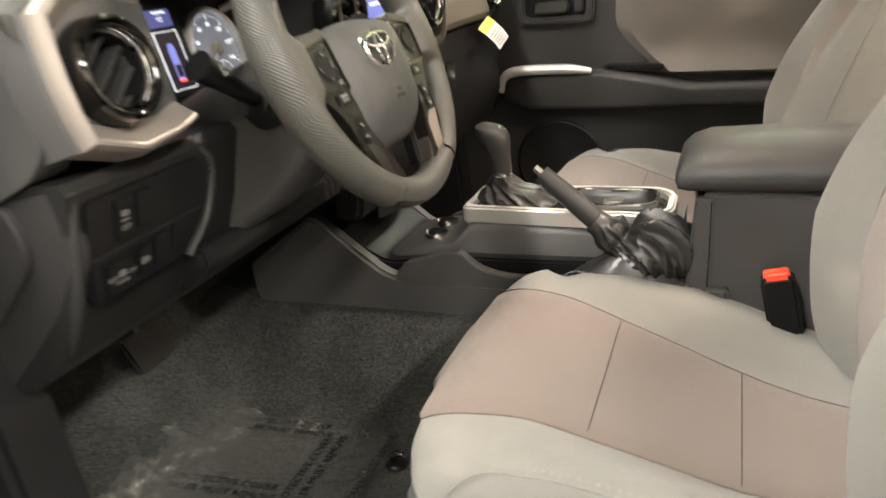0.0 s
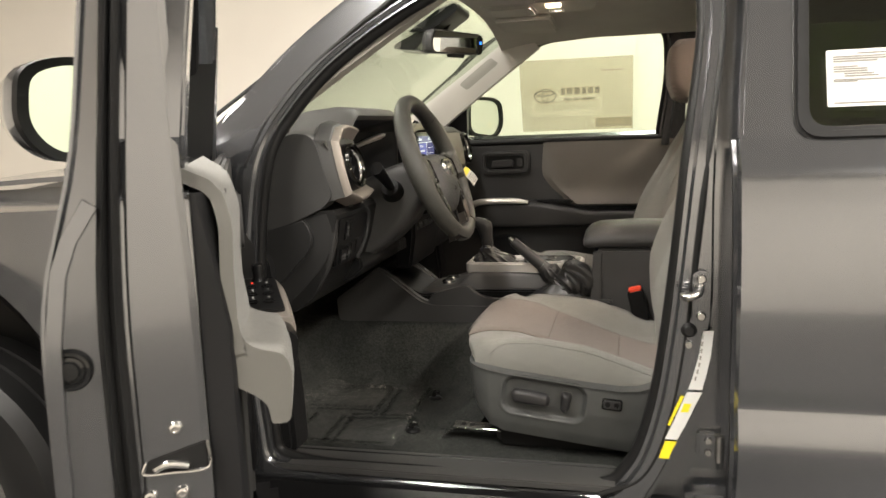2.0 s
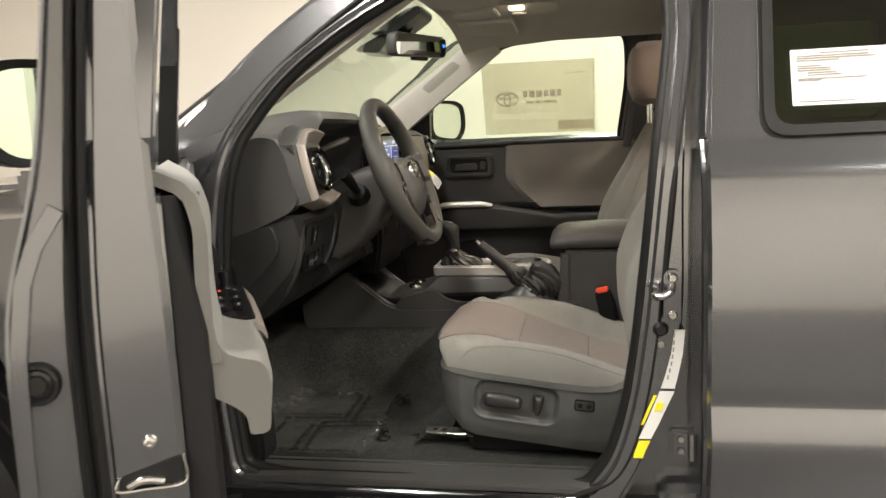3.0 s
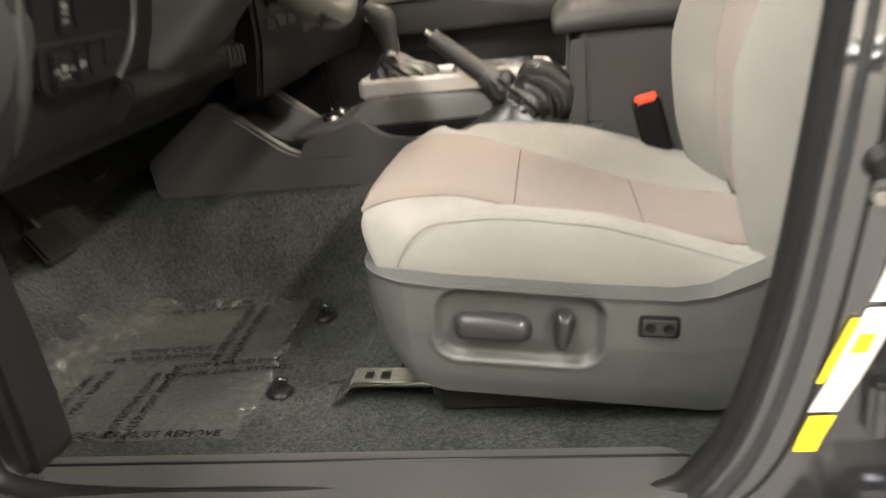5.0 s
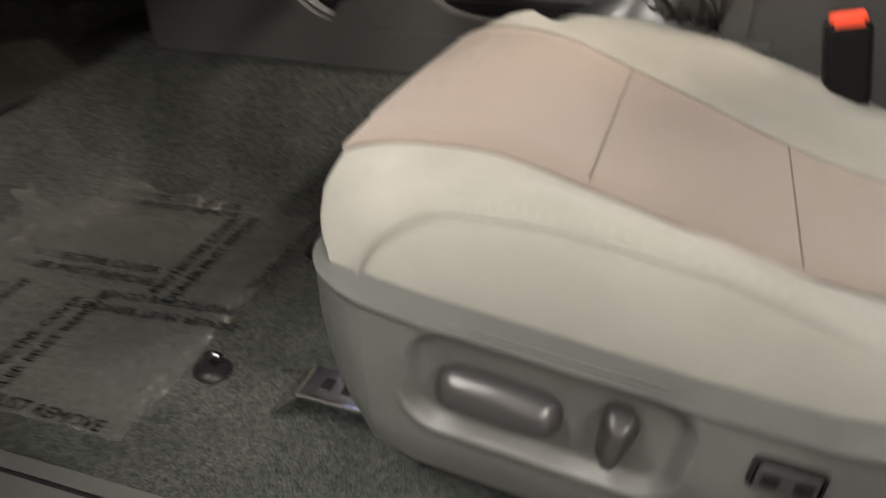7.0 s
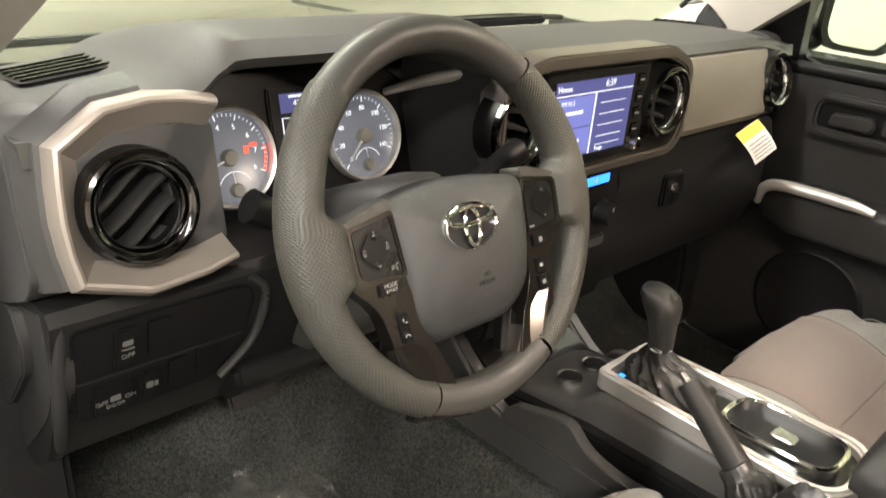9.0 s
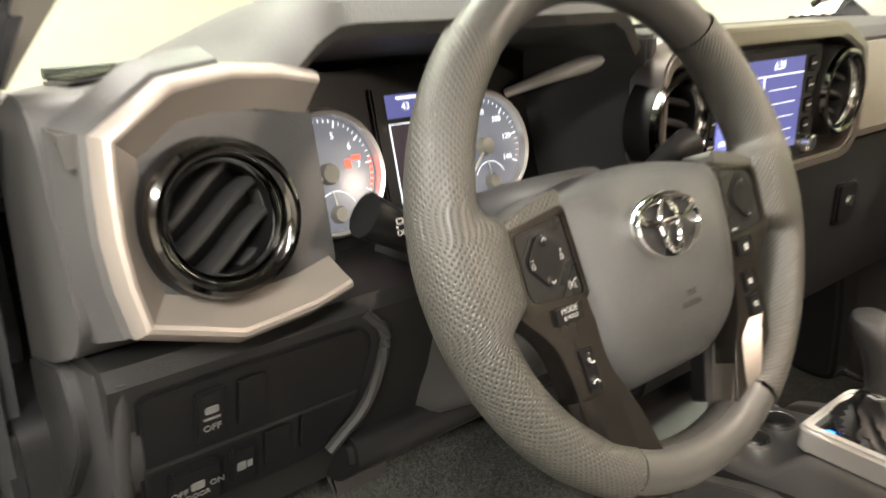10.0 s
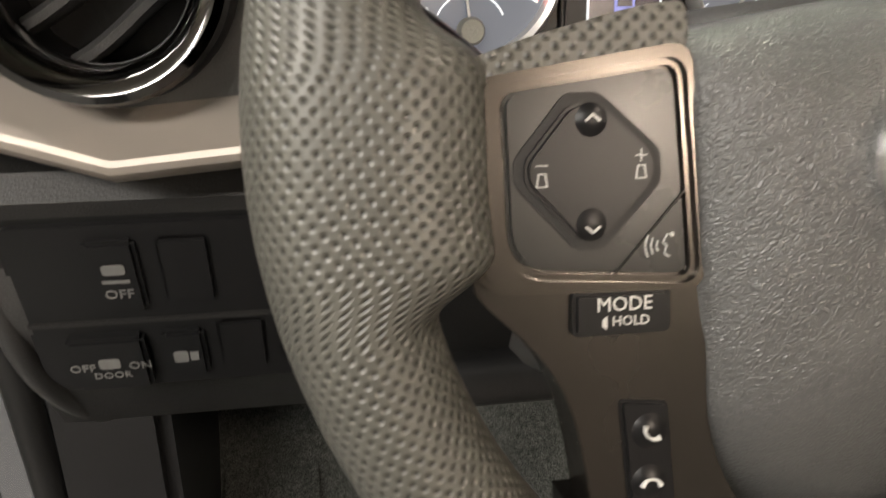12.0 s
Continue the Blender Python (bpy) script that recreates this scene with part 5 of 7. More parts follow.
# under the dash: dark ducts, diagnostic flap and pedals
part("lower_duct", prism(fillet([(-0.62, 0.98), (-0.30, 0.93), (-0.30, 0.88), (-0.60, 0.90)], 0.01), "y", -0.66, 0.66, 0.005), RUBBER, dash)
part("lower_trim", prism(fillet([(-0.34, 0.875), (-0.20, 0.90), (-0.165, 0.93), (-0.17, 0.955), (-0.34, 0.95)], 0.01), "y", -0.52, -0.15, 0.006), RUBBER, dash)
for k in range(4):
    part("duct_slot", rbox(-0.162, -0.156, -0.245 + 0.018 * k, -0.237 + 0.018 * k, 0.925, 0.955, 0.002), SMOKE, dash)

# ---- steering column ----
TH = radians(21.8)
WC = Vector((-0.0155, -0.368, 1.152))
N = Vector((math.cos(TH), 0, math.sin(TH)))
U = Vector((-math.sin(TH), 0, math.cos(TH)))
WM = basis(WC, (0, 1, 0), U, N)
col = thing("steering_column", "charcoal plastic steering column shroud with two stalks", "steering column")
rings = []
for c, hw, t, b in ((-0.045, 0.040, 0.040, -0.050), (-0.055, 0.054, 0.045, -0.068), (-0.10, 0.064, 0.048, -0.098), (-0.16, 0.072, 0.045, -0.122), (-0.24, 0.076, 0.040, -0.138)):
    rings.append([WM @ Vector((a, bb, c)) for a, bb in fillet([(-hw, b), (hw, b), (hw * 0.9, t), (-hw * 0.9, t)], 0.03, 4)])
part("shroud", loft(rings), CONSOLE, col, "grey plastic column shroud")
st = part("light_stalk", tube([WM @ Vector(p) for p in ((-0.06, -0.010, -0.105), (-0.09, 0.002, -0.100), (-0.130, 0.028, -0.094), (-0.163, 0.048, -0.090))], [0.010, 0.009, 0.013, 0.0165], 14), SATIN, col, "black headlamp stalk")
part("stalk_collar", tube([WM @ Vector((-0.058, -0.012, -0.108)), WM @ Vector((-0.086, 0.0, -0.102))], [0.028, 0.021], 16), RUBBER, st)
part("stalk_mark", lettering("OFF", 0.0055, WM @ pose(-0.146, 0.030, -0.0755), 0.0003), WHITE, st)
part("stalk_mark", rbox(-0.1500, -0.1485, 0.0335, 0.0350, -0.0765, -0.0758, 0, m=WM), WHITE, st)
part("stalk_mark", ringframe(fillet(rect(-0.149, -0.143, 0.036, 0.040), 0.0018), fillet(rect(-0.1483, -0.1437, 0.0367, 0.0393), 0.0012), "z", -0.0765, -0.0758, 0, m=WM), WHITE, st)
st = part("wiper_stalk", tube([WM @ Vector(p) for p in ((0.05, 0.012, -0.085), (0.10, 0.018, -0.080), (0.15, 0.035, -0.075), (0.185, 0.045, -0.072))], [0.010, 0.010, 0.013, 0.016], 14), SATIN, col, "black wiper stalk")
part("ignition_barrel", revolve([(0, 0.02), (0.014, 0.02), (0.018, 0.014), (0.020, 0)], 20, WM @ pose(0.075, -0.06, -0.14, 0, 90)), SATIN, col)


# ---- steering wheel ----


def perforated(name, colour):
    """Leather with a lattice of pinholes, laid by the mesh's own coordinates in metres."""
    m = material(name, colour, 0.42, 0, 0.0, 700, 0.08, 30)
    nt = m.node_tree
    uv, mp, vo, ramp, bp = (nt.nodes.new("ShaderNode" + k) for k in ("UVMap", "Mapping", "TexVoronoi", "ValToRGB", "Bump"))
    mp.inputs["Rotation"].default_value[2] = radians(45)
    mp.inputs["Scale"].default_value = (320, 320, 320)
    vo.voronoi_dimensions = "2D"
    vo.inputs["Scale"].default_value, vo.inputs["Randomness"].default_value = 1.0, 0.0
    ramp.color_ramp.elements[0].position, ramp.color_ramp.elements[1].position = 0.04, 0.42
    nt.links.new(uv.outputs[0], mp.inputs[0])
    nt.links.new(mp.outputs[0], vo.inputs["Vector"])
    nt.links.new(vo.outputs["Distance"], ramp.inputs[0])
    nt.links.new(ramp.outputs[0], bp.inputs["Height"])
    bp.inputs["Strength"].default_value, bp.inputs["Distance"].default_value = 0.65, 0.0007
    pit = nt.nodes.new("ShaderNodeMapRange")
    pit.inputs["From Min"].default_value, pit.inputs["From Max"].default_value = 0.13, 0.24
    hole = nt.nodes.new("ShaderNodeMix")
    hole.data_type = "RGBA"
    hole.inputs[6].default_value, hole.inputs[7].default_value = (*(c * 0.2 for c in colour), 1), (*colour, 1)
    nt.links.new(vo.outputs["Distance"], pit.inputs["Value"])
    nt.links.new(pit.outputs[0], hole.inputs[0])
    nt.links.new(hole.outputs[2], nt.nodes["Principled BSDF"].inputs["Base Color"])
    nt.links.new(bp.outputs[0], nt.nodes["Principled BSDF"].inputs["Normal"])
    return m


PERF = perforated("pinhole_leather", (0.052, 0.051, 0.044))


def uv_by(bm, fn):
    lay = bm.loops.layers.uv.new("UVMap")
    for f in bm.faces:
        for l in f.loops:
            l[lay].uv = fn(l.vert.co)
    return bm


def rim_arc(a0, a1, n, r=0.0172):
    """A plain stretch of the rim between two angles in degrees."""
    R, k = 0.1730, 28
    bm = bmesh.new()
    rows = []
    for i in range(n + 1):
        a = radians(a0 + (a1 - a0) * i / n)
        rows.append([bm.verts.new(((R + r * math.cos(b)) * math.cos(a), (R + r * math.cos(b)) * math.sin(a), 1.15 * r * math.sin(b))) for b in (2 * math.pi * j / k for j in range(k))])
    for i in range(n):
        for j in range(k):
            bm.faces.new((rows[i][j], rows[i + 1][j], rows[i + 1][(j + 1) % k], rows[i][(j + 1) % k]))
    bm.transform(WM)
    return bm


def ease(x, lo, hi):
    t = min(1.0, max(0.0, (x - lo) / (hi - lo)))
    return t * t * (3 - 2 * t)


def grip_arc(side):
    """The grip of one side: the rim swells at the thumb and runs inwards into the spoke in one skin."""
    R, k, n, a0, a1 = 0.1735, 44, 110, 132.3, 243.0
    bm = bmesh.new()
    lay = bm.loops.layers.uv.new("UVMap")
    rows, marks = [], []
    for i in range(n + 1):
        deg = a0 + (a1 - a0) * i / n
        a = radians(deg)
        r = 0.0184 + 0.0022 * math.exp(-((deg - 178) / 22) ** 2)
        web = ease(deg, 167.0, 176.0) * (1 - ease(deg, 189.5, 196.5))
        tilt = radians(16) * (1 - ease(deg, 173, 184)) - radians(5) * ease(deg, 186, 196)
        push = Vector((math.cos(tilt), math.sin(tilt), 0))
        row, run, last = [], [], None
        for j in range(k + 1):
            b = 2 * math.pi * j / k
            q = max(0.0, -math.cos(b))
            p = Vector(((R + r * math.cos(b)) * math.cos(a), (R + r * math.cos(b)) * math.sin(a), 1.15 * r * math.sin(b) * (1 - 0.05 * web * q)))
            reach = web * 0.0190 * q ** 0.9
            p += push * reach
            p.z += web * q * (0.0085 * max(0.0, math.sin(b)) ** 0.35 if math.sin(b) > 0 else 0.0)
            run.append(0.0 if last is None else run[-1] + (p - last).length)
            last = p
            row.append(p)
        half = run[k // 2]
        rows.append([bm.verts.new((-side * p.x, p.y, p.z)) for p in row[:k]])
        marks.append([(R * radians(deg - a0), u - half) for u in run])
    for i in range(n):
        for j in range(k):
            f = bm.faces.new((rows[i][j], rows[i + 1][j], rows[i + 1][(j + 1) % k], rows[i][(j + 1) % k]))
            for l, (p, q) in zip(f.loops, ((i, j), (i + 1, j), (i + 1, j + 1), (i, j + 1))):
                l[lay].uv = marks[p][q]
    bm.transform(WM)
    return bm


wheel = thing("steering_wheel", "grey leather steering wheel with satin metal spokes", "steering wheel")
part("rim_top", rim_arc(48, 132, 30), GRIP, wheel, "smooth dark leather rim")
part("rim_grip", grip_arc(-1), PERF, wheel, "perforated grey leather grip")
part("rim_bottom", rim_arc(244, 296, 20), GRIP, wheel)
part("rim_grip", grip_arc(1), PERF, wheel, "perforated grey leather grip")
# hub pad
rings = []
HUB = [(-0.095, 0.026), (0.0, 0.042), (0.095, 0.026), (0.087, -0.012), (0.081, -0.090), (0.054, -0.116), (-0.054, -0.116), (-0.081, -0.090), (-0.087, -0.012)]
for k, c in ((1.0, -0.03), (1.0, -0.001), (0.985, 0.007), (0.955, 0.0125), (0.88, 0.0180), (0.75, 0.0230), (0.5, 0.0272), (0.2, 0.0280), (0.02, 0.0281)):
    rings.append([WM @ Vector((a * k, (b + 0.03) * k - 0.03, c - 0.012 * (((b + 0.03) * k - 0.005) / 0.07) ** 2)) for a, b in fillet(HUB, [0.014, 0.09, 0.014, 0.03, 0.03, 0.02, 0.02, 0.03, 0.03], 6)])
part("airbag_cover", loft(rings), HUBSKIN, wheel, "dark grey grained airbag cover")
for txt, b, c in (("SRS", -0.058, 0.0250), ("AIRBAG", -0.0655, 0.0236)):
    part("airbag_letters", lettering(txt, 0.0065, WM @ pose(0.004, b, c, 10), 0.0007), CONSOLE, wheel)
# oval emblem of plain rings
emb = part("emblem", loft([[WM @ Vector((k * 0.0340 * math.cos(t) - 0.0110, k * 0.0225 * math.sin(t) - 0.008, c)) for t in np.linspace(0, 2 * math.pi, 40, endpoint=False)] for k, c in ((1.0, 0.024), (1.0, 0.0315), (0.96, 0.0335), (0.90, 0.0315), (0.90, 0.027))], True, False), CHROME, wheel, "chrome oval emblem")
part("emblem_dish", loft([[WM @ Vector((k * 0.0315 * math.cos(t) - 0.0110, k * 0.0205 * math.sin(t) - 0.008, c)) for t in np.linspace(0, 2 * math.pi, 40, endpoint=False)] for k, c in ((1.0, 0.026), (1.0, 0.0284), (0.5, 0.0286), (0.02, 0.0286))]), KNOB, emb)
part("inner_ring", tube([WM @ Vector((0.0290 * math.cos(t) - 0.0110, 0.0080 * math.sin(t) + 0.0015, 0.0318)) for t in np.linspace(0, 2 * math.pi, 16, endpoint=False)], 0.0022, 8, True, 2), CHROME, emb)
part("inner_ring", tube([WM @ Vector((0.0090 * math.cos(t) - 0.0110, 0.0175 * math.sin(t) - 0.009, 0.0320)) for t in np.linspace(0, 2 * math.pi, 16, endpoint=False)], 0.0022, 8, True, 2), CHROME, emb)


def flip(pts, s):
    return [(s * a, b) for a, b in pts] if s > 0 else [(s * a, b) for a, b in pts][::-1]


for s in (1, -1):  # 1: driver's left
    g = lambda pts: flip([(a, b) for a, b in pts], s)
    web = prism(fillet(g([(-0.1430, 0.0182), (-0.128, 0.0237), (-0.099, 0.0313), (-0.086, 0.033), (-0.085, 0.0215), (-0.1390, 0.0130), (-0.1430, 0.0125)]), [0.003, 0.01, 0.01, 0.004, 0.003, 0.003, 0.003]), "z", -0.016, 0.0125, 0.0035, 4)
    uv_by(web, lambda v: (v.x, v.y))
    web.transform(WM)
    part("spoke_leather", web, PERF, wheel, "perforated leather spoke cover")
    bez = prism(fillet(g([(-0.1405, 0.0135), (-0.0875, 0.0225), (-0.079, -0.02), (-0.078, -0.083), (-0.060, -0.112), (-0.034, -0.186), (-0.090, -0.172), (-0.1085, -0.112), (-0.1105, -0.09), (-0.117, -0.060), (-0.1405, -0.037)]), [0.008, 0.012, 0.02, 0.02, 0.02, 0.004, 0.004, 0.03, 0.03, 0.02, 0.006]), "z", -0.008, 0.0105, 0.0045, 3)
    bez.transform(WM @ pose(0, 0, 0.0))
    spoke = part("spoke_bezel", bez, BRONZE, wheel, "satin bronze-grey metal spoke")
    ridge = 0.22 if s > 0 else 0.48
    leg = []
    for b, a0, a1, c in ((-0.098, 0.113, 0.080, 0.0), (-0.112, 0.112, 0.062, 0.0), (-0.140, 0.103, 0.050, -0.001), (-0.168, 0.092, 0.037, -0.004), (-0.176, 0.089, 0.035, -0.010)):
        ar = a0 + (a1 - a0) * ridge
        leg.append([WM @ Vector((-s * a, b, z + c)) for a, z in ((a0 + 0.001, -0.012), (a0 + 0.001, 0.004), (ar, 0.0150), (a1 - 0.001, 0.0085), (a1 - 0.001, -0.012))])
    # One metal on both legs; the right one's bright reflection is in its colour.
    part("spoke_leg", loft(leg), VENTMETAL if s < 0 else BRONZE, spoke, "faceted satin metal spoke leg", 20)
    part("spoke_back", prism(fillet(g([(-0.085, -0.09), (-0.05, -0.11), (-0.035, -0.150), (-0.085, -0.148)]), 0.006), "z", -0.022, -0.010, 0.003, m=WM), SATIN, wheel)
    rim_in = fillet(g([(-0.1331, 0.0118), (-0.0887, 0.0178), (-0.0841, -0.0352), (-0.1318, -0.0318)]), [0.004, 0.004, 0.004, 0.010])
    rim_out = fillet(g([(-0.1405, 0.0145), (-0.0850, 0.0232), (-0.0800, -0.0385), (-0.1400, -0.0372)]), [0.006, 0.006, 0.006, 0.010])
    part("bezel_rim", ringframe(rim_out, rim_in, "z", 0.006, 0.0142, 0.0022, 4, WM), RIMMETAL, spoke, "raised satin bronze rim")
    pad = part("switch_pad", prism(fillet(g([(-0.1325, 0.0112), (-0.0893, 0.0170), (-0.0847, -0.0346), (-0.1312, -0.0312)]), [0.004, 0.004, 0.004, 0.010]), "z", 0.0085, 0.0120, 0.0010, 2, WM), SWITCHPAD, spoke, "satin black switch pad")
    hexa = g([(-0.1170, 0.0112), (-0.1085, 0.0112), (-0.0925, -0.0030), (-0.0925, -0.0112), (-0.1075, -0.0272), (-0.1145, -0.0272), (-0.1300, -0.0105), (-0.1300, -0.0045)])
    part("rocker_gap", prism(fillet(hexa, 0.002), "z", 0.0118, 0.0124, 0, m=WM), RUBBER, pad)
    hx = [((a + s * 0.1112) * 0.865 - s * 0.1112, (b + 0.008) * 0.865 - 0.008) for a, b in hexa]
    rk = part("rocker_key", prism(fillet(hx, 0.003), "z", 0.0120, 0.0142, 0.0010, 2, WM), SATIN, pad, "black four-way rocker key")
    for bb in (0.0045, -0.0205):
        dome_h = 0.0012 if bb > 0 else 0.0006
        part("key_dome", revolve([(0, dome_h), (0.0025, dome_h * 0.8), (0.0042, 0.0)], 20, WM @ pose(-s * 0.1112, bb, 0.0141)), SATIN, rk)
    up = lambda b, d: join(*[prism(rect(-0.0002, 0.0024, -0.0003, 0.0003), "z", 0, 0.0002, 0, m=WM @ pose(-s * 0.1112, b, 0.01555) @ Matrix.Rotation(radians(a), 4, "Z")) for a in ((-40, 220) if d > 0 else (40, 140))])
    part("arrow_mark", up(0.0058, 1), WHITE, rk)
    part("arrow_mark", up(-0.0225, -1), WHITE, rk)
    horn = lambda a, b: ringframe([(a - 0.0010, b + 0.0017), (a + 0.0010, b + 0.0017), (a + 0.0015, b - 0.0017), (a - 0.0015, b - 0.0017)], [(a - 0.0007, b + 0.0014), (a + 0.0007, b + 0.0014), (a + 0.0011, b - 0.0014), (a - 0.0011, b - 0.0014)], "z", 0.0143, 0.0145, 0, m=WM)
    if s > 0:
        part("volume_mark", join(horn(-0.1235, -0.0095), prism(rect(-0.125, -0.122, -0.0061, -0.0058), "z", 0.0143, 0.0145, 0, m=WM)), WHITE, rk)
        part("volume_mark", join(horn(-0.0985, -0.0082), prism(rect(-0.1000, -0.0970, -0.00435, -0.00405), "z", 0.0143, 0.0145, 0, m=WM), prism(rect(-0.09865, -0.09835, -0.0057, -0.0027), "z", 0.0143, 0.0145, 0, m=WM)), WHITE, rk)
        part("voice_gap", prism([(-0.1050, -0.0338), (-0.0862, -0.0130), (-0.0859, -0.0136), (-0.1042, -0.0338)], "z", 0.0120, 0.0124, 0, m=WM), SHINY, pad)
        arcs = [tube([WM @ Vector((-0.0905 - r * math.cos(t), -0.0270 + r * math.sin(t), 0.0124)) for t in np.radians((-28, 0, 28))], 0.00022, 6, sub=3) for r in (0.0030, 0.0045, 0.0060)]
        part("voice_mark", join(tube([WM @ Vector((a, b, 0.0124)) for a, b in ((-0.0905, -0.0240), (-0.0918, -0.0262), (-0.0908, -0.0270), (-0.0914, -0.0290), (-0.0900, -0.0298))], 0.00025, 6, sub=2), revolve([(0, 0.0002), (0.0006, 0.0001), (0.0006, -0.0002)], 12, WM @ pose(-0.0893, -0.0243, 0.0123)), *arcs), WHITE, pad)
        mode = part("mode_key", prism(fillet(rect(-0.1155, -0.0895, -0.0492, -0.0376), 0.002), "z", 0.009, 0.0132, 0.0012, 2, WM), SATIN, spoke, "black mode button with white letters")
        part("key_letters", lettering("MODE", 0.0052, WM @ pose(-0.1022, -0.0412, 0.0133), 0.0001), WHITE, mode)
        part("key_letters", lettering("HOLD", 0.0036, WM @ pose(-0.1005, -0.0455, 0.0133), 0.0001), WHITE, mode)
        part("mute_mark", prism([(-0.1080, -0.0448), (-0.1068, -0.0440), (-0.1068, -0.0474), (-0.1080, -0.0466)], "z", 0.0132, 0.0134, 0, m=WM), WHITE, mode)
        ph = part("phone_keys", prism(fillet(g([(-0.1030, -0.0665), (-0.0895, -0.0680), (-0.0870, -0.0975), (-0.1000, -0.0960)]), 0.002), "z", 0.009, 0.0120, 0.001, 2, WM), SATIN, spoke, "black call buttons")
        for bb, turn in ((-0.0755, 50), (-0.0895, 0)):
            k = part("call_key", revolve([(0, 0.0016), (0.003, 0.0013), (0.0052, 0)], 20, WM @ pose(-0.0948, bb, 0.0118)), SATIN, ph)
            tb = tube([(0.0026 * math.cos(t), 0.0022 * math.sin(t) - 0.0008, 0) for t in np.radians((10, 50, 90, 130, 170))], [0.0008, 0.0005, 0.0004, 0.0005, 0.0008], 8, sub=3)
            tb.transform(WM @ pose(-0.0948, bb, 0.0137, 0, 0, turn + (90 if turn else 0)))
            part("call_mark", tb, WHITE, k)
    else:
        part("return_mark", prism(rect(0.088, 0.095, -0.031, -0.029), "z", 0.0123, 0.0126, 0, m=WM), WHITE, pad)
        k = part("dial_key", prism(fillet(rect(0.0885, 0.112, -0.0512, -0.0380), 0.002), "z", 0.009, 0.0128, 0.001, 2, WM), SATIN, spoke)
        part("key_mark", rbox(0.098, 0.103, -0.048, -0.043, 0.0128, 0.0131, 0, m=WM), WHITE, k)
        for b0 in (-0.0795, -0.0975):
            k = part("cruise_key", prism(fillet(rect(0.088, 0.103, b0, b0 + 0.016), 0.002), "z", 0.009, 0.0125, 0.001, 2, WM), SATIN, spoke)
            part("key_mark", rbox(0.093, 0.098, b0 + 0.006, b0 + 0.010, 0.0125, 0.0128, 0, m=WM), WHITE, k)
# stitching on the inner side of the lower and right rim
for a0, a1 in ((-58, 44), (246, 294)):
    n = int(abs(a1 - a0) / 1.7)
    st = []
    for i in range(n):
        a = radians(a0 + (a1 - a0) * i / n)
        st.append(rbox(-0.0012, 0.0012, -0.0006, 0.0006, 0, 0.0008, 0, m=WM @ pose(0.1575 * math.cos(a), 0.1575 * math.sin(a), 0.0075) @ Matrix.Rotation(a + 0.9, 4, "Z")))
    tagged(part("stitching", join(*st), SMOKE, wheel), kind="stuff")

# ---- centre console ----
con = thing("center_console", "charcoal centre console with satin silver trim and cupholders", "console")
low = fillet([(-0.392, 0.765), (-0.262, 0.858), (-0.245, 0.855), (-0.135, 0.768), (-0.10, 0.757), (0.10, 0.757), (0.40, 0.775), (0.40, 0.66), (-0.20, 0.680), (-0.360, 0.664), (-0.388, 0.700)], [0.01, 0.008, 0.01, 0.03, 0.05, 0.05, 0.01, 0.01, 0.05, 0.02, 0.02])
for s in (-1, 1):
    part("side_panel", prism(low, "y", s * 0.105, s * 0.135, 0.006, 3), CONSOLE, con, "charcoal plastic side panel")
part("tray", prism(fillet([(-0.30, 0.80), (-0.245, 0.835), (-0.14, 0.775), (-0.02, 0.790), (0.34, 0.795), (0.34, 0.62), (-0.35, 0.62)], 0.02), "y", -0.105, 0.105, 0.004), SATIN, con)
rings = []
for x, t, w, ww in ((-0.155, 0.775, 0.075, 0.090), (-0.12, 0.790, 0.080, 0.092), (-0.03, 0.805, 0.084, 0.094), (0.0, 0.834, 0.072, 0.094), (0.03, 0.836, 0.072, 0.094), (0.33, 0.836, 0.070, 0.094)):
    rings.append([(x, y, z) for y, z in fillet([(-ww, 0.745), (ww, 0.745), (w, t), (-w, t)], 0.012, 3)])
part("upper_body", loft(rings), CONSOLE, con, "charcoal plastic console body")
# side pockets with a swept lip
lip = fillet([(-0.120, 0.745), (-0.105, 0.782), (-0.02, 0.806), (0.002, 0.808), (0.030, 0.782), (0.075, 0.771), (0.34, 0.780), (0.34, 0.745)], [0.004, 0.02, 0.03, 0.015, 0.03, 0.03, 0.004, 0.004], 6)
for s in (-1, 1):
    part("pocket_wall", prism(lip, "y", s * 0.112, s * 0.131, 0.005, 3), CONSOLE, con, "charcoal plastic pocket wall")
for yy in (-0.03, 0.03):
    k = part("power_socket", revolve([(0, 0.012), (0.014, 0.012), (0.017, 0.008), (0.018, 0)], 24, pose(-0.075, yy, 0.795)), SHINY, con)
    part("socket_ring", revolve([(0.0165, 0.008), (0.019, 0.010), (0.020, 0.004)], 24, pose(-0.075, yy, 0.795)), STEEL, k)
fo = fillet([(-0.016, -0.062), (0.29, -0.074), (0.318, -0.045), (0.318, 0.045), (0.29, 0.074), (-0.016, 0.066)], [0.015, 0.02, 0.02, 0.02, 0.02, 0.015], 4)
fi = fillet([(-0.006, -0.046), (0.285, -0.058), (0.305, -0.036), (0.305, 0.036), (0.285, 0.058), (-0.006, 0.050)], [0.01, 0.02, 0.02, 0.02, 0.02, 0.01], 4)
part("silver_trim", ringframe(fo, fi, "z", 0.832, 0.862, 0.004, 3), SILVER, con, "satin silver console surround")
part("gate_plate", prism(fi, "z", 0.835, 0.850, 0.002), SHINY, con)
part("shift_indicator", prism(rect(0.004, 0.012, -0.036, -0.028), "z", 0.850, 0.8512, 0), LITBLUE, con, "lit blue shift lamp")
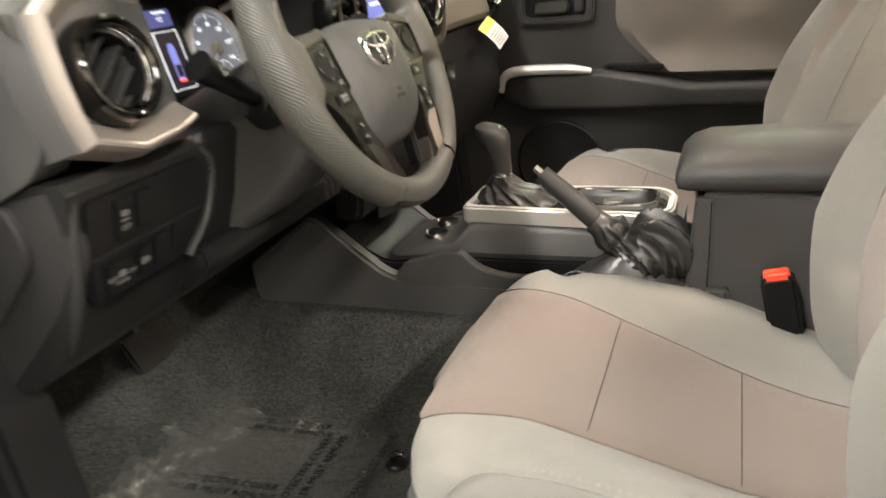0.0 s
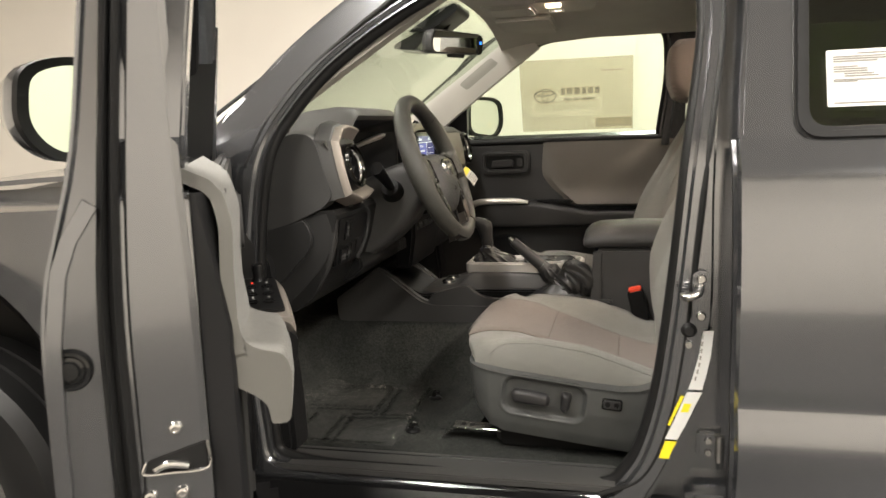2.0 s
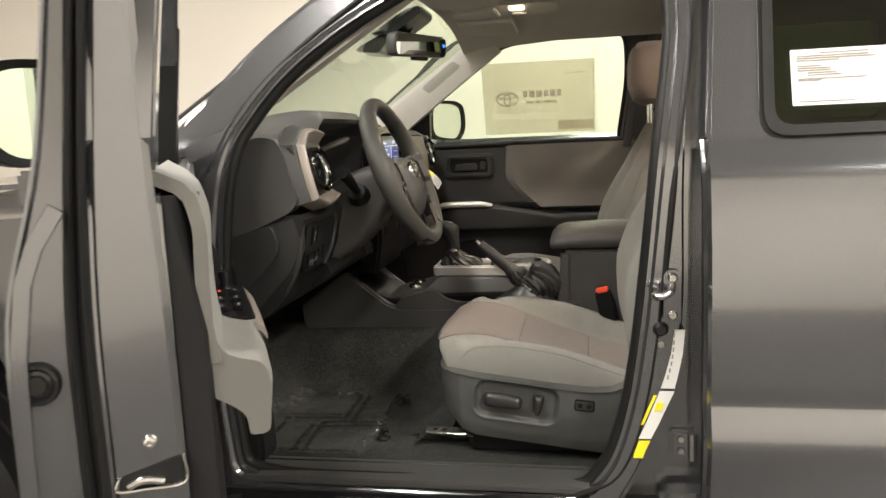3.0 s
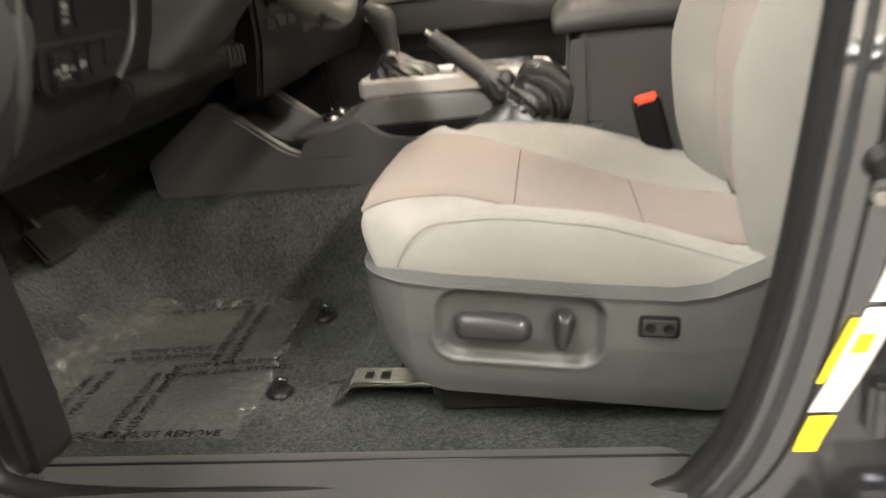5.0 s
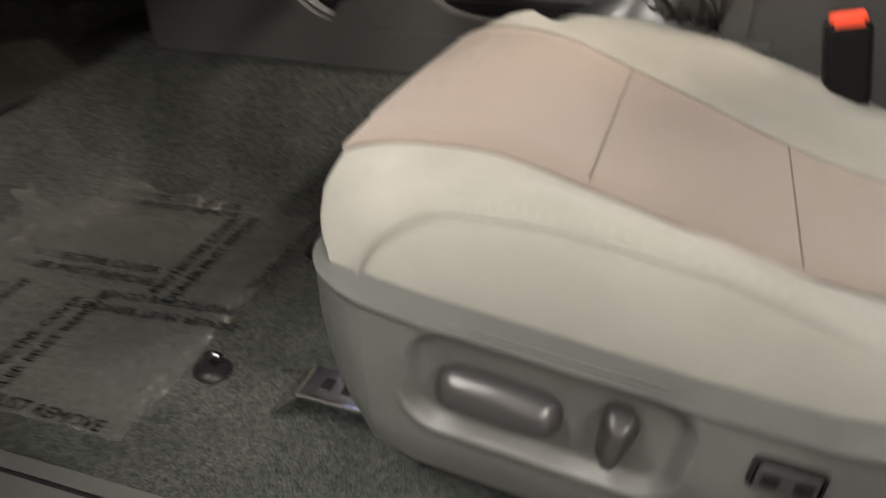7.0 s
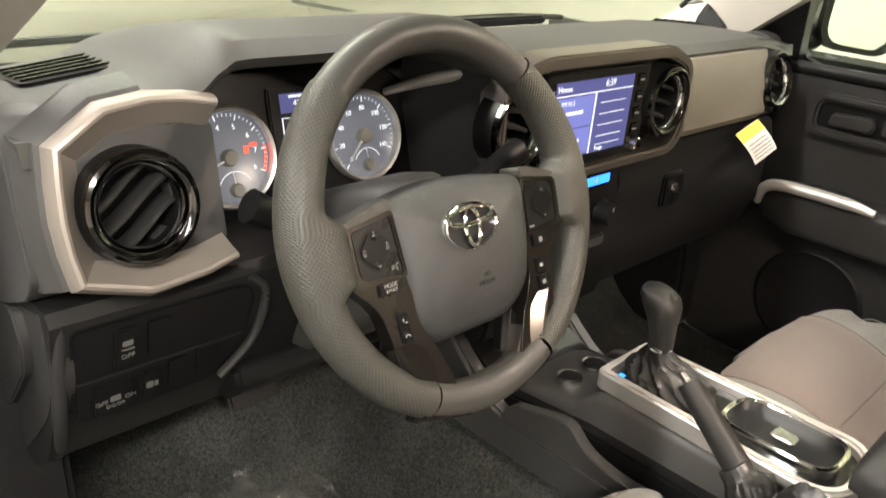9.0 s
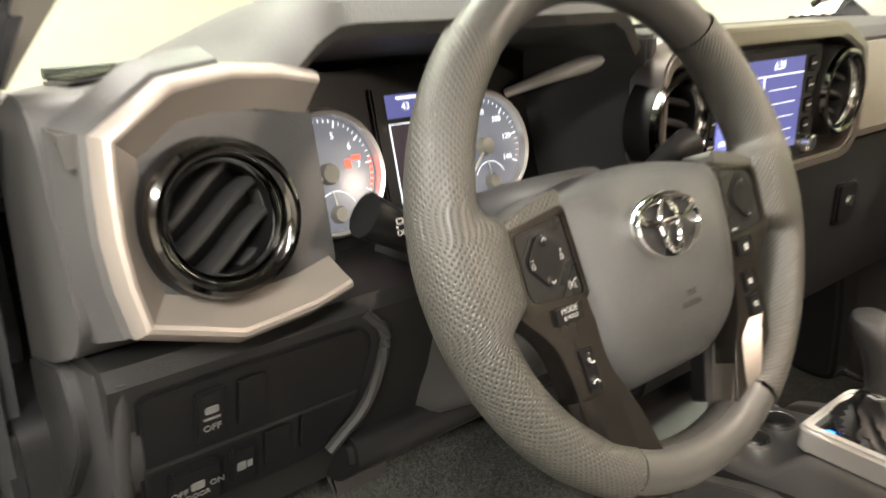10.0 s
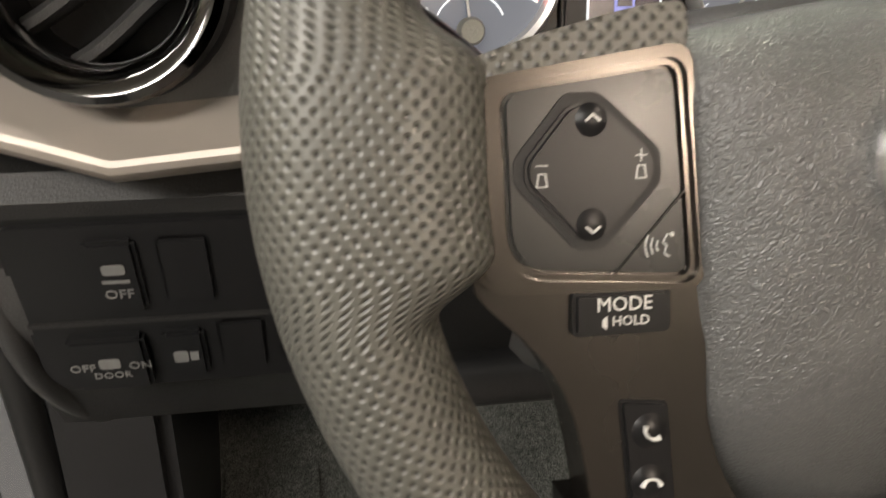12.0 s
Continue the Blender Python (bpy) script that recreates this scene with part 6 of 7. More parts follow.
for i in range(6):
    part("gate_mark", prism(rect(0.018 + 0.012 * i, 0.026 + 0.012 * i, -0.040 + 0.004 * (i % 2), -0.034 + 0.004 * (i % 2)), "z", 0.850, 0.8508, 0), STEEL, con)
cup = part("cupholder", ringframe(fillet(rect(0.145, 0.292, -0.038, 0.052), 0.035), fillet(rect(0.151, 0.286, -0.032, 0.046), 0.030), "z", 0.848, 0.866, 0.003), CHROME, con, "chrome-edged black cupholder")
part("cup_well", prism(fillet(rect(0.150, 0.287, -0.033, 0.047), 0.030), "z", 0.850, 0.8525, 0), RUBBER, cup)
part("cup_tab", rbox(0.205, 0.235, -0.004, 0.020, 0.8525, 0.860, 0.003), STEEL, cup)
# shifter
sh = thing("gear_shifter", "black leather gear knob above a folded leather boot", "gear shifter")
rings = []
random.seed(3)
prof = spline([(0.852, 0.064, 0.066), (0.862, 0.061, 0.064), (0.874, 0.049, 0.058), (0.882, 0.034, 0.048), (0.890, 0.027, 0.043), (0.900, 0.017, 0.040)], 4)
for k, p in enumerate(prof):
    ring = []
    for q in np.linspace(0, 2 * math.pi, 90, endpoint=False):
        w = noise.noise((2.2 * math.cos(q + 0.05 * k), 2.2 * math.sin(q + 0.05 * k), 0.10 * k + 4))
        fold = 1 + 0.24 * min(1, k / 4, (len(prof) - 1 - k) / 4) * ((1 - min(1, abs(w) * 2.4)) ** 2 - 0.35)
        ring.append((p.z + p.y * fold * math.cos(q), -0.002 + 0.70 * p.y * fold * math.sin(q), p.x + 0.004 * w * min(1, k / 4)))
    rings.append(ring)
part("boot", loft(rings), BOOT, sh, "folded black leather boot")
part("collar", revolve([(0.015, 0), (0.0165, 0.003), (0.0165, 0.007), (0.014, 0.010)], 24, pose(0.040, -0.002, 0.897)), CHROME, sh)
rings = []
for z, rx, ry, x in ((0.902, 0.016, 0.015, 0.040), (0.920, 0.0175, 0.016, 0.038), (0.940, 0.020, 0.019, 0.034), (0.955, 0.025, 0.023, 0.030), (0.967, 0.028, 0.025, 0.027), (0.976, 0.026, 0.023, 0.026), (0.982, 0.018, 0.016, 0.027), (0.984, 0.006, 0.005, 0.027)):
    rings.append([(x + rx * math.copysign(abs(math.cos(t)) ** 0.8, math.cos(t)), -0.002 + ry * math.copysign(abs(math.sin(t)) ** 0.8, math.sin(t)), z - 0.25 * rx * math.cos(t)) for t in np.linspace(0, 2 * math.pi, 32, endpoint=False)])
part("knob", loft(rings), LEATHER, sh, "black leather gear knob")
part("knob_cap", loft([[(0.0272 + 0.020 * k * math.cos(t), -0.002 + 0.017 * k * math.sin(t), 0.9815 + 0.003 * (1 - k) - 0.25 * 0.018 * k * math.cos(t)) for t in np.linspace(0, 2 * math.pi, 24, endpoint=False)] for k in (1.0, 0.8, 0.3)]), SHINY, sh)
# parking brake
pb = thing("parking_brake", "black leather parking brake lever with gathered boot", "parking brake")
part("lever_grip", tube([(0.228, -0.100, 0.845), (0.20, -0.098, 0.868), (0.16, -0.096, 0.902), (0.128, -0.094, 0.929)], [0.0165, 0.0165, 0.0155, 0.0135], 16), LEATHER, pb)
part("release_button", tube([(0.130, -0.094, 0.928), (0.118, -0.0935, 0.938)], [0.006, 0.0055], 12), STEEL, pb, "metal release button")
rings = []
spine = [((0.208, 0.862), 0.0185, 0.0), ((0.219, 0.853), 0.0200, 0.15), ((0.228, 0.846), 0.0275, 0.5), ((0.238, 0.840), 0.0285, 0.6), ((0.247, 0.834), 0.0235, 0.5), ((0.256, 0.830), 0.0290, 0.8), ((0.270, 0.828), 0.0390, 1.0), ((0.288, 0.826), 0.0445, 1.0), ((0.305, 0.818), 0.0440, 1.0), ((0.318, 0.805), 0.0380, 1.0), ((0.326, 0.790), 0.0270, 0.8), ((0.329, 0.780), 0.0120, 0.4)]
fine = spline([(c[0], c[1], r) for c, r, _ in spine], 5)
amps = np.interp(np.linspace(0, len(spine) - 1, len(fine)), range(len(spine)), [a for _, _, a in spine])
for k, (p, amp) in enumerate(zip(fine, amps)):
    nx, pv = fine[min(k + 1, len(fine) - 1)], fine[max(k - 1, 0)]
    d = Vector((nx.x - pv.x, 0, nx.y - pv.y)).normalized()
    up = Vector((-d.z, 0, d.x))
    ring = []
    for q in np.linspace(0, 2 * math.pi, 120, endpoint=False):
        tw = q + 0.030 * k
        fold = 0.0
        for a, b, g in ((2.0, 0.0, 0.30), (3.0, 1.3, 0.20)):
            w = noise.noise((a * math.cos(tw), a * math.sin(tw), 0.055 * k + b))
            fold += g * ((1 - min(1, abs(w) * 2.2)) ** 2.2 - 0.35)
        ring.append(Vector((p.x, -0.106, p.y)) + p.z * float(1 + amp * fold) * (float(math.cos(q)) * up + 0.95 * math.sin(q) * Vector((0, 1, 0))))
    rings.append(ring)
part("boot", loft(rings), BOOT, pb, "gathered black leather boot", 60)
skirt = []
for z, k in ((0.770, 1.15), (0.784, 1.0), (0.800, 0.72), (0.812, 0.45)):
    skirt.append([(0.262 + 0.075 * k * (1 + 0.10 * math.sin(7 * q)) * math.cos(q), -0.112 + 0.030 * k * (1 + 0.12 * math.sin(5 * q)) * math.sin(q), z) for q in np.linspace(0, 2 * math.pi, 64, endpoint=False)])
part("boot_skirt", loft(skirt), BOOT, pb)
# armrest box
box = thing("armrest_bin", "charcoal plastic storage bin with padded armrest lid", "armrest")
part("bin_body", prism(fillet([(0.335, 0.60), (0.352, 0.84), (0.362, 0.912), (0.66, 0.912), (0.66, 0.60)], [0.01, 0.02, 0.01, 0.01, 0.01]), "y", -0.118, 0.118, 0.008, 3), CONSOLE, box, "charcoal plastic bin")
part("front_pillar", prism(fillet([(0.330, 0.62), (0.345, 0.84), (0.350, 0.905), (0.375, 0.905), (0.372, 0.62)], 0.006), "y", -0.126, 0.126, 0.010, 3), CONSOLE, box)
rings = []
for x, z0, z1, w in ((0.322, 0.925, 0.940, 0.112), (0.326, 0.916, 0.955, 0.122), (0.340, 0.914, 0.970, 0.126), (0.365, 0.914, 0.979, 0.127), (0.45, 0.914, 0.984, 0.127), (0.60, 0.914, 0.984, 0.127), (0.66, 0.914, 0.985, 0.124)):
    h = z1 - z0
    rings.append([(x, y, z) for y, z in fillet([(-w, z0), (w - 0.04, z0), (w - 0.04, z0 + 0.35 * h), (w * 0.80 - 0.04, z0 + 0.65 * h), (w * 0.2, z1 - 0.006), (-w * 0.45, z1 - 0.002), (-w * 0.80, z0 + 0.80 * h), (-w, z0 + 0.45 * h)], 0.018, 4)])
part("armrest_lid", loft(rings), LEATHER, box, "padded black armrest lid")

# ---- seats ----
CUSH = [(0.112, 0.736), (0.084, 0.739), (0.066, 0.750), (0.067, 0.766), (0.088, 0.782), (0.120, 0.791), (0.16, 0.792), (0.205, 0.786), (0.265, 0.766), (0.34, 0.740), (0.42, 0.712), (0.50, 0.694), (0.60, 0.680)]
ACROSS = [0.0, 0.05, 0.10, 0.125, 0.134, 0.143, 0.165, 0.190, 0.215, 0.232, 0.245, 0.252, 0.2565, 0.2600, 0.2620, 0.2615, 0.2590]
PIPE_X, PIPE_Z = (0.06, 0.10, 0.139, 0.158, 0.194, 0.259, 0.357, 0.413, 0.50, 0.56), (0.735, 0.742, 0.752, 0.774, 0.787, 0.788, 0.772, 0.754, 0.722, 0.700)
SHIELD_PLAN = ((0.10, 0.150), (0.15, 0.122), (0.20, 0.108), (0.235, 0.104), (0.255, 0.108), (0.270, 0.118), (0.281, 0.135))


def shield_ridge(x):
    return float(np.interp(x, (0.10, 0.118, 0.19, 0.348, 0.43, 0.465, 0.505, 0.56), (0.750, 0.744, 0.730, 0.709, 0.701, 0.704, 0.718, 0.745)))


def shield_front(a):
    return float(np.interp(abs(a), [k for k, _ in SHIELD_PLAN], [x for _, x in SHIELD_PLAN]))


def cushion_grid(yc, outer):
    """Rows of points over the cushion, from nose to rear; outer is the sign of the side towards the door."""
    pr = spline([(x, 0, z) for x, z in CUSH], 4)
    top = max(range(len(pr)), key=lambda i: pr[i].z)
    full = [-a for a in ACROSS[:0:-1]] + ACROSS
    rows = []
    for i, p in enumerate(pr):
        nose = max(0.0, 1 - i / top)
        w = 1 - 0.05 * nose ** 1.5
        row = []
        for a in full:
            q, m = abs(a) / 0.262, abs(a)
            x = p.x + 0.066 * min(1, nose * 1.15) ** 0.8 * q ** 3.0
            ease = min(1.0, max(0.0, (i - top) / (0.07 * len(pr))))
            ease = ease * ease * (3 - 2 * ease)
            crest = (float(np.interp(x, PIPE_X, PIPE_Z)) + 0.004) * ease + (p.z - 0.010 * nose) * (1 - ease)
            if m <= 0.134:
                z = p.z - 0.003 * max(0, m - 0.125) / 0.009
            else:
                k = min(1.0, (m - 0.134) / 0.085)
                z = p.z - 0.003 + (crest - p.z + 0.003) * (k * k * (3 - 2 * k))
            drop = max(0.0, (m - 0.215) / 0.030)
            z -= 0.006 * min(1, drop) ** 2
            if m > 0.245:
                low = shield_ridge(max(x, 0.105)) - 0.018
                side = (ACROSS.index(m) - ACROSS.index(0.245)) / 6
                z = z + (min(z, low) - z) * side ** 1.25
            if m > 0.05:
                if i <= top:
                    z = max(z, 0.735)
                tuck = min(1.0, max(0.0, (0.778 - z) / 0.03)) * min(1.0, (m - 0.05) / 0.08)
                x += tuck * max(0.0, shield_front(m * w) + 0.010 - x)
            seam = float(np.interp(x, (0.06, 0.11, 0.16, 0.20, 0.27, 0.34, 0.42, 0.52), (0.172, 0.166, 0.158, 0.149, 0.140, 0.132, 0.122, 0.104)))
            across = m * seam / 0.134 if m <= 0.134 else seam + (m - 0.134) * (0.232 - seam) / 0.098 if m < 0.232 else m
            row.append((x, yc + math.copysign(across, a) * w, z))
        rows.append(row)
    return rows, full


def picked(rows, cols, thick=0.02, seen=(-0.3, 0, 1)):
    return sheet([[r[c] for c in cols] for r in rows], thick, seen=seen)


BACK = [(0.590, 0.650), (0.568, 0.690), (0.554, 0.74), (0.545, 0.82), (0.546, 0.90), (0.562, 0.98), (0.594, 1.07), (0.630, 1.15), (0.664, 1.22), (0.688, 1.265), (0.712, 1.285), (0.745, 1.275), (0.765, 1.24)]
BCROSS = [(0.0, 0.0), (0.06, 0.0), (0.11, -0.002), (0.128, 0.002), (0.136, 0.004), (0.145, 0.0), (0.17, -0.018), (0.20, -0.030), (0.225, -0.018), (0.245, 0.012), (0.250, 0.05), (0.245, 0.10)]


def make_seat(yc, outer, driver):
    s = thing("driver_seat" if driver else "passenger_seat", "grey cloth bucket seat with taupe centre panels" + (" and power controls" if driver else ""), "car seat", "front seats")
    rows, al = cushion_grid(yc, outer)
    mid = [i for i, a in enumerate(al) if abs(a) <= 0.1341]
    lo, hi = list(range(0, mid[0] + 1)), list(range(mid[-1], len(al)))
    part("cushion_centre", picked(rows, mid, 0.004), INSERT, s, "taupe woven cloth seat centre")
    for cols in (lo, hi):
        part("cushion_bolster", picked(rows, cols, 0.004), CLOTH, s, "pale grey cloth seat bolster")
    for c in (mid[0], mid[-1]):
        part("seam", tube([Vector(r[c]) + Vector((0, 0, 0.0005)) for r in rows[8::4]], 0.0010, 6, sub=2), SEAM, s)
    for r in (min(rows[12:], key=lambda q: abs(q[len(q) // 2][0] - 0.272)), min(rows[12:], key=lambda q: abs(q[len(q) // 2][0] - 0.422))):
        part("cross_seam", tube([Vector(r[c]) + Vector((0, 0, 0.0006)) for c in mid[1:-1]], 0.0009, 6, sub=2), SEAM, s)
    # piping of the side panel
    for sg in (-1, 1):
        c = al.index(sg * 0.245)
        pts = [Vector(r[c]) + Vector((0, sg * 0.0006, 0.0004)) for r in rows if r[c][0] > 0.190 and r[c][0] < 0.555 and r[len(r) // 2][0] > 0.10][::2]
        front = [Vector((x, yc + sg * a, z)) for x, a, z in ((0.176, 0.2515, 0.7825), (0.157, 0.2580, 0.769), (0.145, 0.2632, 0.751), (0.140, 0.2650, 0.733))]
        part("piping", tube(front[::-1] + pts, 0.0012, 6, sub=3), CLOTH, s, "pale stitched seam")
        n = []
        run = spline([v + Vector((0, -sg * 0.0075, 0.0030)) for v in pts], 8)
        for q, q2 in zip(run[::2], run[1::2]):
            n.append(tube([q, q.lerp(q2, 0.75)], 0.00045, 5, sub=1))
        tagged(part("stitching", join(*n), THREAD, s), kind="stuff")
    # backrest
    pr = spline([(x, 0, z) for x, z in BACK], 3)
    full = [(-a, d) for a, d in BCROSS[:0:-1]] + BCROSS
    rows = []
    for i, p in enumerate(pr):
        t = i / (len(pr) - 1)
        w = 1 - 0.30 * max(0, (t - 0.45) / 0.55) ** 1.6
        swell = float(np.interp(p.z, (0.65, 0.76, 0.90, 1.0, 1.10, 1.2), (1.3, 1.6, 1.65, 1.2, 0.5, 0.3)))
        rows.append([(p.x + (d * swell if d < 0 else d) * (1 - 0.6 * max(0, t - 0.6)) + 0.03 * max(0, t - 0.7) * (abs(a) / 0.25) ** 2, yc + a * w, p.z - 0.25 * d - 0.10 * max(0, t - 0.6) * (abs(a) / 0.25) ** 2) for a, d in full])
    al = [a for a, _ in full]
    mid = [i for i, a in enumerate(al) if abs(a) <= 0.1361]
    lo, hi = list(range(0, mid[0] + 1)), list(range(mid[-1], len(al)))
    part("backrest_centre", picked(rows, mid, seen=(-1, 0, 0.2)), INSERT, s, "taupe woven cloth backrest centre")
    for cols in (lo, hi):
        part("backrest_bolster", picked(rows, cols, seen=(-1, 0, 0.2)), CLOTH, s, "pale grey cloth backrest bolster")
    for c in (mid[0], mid[-1]):
        part("seam", tube([Vector(r[c]) + Vector((-0.0006, 0, 0)) for r in rows[2:30:3]], 0.0016, 6, sub=2), SEAM, s)
    for c in (2, len(al) - 3):
        sd = 1 if al[c] > 0 else -1
        run = [Vector(r[c]) + Vector((-0.0008, sd * 0.0006, 0)) for r in rows[3:31:2]]
        part("piping", tube(run, 0.0015, 6, sub=2), CLOTH, s, "pale stitched seam")
        fine = spline([v + Vector((-0.002, -sd * 0.008, 0)) for v in run], 8)
        tagged(part("stitching", join(*[tube([q, q.lerp(q2, 0.75)], 0.0005, 5, sub=1) for q, q2 in zip(fine[::2], fine[1::2])]), THREAD, s), kind="stuff")
    part("backrest_shell", prism(fillet([(0.56, 0.66), (0.62, 0.66), (0.76, 1.24), (0.74, 1.285), (0.69, 1.27)], 0.03), "y", yc - 0.19, yc + 0.19, 0.03, 3), PLASTIC, s)
    # headrest
    rings = []
    for z, d0, d1, w in ((1.300, 0.640, 0.690, 0.07), (1.315, 0.615, 0.715, 0.105), (1.36, 0.600, 0.725, 0.128), (1.42, 0.598, 0.725, 0.130), (1.465, 0.605, 0.720, 0.118), (1.487, 0.625, 0.705, 0.09)):
        rings.append([(x, yc + y, z) for x, y in fillet([(d0, -w), (d1, -w), (d1, w), (d0, w)], 0.04, 5)])
    part("headrest", loft(rings), INSERT, s, "taupe cloth headrest")
    for yy in (-0.055, 0.055):
        part("headrest_post", tube([(0.665, yc + yy, 1.24), (0.665, yc + yy, 1.315)], 0.006, 10), CHROME, s)
    # frame below the cushion
    # Added black box: it fills the gap below the shield with shade.
    part("under_seat_shade", rbox(0.168, 0.56, yc - 0.236, yc + 0.236, 0.549, 0.605, 0.004), RUBBER, s, "black filler for the shade under the seat")
    part("seat_pan", rbox(0.15, 0.56, yc - 0.225, yc + 0.225, 0.60, 0.66, 0.02), RUBBER, s)
    for yy in (-0.20, 0.20):
        part("seat_rail", rbox(0.155, 0.62, yc + yy - 0.016, yc + yy + 0.016, 0.552, 0.590, 0.004), RAIL, s, "seat rail coloured black for the shade under the seat")
        foot = part("rail_foot", prism([(0.026, 0.548), (0.030, 0.548), (0.058, 0.574), (0.165, 0.570), (0.165, 0.5745), (0.056, 0.5785)], "y", yc + yy - 0.018, yc + yy + 0.022, 0.0012), STEEL, s, "bright bent metal bracket")
        for k in (0.070, 0.090):
            part("bracket_slot", rbox(k, k + 0.012, yc + yy - 0.006, yc + yy + 0.010, 0.5725, 0.5785, 0.001), RUBBER, foot)
        part("bracket_lip", tube([(0.058, yc + yy - 0.017, 0.579), (0.105, yc + yy - 0.017, 0.577), (0.160, yc + yy - 0.017, 0.575)], 0.0016, 6, sub=2), CHROME, foot)
    return s


def side_shield(yc, sg, seat, driver):
    """Plastic valance that wraps the door side of the seat, dished round the switches."""
    y0 = yc + sg * 0.285
    cx, cz, hx, hz, rr, ang = 0.2685, 0.676, 0.085, 0.0385, 0.024, radians(7)
    bend = spline([(x, yc + sg * a, 0) for a, x in SHIELD_PLAN], 4)
    plan = [(p.x, p.y) for p in bend[:-1]] + [(x, y0 + sg * 0.0) for x in np.arange(0.150, 0.562, 0.0028)]
    rows = []
    for x, y in plan:
        rid = shield_ridge(x)
        top = rid + 0.005
        bot = float(np.interp(x, (0.10, 0.125, 0.15, 0.18, 0.46, 0.53), (0.69, 0.645, 0.612, 0.598, 0.563, 0.565)))
        if y * sg < (yc + sg * 0.24) * sg:
            bot = max(bot, float(np.interp(abs(y - yc), (0.10, 0.20, 0.24), (0.70, 0.68, 0.66))))
        row = []
        for u in np.linspace(0, 1, 74):
            if u < 0.08:
                k = u / 0.08
                z, dy = top + (rid - top) * k, -0.030 * (1 - k) ** 1.2
            else:
                k = (u - 0.08) / 0.92
                z, dy = rid + (bot - rid) * k, 0.002 * math.exp(-(k / 0.03) ** 2) - 0.004 * k - 0.012 * max(0, k - 0.45) - 0.020 * max(0, k - 0.8) ** 1.5 * 2
            if driver and u >= 0.08:
                px, pz = (x - cx) * math.cos(ang) - (z - cz) * math.sin(ang), (x - cx) * math.sin(ang) + (z - cz) * math.cos(ang)
                qx, qz = abs(px) - hx + rr, abs(pz) - hz + rr
                d = math.hypot(max(qx, 0), max(qz, 0)) + min(max(qx, qz), 0) - rr
                dy -= 0.011 / (1 + math.exp(min(50, max(-50, d / 0.0014))))
                dy += 0.0014 * min(1, k / 0.04) * math.exp(-((d - 0.006) / 0.003) ** 2)
            row.append((x, y + sg * dy, z))
        rows.append(row)
    sh = part("side_shield", sheet(rows, 0.006, seen=(0, sg, 0)), SHIELD, seat, "charcoal plastic seat side shield")
    if not driver:
        return
    R = lambda x, z: Matrix.Translation((x, y0 - sg * 0.011, z)) @ basis((0, 0, 0), (1, 0, 0), (0, 0, 1), (0, sg, 0)) @ Matrix.Rotation(-ang, 4, "Z")

    def button(loop, m, high=0.019):
        """A soft-edged push bar: a waisted foot, full sides and a crowned top."""
        cxx, cyy = sum(p[0] for p in loop) / len(loop), sum(p[1] for p in loop) / len(loop)
        rings = []
        hw, hh = max(abs(p[0] - cxx) for p in loop), max(abs(p[1] - cyy) for p in loop)
        for inset, h in ((0.0025, -0.003), (0.0012, 0.002), (0.0, 0.005), (0.0, 0.0085), (0.0012, 0.0120), (0.0036, 0.0155), (0.0068, 0.0182), (0.0092, 0.0190)):
            rings.append([m @ Vector((cxx + (p[0] - cxx) * (1 - inset / hw), cyy + (p[1] - cyy) * (1 - inset / hh), h * high / 0.019)) for p in loop])
        return loft(rings)

    part("slide_switch", button(fillet([(-0.041, -0.008), (-0.036, -0.0155), (0.0, -0.0168), (0.036, -0.0155), (0.0415, -0.007), (0.0405, 0.006), (0.034, 0.0135), (0.0, 0.0158), (-0.034, 0.0145), (-0.041, 0.008)], 0.007), R(0.241, 0.679)), KNOB, sh, "satin dark seat slide switch")
    part("recline_switch", button(fillet([(-0.0115, 0.014), (-0.009, 0.0225), (0.009, 0.0225), (0.0125, 0.014), (0.0085, -0.014), (0.004, -0.0225), (-0.004, -0.0225), (-0.0095, -0.014)], 0.006), R(0.314, 0.671), 0.021), KNOB, sh, "satin dark seat recline switch")
    M = Matrix.Translation((0.410, y0, 0.673)) @ basis((0, 0, 0), (1, 0, 0), (0, 0, 1), (0, sg, 0)) @ Matrix.Rotation(-ang * 0.7, 4, "Z")
    k = part("lumbar_switch", prism(fillet(rect(-0.0205, 0.0205, -0.012, 0.012), 0.005), "z", -0.004, 0.003, 0.0015, 2, M), SHINY, sh, "black lumbar switch")
    part("switch_face", prism(fillet(rect(-0.0180, 0.0180, -0.0097, 0.0097), 0.004), "z", 0.002, 0.0055, 0.0018, 3, M), KNOB, k)
    for a in (-0.009, 0.009):
        part("thumb_dish", revolve([(0, 0.0058), (0.003, 0.0060), (0.0052, 0.0066), (0.0058, 0.0054)], 18, M @ pose(a, 0, 0)), SATIN, k)


ds = make_seat(-0.37, -1, True)
side_shield(-0.37, -1, ds, True)
ps = make_seat(0.37, 1, False)
side_shield(0.37, -1, ps, False)
ps.location.x -= 0.04
# belt buckle
bk = thing("belt_buckle", "black seat belt buckle with red release button", "belt buckle")
BM = Matrix.Translation((0.468, -0.150, 0.765)) @ Matrix.Rotation(radians(-12), 4, "Y")
part("buckle_body", prism(fillet(rect(-0.022, 0.022, -0.045, 0.045), 0.010), "y", -0.014, 0.014, 0.005, 3, BM), SATIN, bk)
part("release_button", prism(fillet(rect(-0.017, 0.017, 0.036, 0.052), 0.005), "y", -0.0105, 0.0105, 0.004, 3, BM), RED, bk, "red release button")
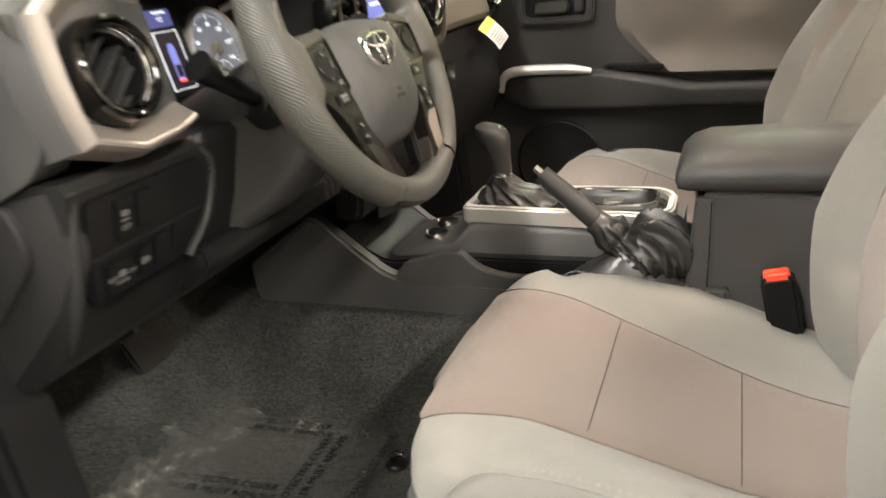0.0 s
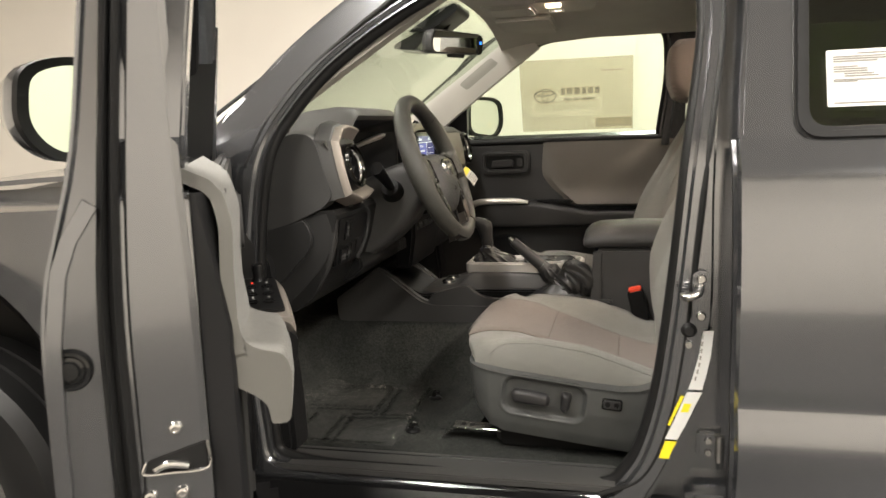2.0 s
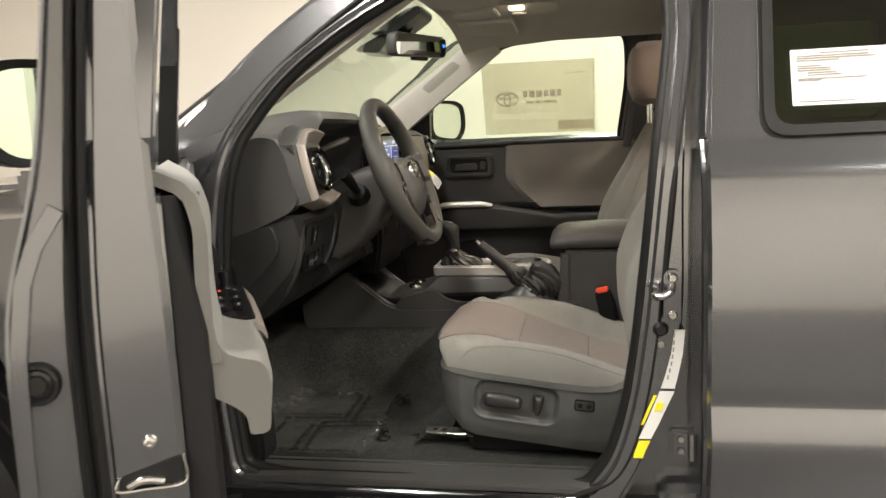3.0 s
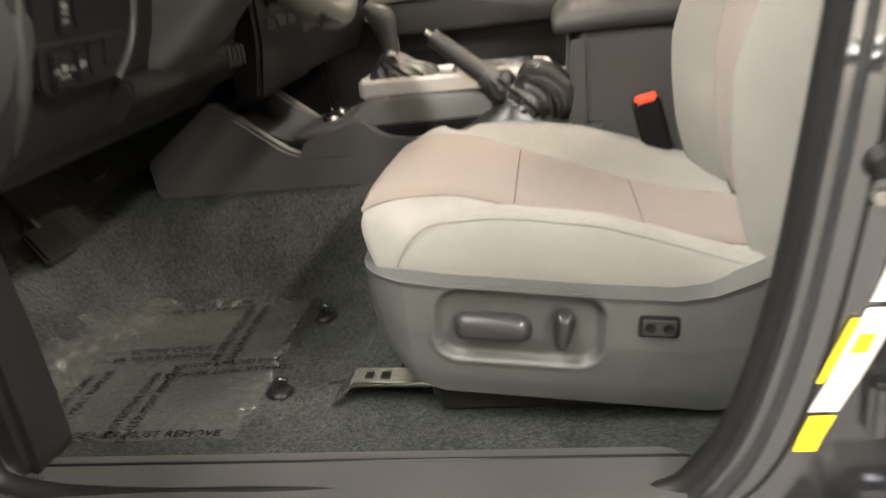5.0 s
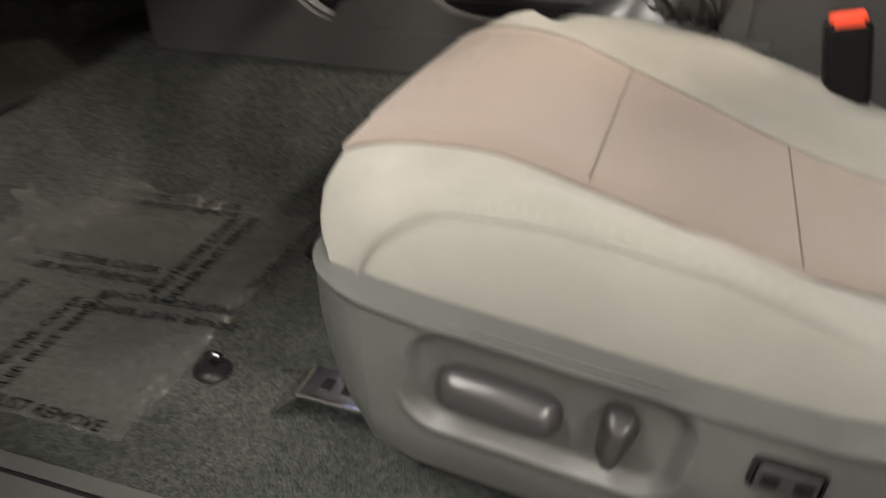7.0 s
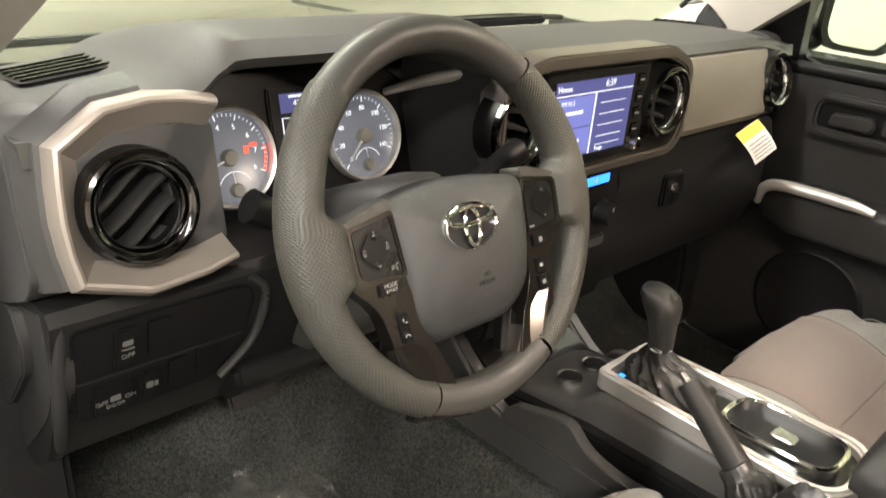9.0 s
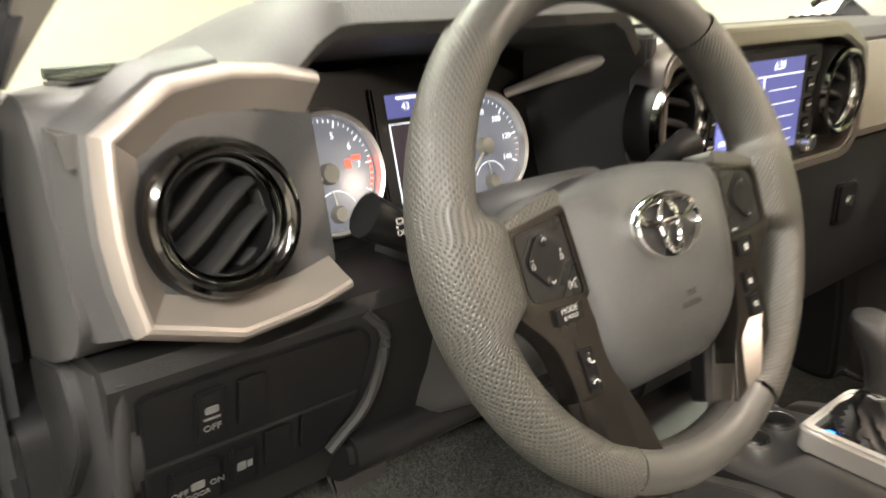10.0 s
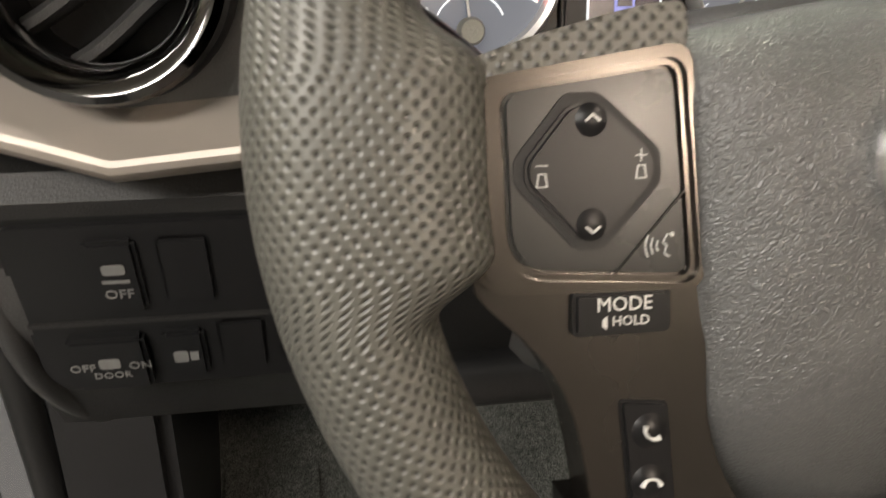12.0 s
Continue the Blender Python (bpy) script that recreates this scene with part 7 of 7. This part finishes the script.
part("buckle_stalk", prism(rect(-0.012, 0.012, -0.16, -0.04), "y", -0.005, 0.005, 0.002, 2, BM), RUBBER, bk)

# ---- passenger door ----
DOORSOFT = material("warm_grey_door_skin", (0.095, 0.086, 0.075), 0.5, 0, 0.4, 700, 0.08, 6, distance=0.0005)
pd = thing("passenger_door", "closed passenger door with grey insert and silver armrest trim", "car door")
part("outer_skin", sheet([[(x, skin_y(z), z) for x in (-0.42, 0.0, 0.3, 0.62)] for z in zs], 0.02), PAINT, pd)
part("inner_panel", prism(fillet([(-0.34, 0.50), (0.60, 0.50), (0.60, 1.185), (-0.34, 1.185)], 0.03), "y", 0.735, 0.80, 0.012, 3), SMOKE, pd, "black plastic door panel")
rows = []
for t in np.linspace(0, 1, 17):
    row = []
    for u in np.linspace(0, 1, 12):
        z = 1.182 - 0.232 * u
        x0 = 0.110 + 0.02 * u + 0.10 * max(0, (u - 0.5) / 0.5) ** 1.5
        row.append((x0 + (0.60 - x0) * t, 0.728 - 0.012 * math.sin(math.pi * min(1, u * 0.8)) - 0.028 * max(0, (u - 0.65) / 0.35) ** 2 + 0.02 * max(0, 0.06 - t) / 0.06, z))
    rows.append(row)
part("upper_insert", sheet(rows, 0.02, seen=(0, -1, 0)), DOORSOFT, pd, "warm grey soft door insert")
part("belt_line_trim", tube([(-0.30, 0.745, 1.186), (0.1, 0.742, 1.188), (0.60, 0.742, 1.188)], 0.012, 10), PLASTIC, pd)
rings = []
for x, z0, z1, w in ((-0.155, 0.905, 0.93, 0.70), (-0.14, 0.88, 0.955, 0.685), (-0.08, 0.86, 0.968, 0.672), (0.10, 0.86, 0.962, 0.668), (0.30, 0.862, 0.925, 0.672), (0.60, 0.865, 0.925, 0.675)):
    rings.append([(x, y, z) for y, z in fillet([(0.745, z0), (w, z0 + 0.01), (w, z1 - 0.01), (w + 0.012, z1), (0.745, z1)], 0.012, 3)])
part("armrest", loft(rings), SMOKE, pd, "black plastic armrest")
part("armrest_trim", tube([(-0.150, 0.676, 0.915), (-0.140, 0.668, 0.950), (-0.10, 0.664, 0.966), (0.02, 0.662, 0.968), (0.075, 0.664, 0.962)], [0.007, 0.011, 0.012, 0.012, 0.007], 12), SILVER, pd, "satin silver armrest trim")
part("pull_cup", prism(fillet(rect(0.10, 0.24, 0.69, 0.73), 0.012), "z", 0.955, 0.968, 0.004), SATIN, pd)
hb = part("handle_bezel", ringframe(fillet(rect(-0.112, 0.076, 1.066, 1.154), 0.025), fillet(rect(-0.092, 0.056, 1.084, 1.136), 0.016), "y", 0.712, 0.738, 0.006, 3), SMOKE, pd, "black door handle surround")
part("handle_cup", prism(fillet(rect(-0.094, 0.058, 1.082, 1.138), 0.016), "y", 0.728, 0.736, 0.003), SATIN, hb)
part("handle_lever", prism(fillet([(-0.070, 1.092), (0.010, 1.092), (0.018, 1.108), (0.008, 1.122), (-0.066, 1.118)], 0.008), "y", 0.712, 0.726, 0.004, 3), CAP, hb, "dark door release lever")
part("lock_tab", rbox(0.028, 0.048, 0.716, 0.730, 1.094, 1.124, 0.003), CAP, hb)
part("speaker_ring", revolve([(0, 0.003), (0.095, 0.004), (0.105, 0.008), (0.112, 0.004), (0.114, 0)], 40, pose(-0.02, 0.737, 0.72, 90)), PLASTIC, pd)
part("map_pocket", prism(fillet([(0.12, 0.56), (0.58, 0.56), (0.58, 0.74), (0.16, 0.72)], 0.03), "y", 0.70, 0.74, 0.012), PLASTIC, pd)
wf_o = loop2([(-0.34, 1.19), (0.1, 1.185), (0.60, 1.185), (0.635, 1.40), (0.655, 1.64), (0.25, 1.66), (0.0, 1.585), (-0.20, 1.45)], 4)
wf_i = loop2([(-0.165, 1.205), (0.1, 1.20), (0.535, 1.20), (0.565, 1.40), (0.585, 1.585), (0.27, 1.60), (0.06, 1.54), (-0.10, 1.42)], 4)
part("window_frame", lean(ringframe(wf_o, wf_i, "y", 0.765, 0.80, 0.008), 1), SATIN, pd, "black window frame")
part("window_pane", lean(prism(wf_i, "y", 0.778, 0.782, 0), 1), GLASS, pd, "clear side window").visible_shadow = False
part("sail_panel", lean(prism(fillet([(-0.32, 1.19), (-0.165, 1.19), (-0.150, 1.38), (-0.19, 1.38)], 0.01), "y", 0.742, 0.775, 0.006), 1), SATIN, pd)
# paper on the passenger window
pp = thing("window_poster", "translucent grey printed sheet on the passenger window", "paper sheet")
PM = basis((0.252, 0.738, 1.352), (1, 0, 0), (0, -0.287, 0.958), (0, -0.958, -0.287))
VELLUM = clear("thin_translucent_paper", (0.90, 0.86, 0.80), 0.02, 0.5, haze=0.16)
FAINT = clear("faint_grey_print", (0.80, 0.78, 0.75), 0.01, 0.6, haze=0.06)
part("sheet", prism(rect(-0.205, 0.205, -0.135, 0.135), "z", 0, 0.0006, 0, m=PM), VELLUM, pp).visible_shadow = False
for k, (rx, ry, oy) in enumerate(((0.040, 0.026, 0), (0.034, 0.009, 0.010), (0.011, 0.021, -0.003))):
    part("printed_ring", tube([PM @ Vector((-0.115 + rx * math.cos(t), 0.0 + oy + ry * math.sin(t), 0.0012)) for t in np.linspace(0, 2 * math.pi, 20, endpoint=False)], 0.0026, 6, True, 2), FAINT, pp)
x = -0.055
for w in (0.019, 0.026, 0.026, 0.019, 0.024, 0.022):
    part("printed_bar", prism(rect(x, x + w * 0.8, 0.004, 0.028), "z", 0.0010, 0.0016, 0, m=PM), FAINT, pp)
    x += w + 0.002
x = -0.045
for w in (0.028, 0.02, 0.05):
    part("printed_bar", prism(rect(x, x + w, -0.020, -0.010), "z", 0.0008, 0.0016, 0, m=PM), FAINT, pp)
    x += w + 0.008
part("printed_block", prism(rect(0.07, 0.20, -0.125, -0.09), "z", 0.0008, 0.0012, 0, m=PM), VELLUM, pp)
part("printed_bar", prism(rect(0.09, 0.17, 0.085, 0.089), "z", 0.0008, 0.0012, 0, m=PM), FAINT, pp)

# ---- roof fittings ----
rm = thing("rear_view_mirror", "black rear view mirror on a stalk with sensor box", "mirror")
MM = look((-0.042, 0.030, 1.488), (0.86, -0.425, 1.42))
ml = fillet([(-0.116, -0.028), (0.116, -0.032), (0.122, 0.0), (0.112, 0.034), (-0.112, 0.032), (-0.122, 0.0)], 0.02, 4)
part("housing", loft([[MM @ Vector((a * k, b * k, c)) for a, b in ml] for k, c in ((0.97, -0.007), (1.0, -0.004), (1.03, 0.010), (0.95, 0.030), (0.7, 0.042))]), CONSOLE, rm, "charcoal mirror housing")
part("mirror_glass", prism([(a * 0.94, b * 0.86) for a, b in ml], "z", -0.009, -0.006, 0, m=MM), MIRROR, rm)
part("button_strip", prism(fillet(rect(-0.112, -0.084, -0.026, 0.026), 0.012), "z", -0.012, -0.006, 0.002, m=MM), SHINY, rm, "black oval control strip")
part("lower_tab", prism(fillet(rect(-0.035, 0.030, -0.040, -0.026), 0.006), "z", -0.006, 0.012, 0.003, m=MM), SATIN, rm)
part("stalk", tube([(-0.065, 0.045, 1.495), (-0.085, 0.045, 1.525), (-0.075, 0.045, 1.56)], [0.014, 0.015, 0.022], 10), SATIN, rm)
part("sensor_box", prism(fillet([(-0.215, 1.478), (-0.150, 1.470), (-0.115, 1.508), (-0.120, 1.530), (-0.205, 1.492)], 0.008), "y", -0.03, 0.125, 0.010), SHINY, rm, "black windscreen camera box")
part("stalk_cover", prism(fillet([(-0.165, 1.520), (-0.10, 1.518), (-0.02, 1.570), (-0.02, 1.592), (-0.07, 1.578)], 0.008), "y", -0.045, 0.125, 0.010), SATIN, rm, "black cover under the roof")
part("indicator_lamp", rbox(-0.004, 0.004, -0.004, 0.004, -0.0135, -0.012, 0, m=MM @ pose(-0.098, 0.006, 0)), LITBLUE, rm)
oc = thing("overhead_console", "pale grey overhead console with lit map lamp", "overhead console")
part("console_body", prism(fillet([(0.04, -0.10), (0.32, -0.115), (0.36, -0.08), (0.36, 0.08), (0.32, 0.115), (0.04, 0.10)], 0.03), "z", 1.565, 1.595, 0.010, 3), PILLAR, oc)
part("console_bin", prism(fillet(rect(0.07, 0.19, -0.075, 0.075), 0.015), "z", 1.556, 1.570, 0.005), PILLAR, oc)
part("lamp_lens", prism(fillet(rect(0.225, 0.265, -0.075, -0.035), 0.008), "z", 1.558, 1.567, 0.002), DOMEGLOW, oc, "lit warm map lamp lens")
part("lamp_lens", prism(fillet(rect(0.225, 0.265, 0.035, 0.075), 0.008), "z", 1.558, 1.567, 0.002), PILLAR, oc)
lamp = thing("dome_lamp", "lit warm dome lamp in the roof lining", "dome lamp")
part("lamp_housing", prism(fillet(rect(0.94, 1.10, -0.06, 0.06), 0.015), "z", 1.588, 1.606, 0.004), PILLAR, lamp)
part("lamp_lens", prism(fillet(rect(0.955, 1.085, -0.045, 0.045), 0.010), "z", 1.582, 1.590, 0.002), DOMEGLOW, lamp, "lit warm lens")
visor = thing("sun_visor", "pale grey sun visor folded against the roof", "sun visor")
part("visor_pad", prism(fillet([(0.03, -0.52), (0.21, -0.54), (0.22, -0.16), (0.04, -0.16)], 0.03), "z", 1.555, 1.573, 0.008, 3), LINER, visor)
visor = thing("sun_visor", "pale grey sun visor folded against the roof", "sun visor")
part("visor_pad", prism(fillet([(0.03, 0.52), (0.21, 0.54), (0.22, 0.16), (0.04, 0.16)], 0.03), "z", 1.555, 1.573, 0.008, 3), LINER, visor)

# ---- loose things and floor ----
tag = thing("warning_tag", "white and yellow paper tag hanging from the glovebox", "paper tag")
TG = Matrix.Translation((-0.135, 0.50, 1.098)) @ Matrix.Rotation(radians(14), 4, "X")
part("paper", sheet([[TG @ Vector((0.006 * math.sin(b * 3.0) + 0.040 * b, a + 0.008 * b, -b * 0.052)) for a in np.linspace(-0.035, 0.045, 6)] for b in np.linspace(0, 1, 6)], 0.0006), PAPER, tag)
part("yellow_band", sheet([[TG @ Vector((0.001 + 0.006 * math.sin(b * 3.0) + 0.040 * b, a + 0.008 * b, -b * 0.052)) for a in np.linspace(-0.035, 0.045, 6)] for b in np.linspace(0, 0.28, 3)], 0.0006), YELLOW, tag)
for k in range(5):
    part("print_line", sheet([[TG @ Vector((0.0012 + 0.006 * math.sin(b * 3.0) + 0.040 * b, a + 0.008 * b, -b * 0.052)) for a in (-0.028, 0.036)] for b in (0.40 + 0.11 * k, 0.43 + 0.11 * k)], 0.0004), PRINT, tag)
for yy in (-0.553, -0.334):
    hk = thing("mat_hook", "black plastic floor mat hook on the carpet", "hook", "floor hooks")
    part("hook_base", revolve([(0, 0.006), (0.010, 0.006), (0.016, 0.003), (0.0175, 0)], 24, pose(-0.05, yy, 0.549)), SATIN, hk)
    part("hook_post", tube([(-0.055, yy, 0.553), (-0.05, yy, 0.566), (-0.038, yy, 0.566)], [0.006, 0.005, 0.004], 10), SHINY, hk)
# crumpled film
film = thing("floor_film", "crumpled clear plastic cover with black print on the carpet", "plastic film")


def film_z(x, y):
    front = max(0.0, (-0.30 - x) / 0.12) if y > -0.58 else max(0.0, (-0.30 - x) / 0.12) * max(0.0, 1 - (-0.58 - y) / 0.06)
    return 0.5515 + 0.0018 * noise.noise((x * 12, y * 12, 0)) + 0.0010 * abs(noise.noise((x * 40, y * 40, 2))) + front * front * 0.03 + front * 0.030 * (0.5 + noise.noise((x * 22, y * 22, 5))) + front * 0.012 * noise.noise((x * 60, y * 60, 9)) + 0.016 * math.exp(-(min(y + 0.66, -0.272 - y, -0.07 - x) / 0.022) ** 2) * abs(noise.noise((x * 38, y * 38, 3)))


NX, NY = 90, 90
grid = []
for j in range(NY + 1):
    y = -0.660 + 0.388 * j / NY
    x1 = -0.066 - 0.012 * j / NY
    x0 = -0.395 - 0.030 * math.sin(math.pi * j / NY) + 0.012 * math.sin(j * 0.42) + 0.05 * max(0, j / NY - 0.85) / 0.15
    grid.append([(x0 + (x1 - x0) * i / NX, y, film_z(x0 + (x1 - x0) * i / NX, y)) for i in range(NX + 1)])
bm = bmesh.new()
gv = [[bm.verts.new(p) for p in r] for r in grid]
for a, b in zip(gv, gv[1:]):
    for i in range(NX):
        bm.faces.new((a[i], a[i + 1], b[i + 1], b[i]))
part("film_sheet", bm, FILM, film, "clear crinkled plastic sheet").visible_shadow = False
D1, D2 = "DEALER MUST REMOVE", "PROTECTIVE COVER"
for txt, x, y, turn, sz in ((D1, -0.185, -0.652, 0, 0.0185), (D1, -0.143, -0.505, 5, 0.0165), (D2, -0.150, -0.482, 5, 0.0165), (D1, -0.150, -0.390, 92, 0.0180), (D2, -0.174, -0.390, 92, 0.0180),
                            (D1, -0.212, -0.580, 92, 0.0170), (D2, -0.236, -0.580, 92, 0.0170), (D1, -0.312, -0.580, 92, 0.0170), (D2, -0.336, -0.580, 92, 0.0170),
                            (D1, -0.278, -0.462, 3, 0.0185), (D2, -0.276, -0.440, 3, 0.0185), (D1, -0.265, -0.304, 3, 0.0175), (D2, -0.265, -0.284, 3, 0.0175), (D1, -0.078, -0.355, 90, 0.0150)):
    part("film_letters", lettering(txt, sz, pose(x, y, 0.5560, 0, 0, turn + (180 if turn == 5 else 0)), 0.0001), FILMINK, film)
# pedals
for nm, y, w, h, z in (("brake_pedal", -0.33, 0.045, 0.030, 0.70), ("accelerator_pedal", -0.20, 0.022, 0.05, 0.80)):
    p = thing(nm, "black rubber foot pedal hanging under the dashboard", "pedal")
    part("pedal_pad", rbox(-w, w, -h, h, -0.006, 0.006, 0.005, m=pose(-0.47, y, z, 0, 0, 0) @ Matrix.Rotation(radians(58), 4, "Y") @ Matrix.Rotation(radians(90), 4, "Z")), RUBBER, p)
    part("pedal_arm", tube([(-0.475, y, z), (-0.53, y, z + 0.10), (-0.53, y, z + 0.25)], 0.009, 8), RUBBER, p)
flap = part("carpet_flap", sheet([[(0.005 + 0.10 * u + 0.02 * v, -0.530 + 0.165 * v, 0.546 + 0.045 * math.sin(math.pi * 0.5 * u) * (0.35 + 0.65 * v) + 0.002 * noise.noise((u * 4, v * 4, 1))) for u in np.linspace(0, 1, 8)] for v in np.linspace(0, 1, 8)], 0.006, seen=(0, 0, 1)), CARPET)
tagged(flap, "cut flap of dark carpet by the seat rail", "carpet flap", kind="structure")
fr = thing("foot_rest", "dark carpeted foot rest beside the kick panel", "foot rest")
part("rest_pad", prism(fillet([(-0.48, 0.60), (-0.36, 0.553), (-0.35, 0.57), (-0.49, 0.66)], 0.01), "y", -0.655, -0.56, 0.01), CARPET, fr)
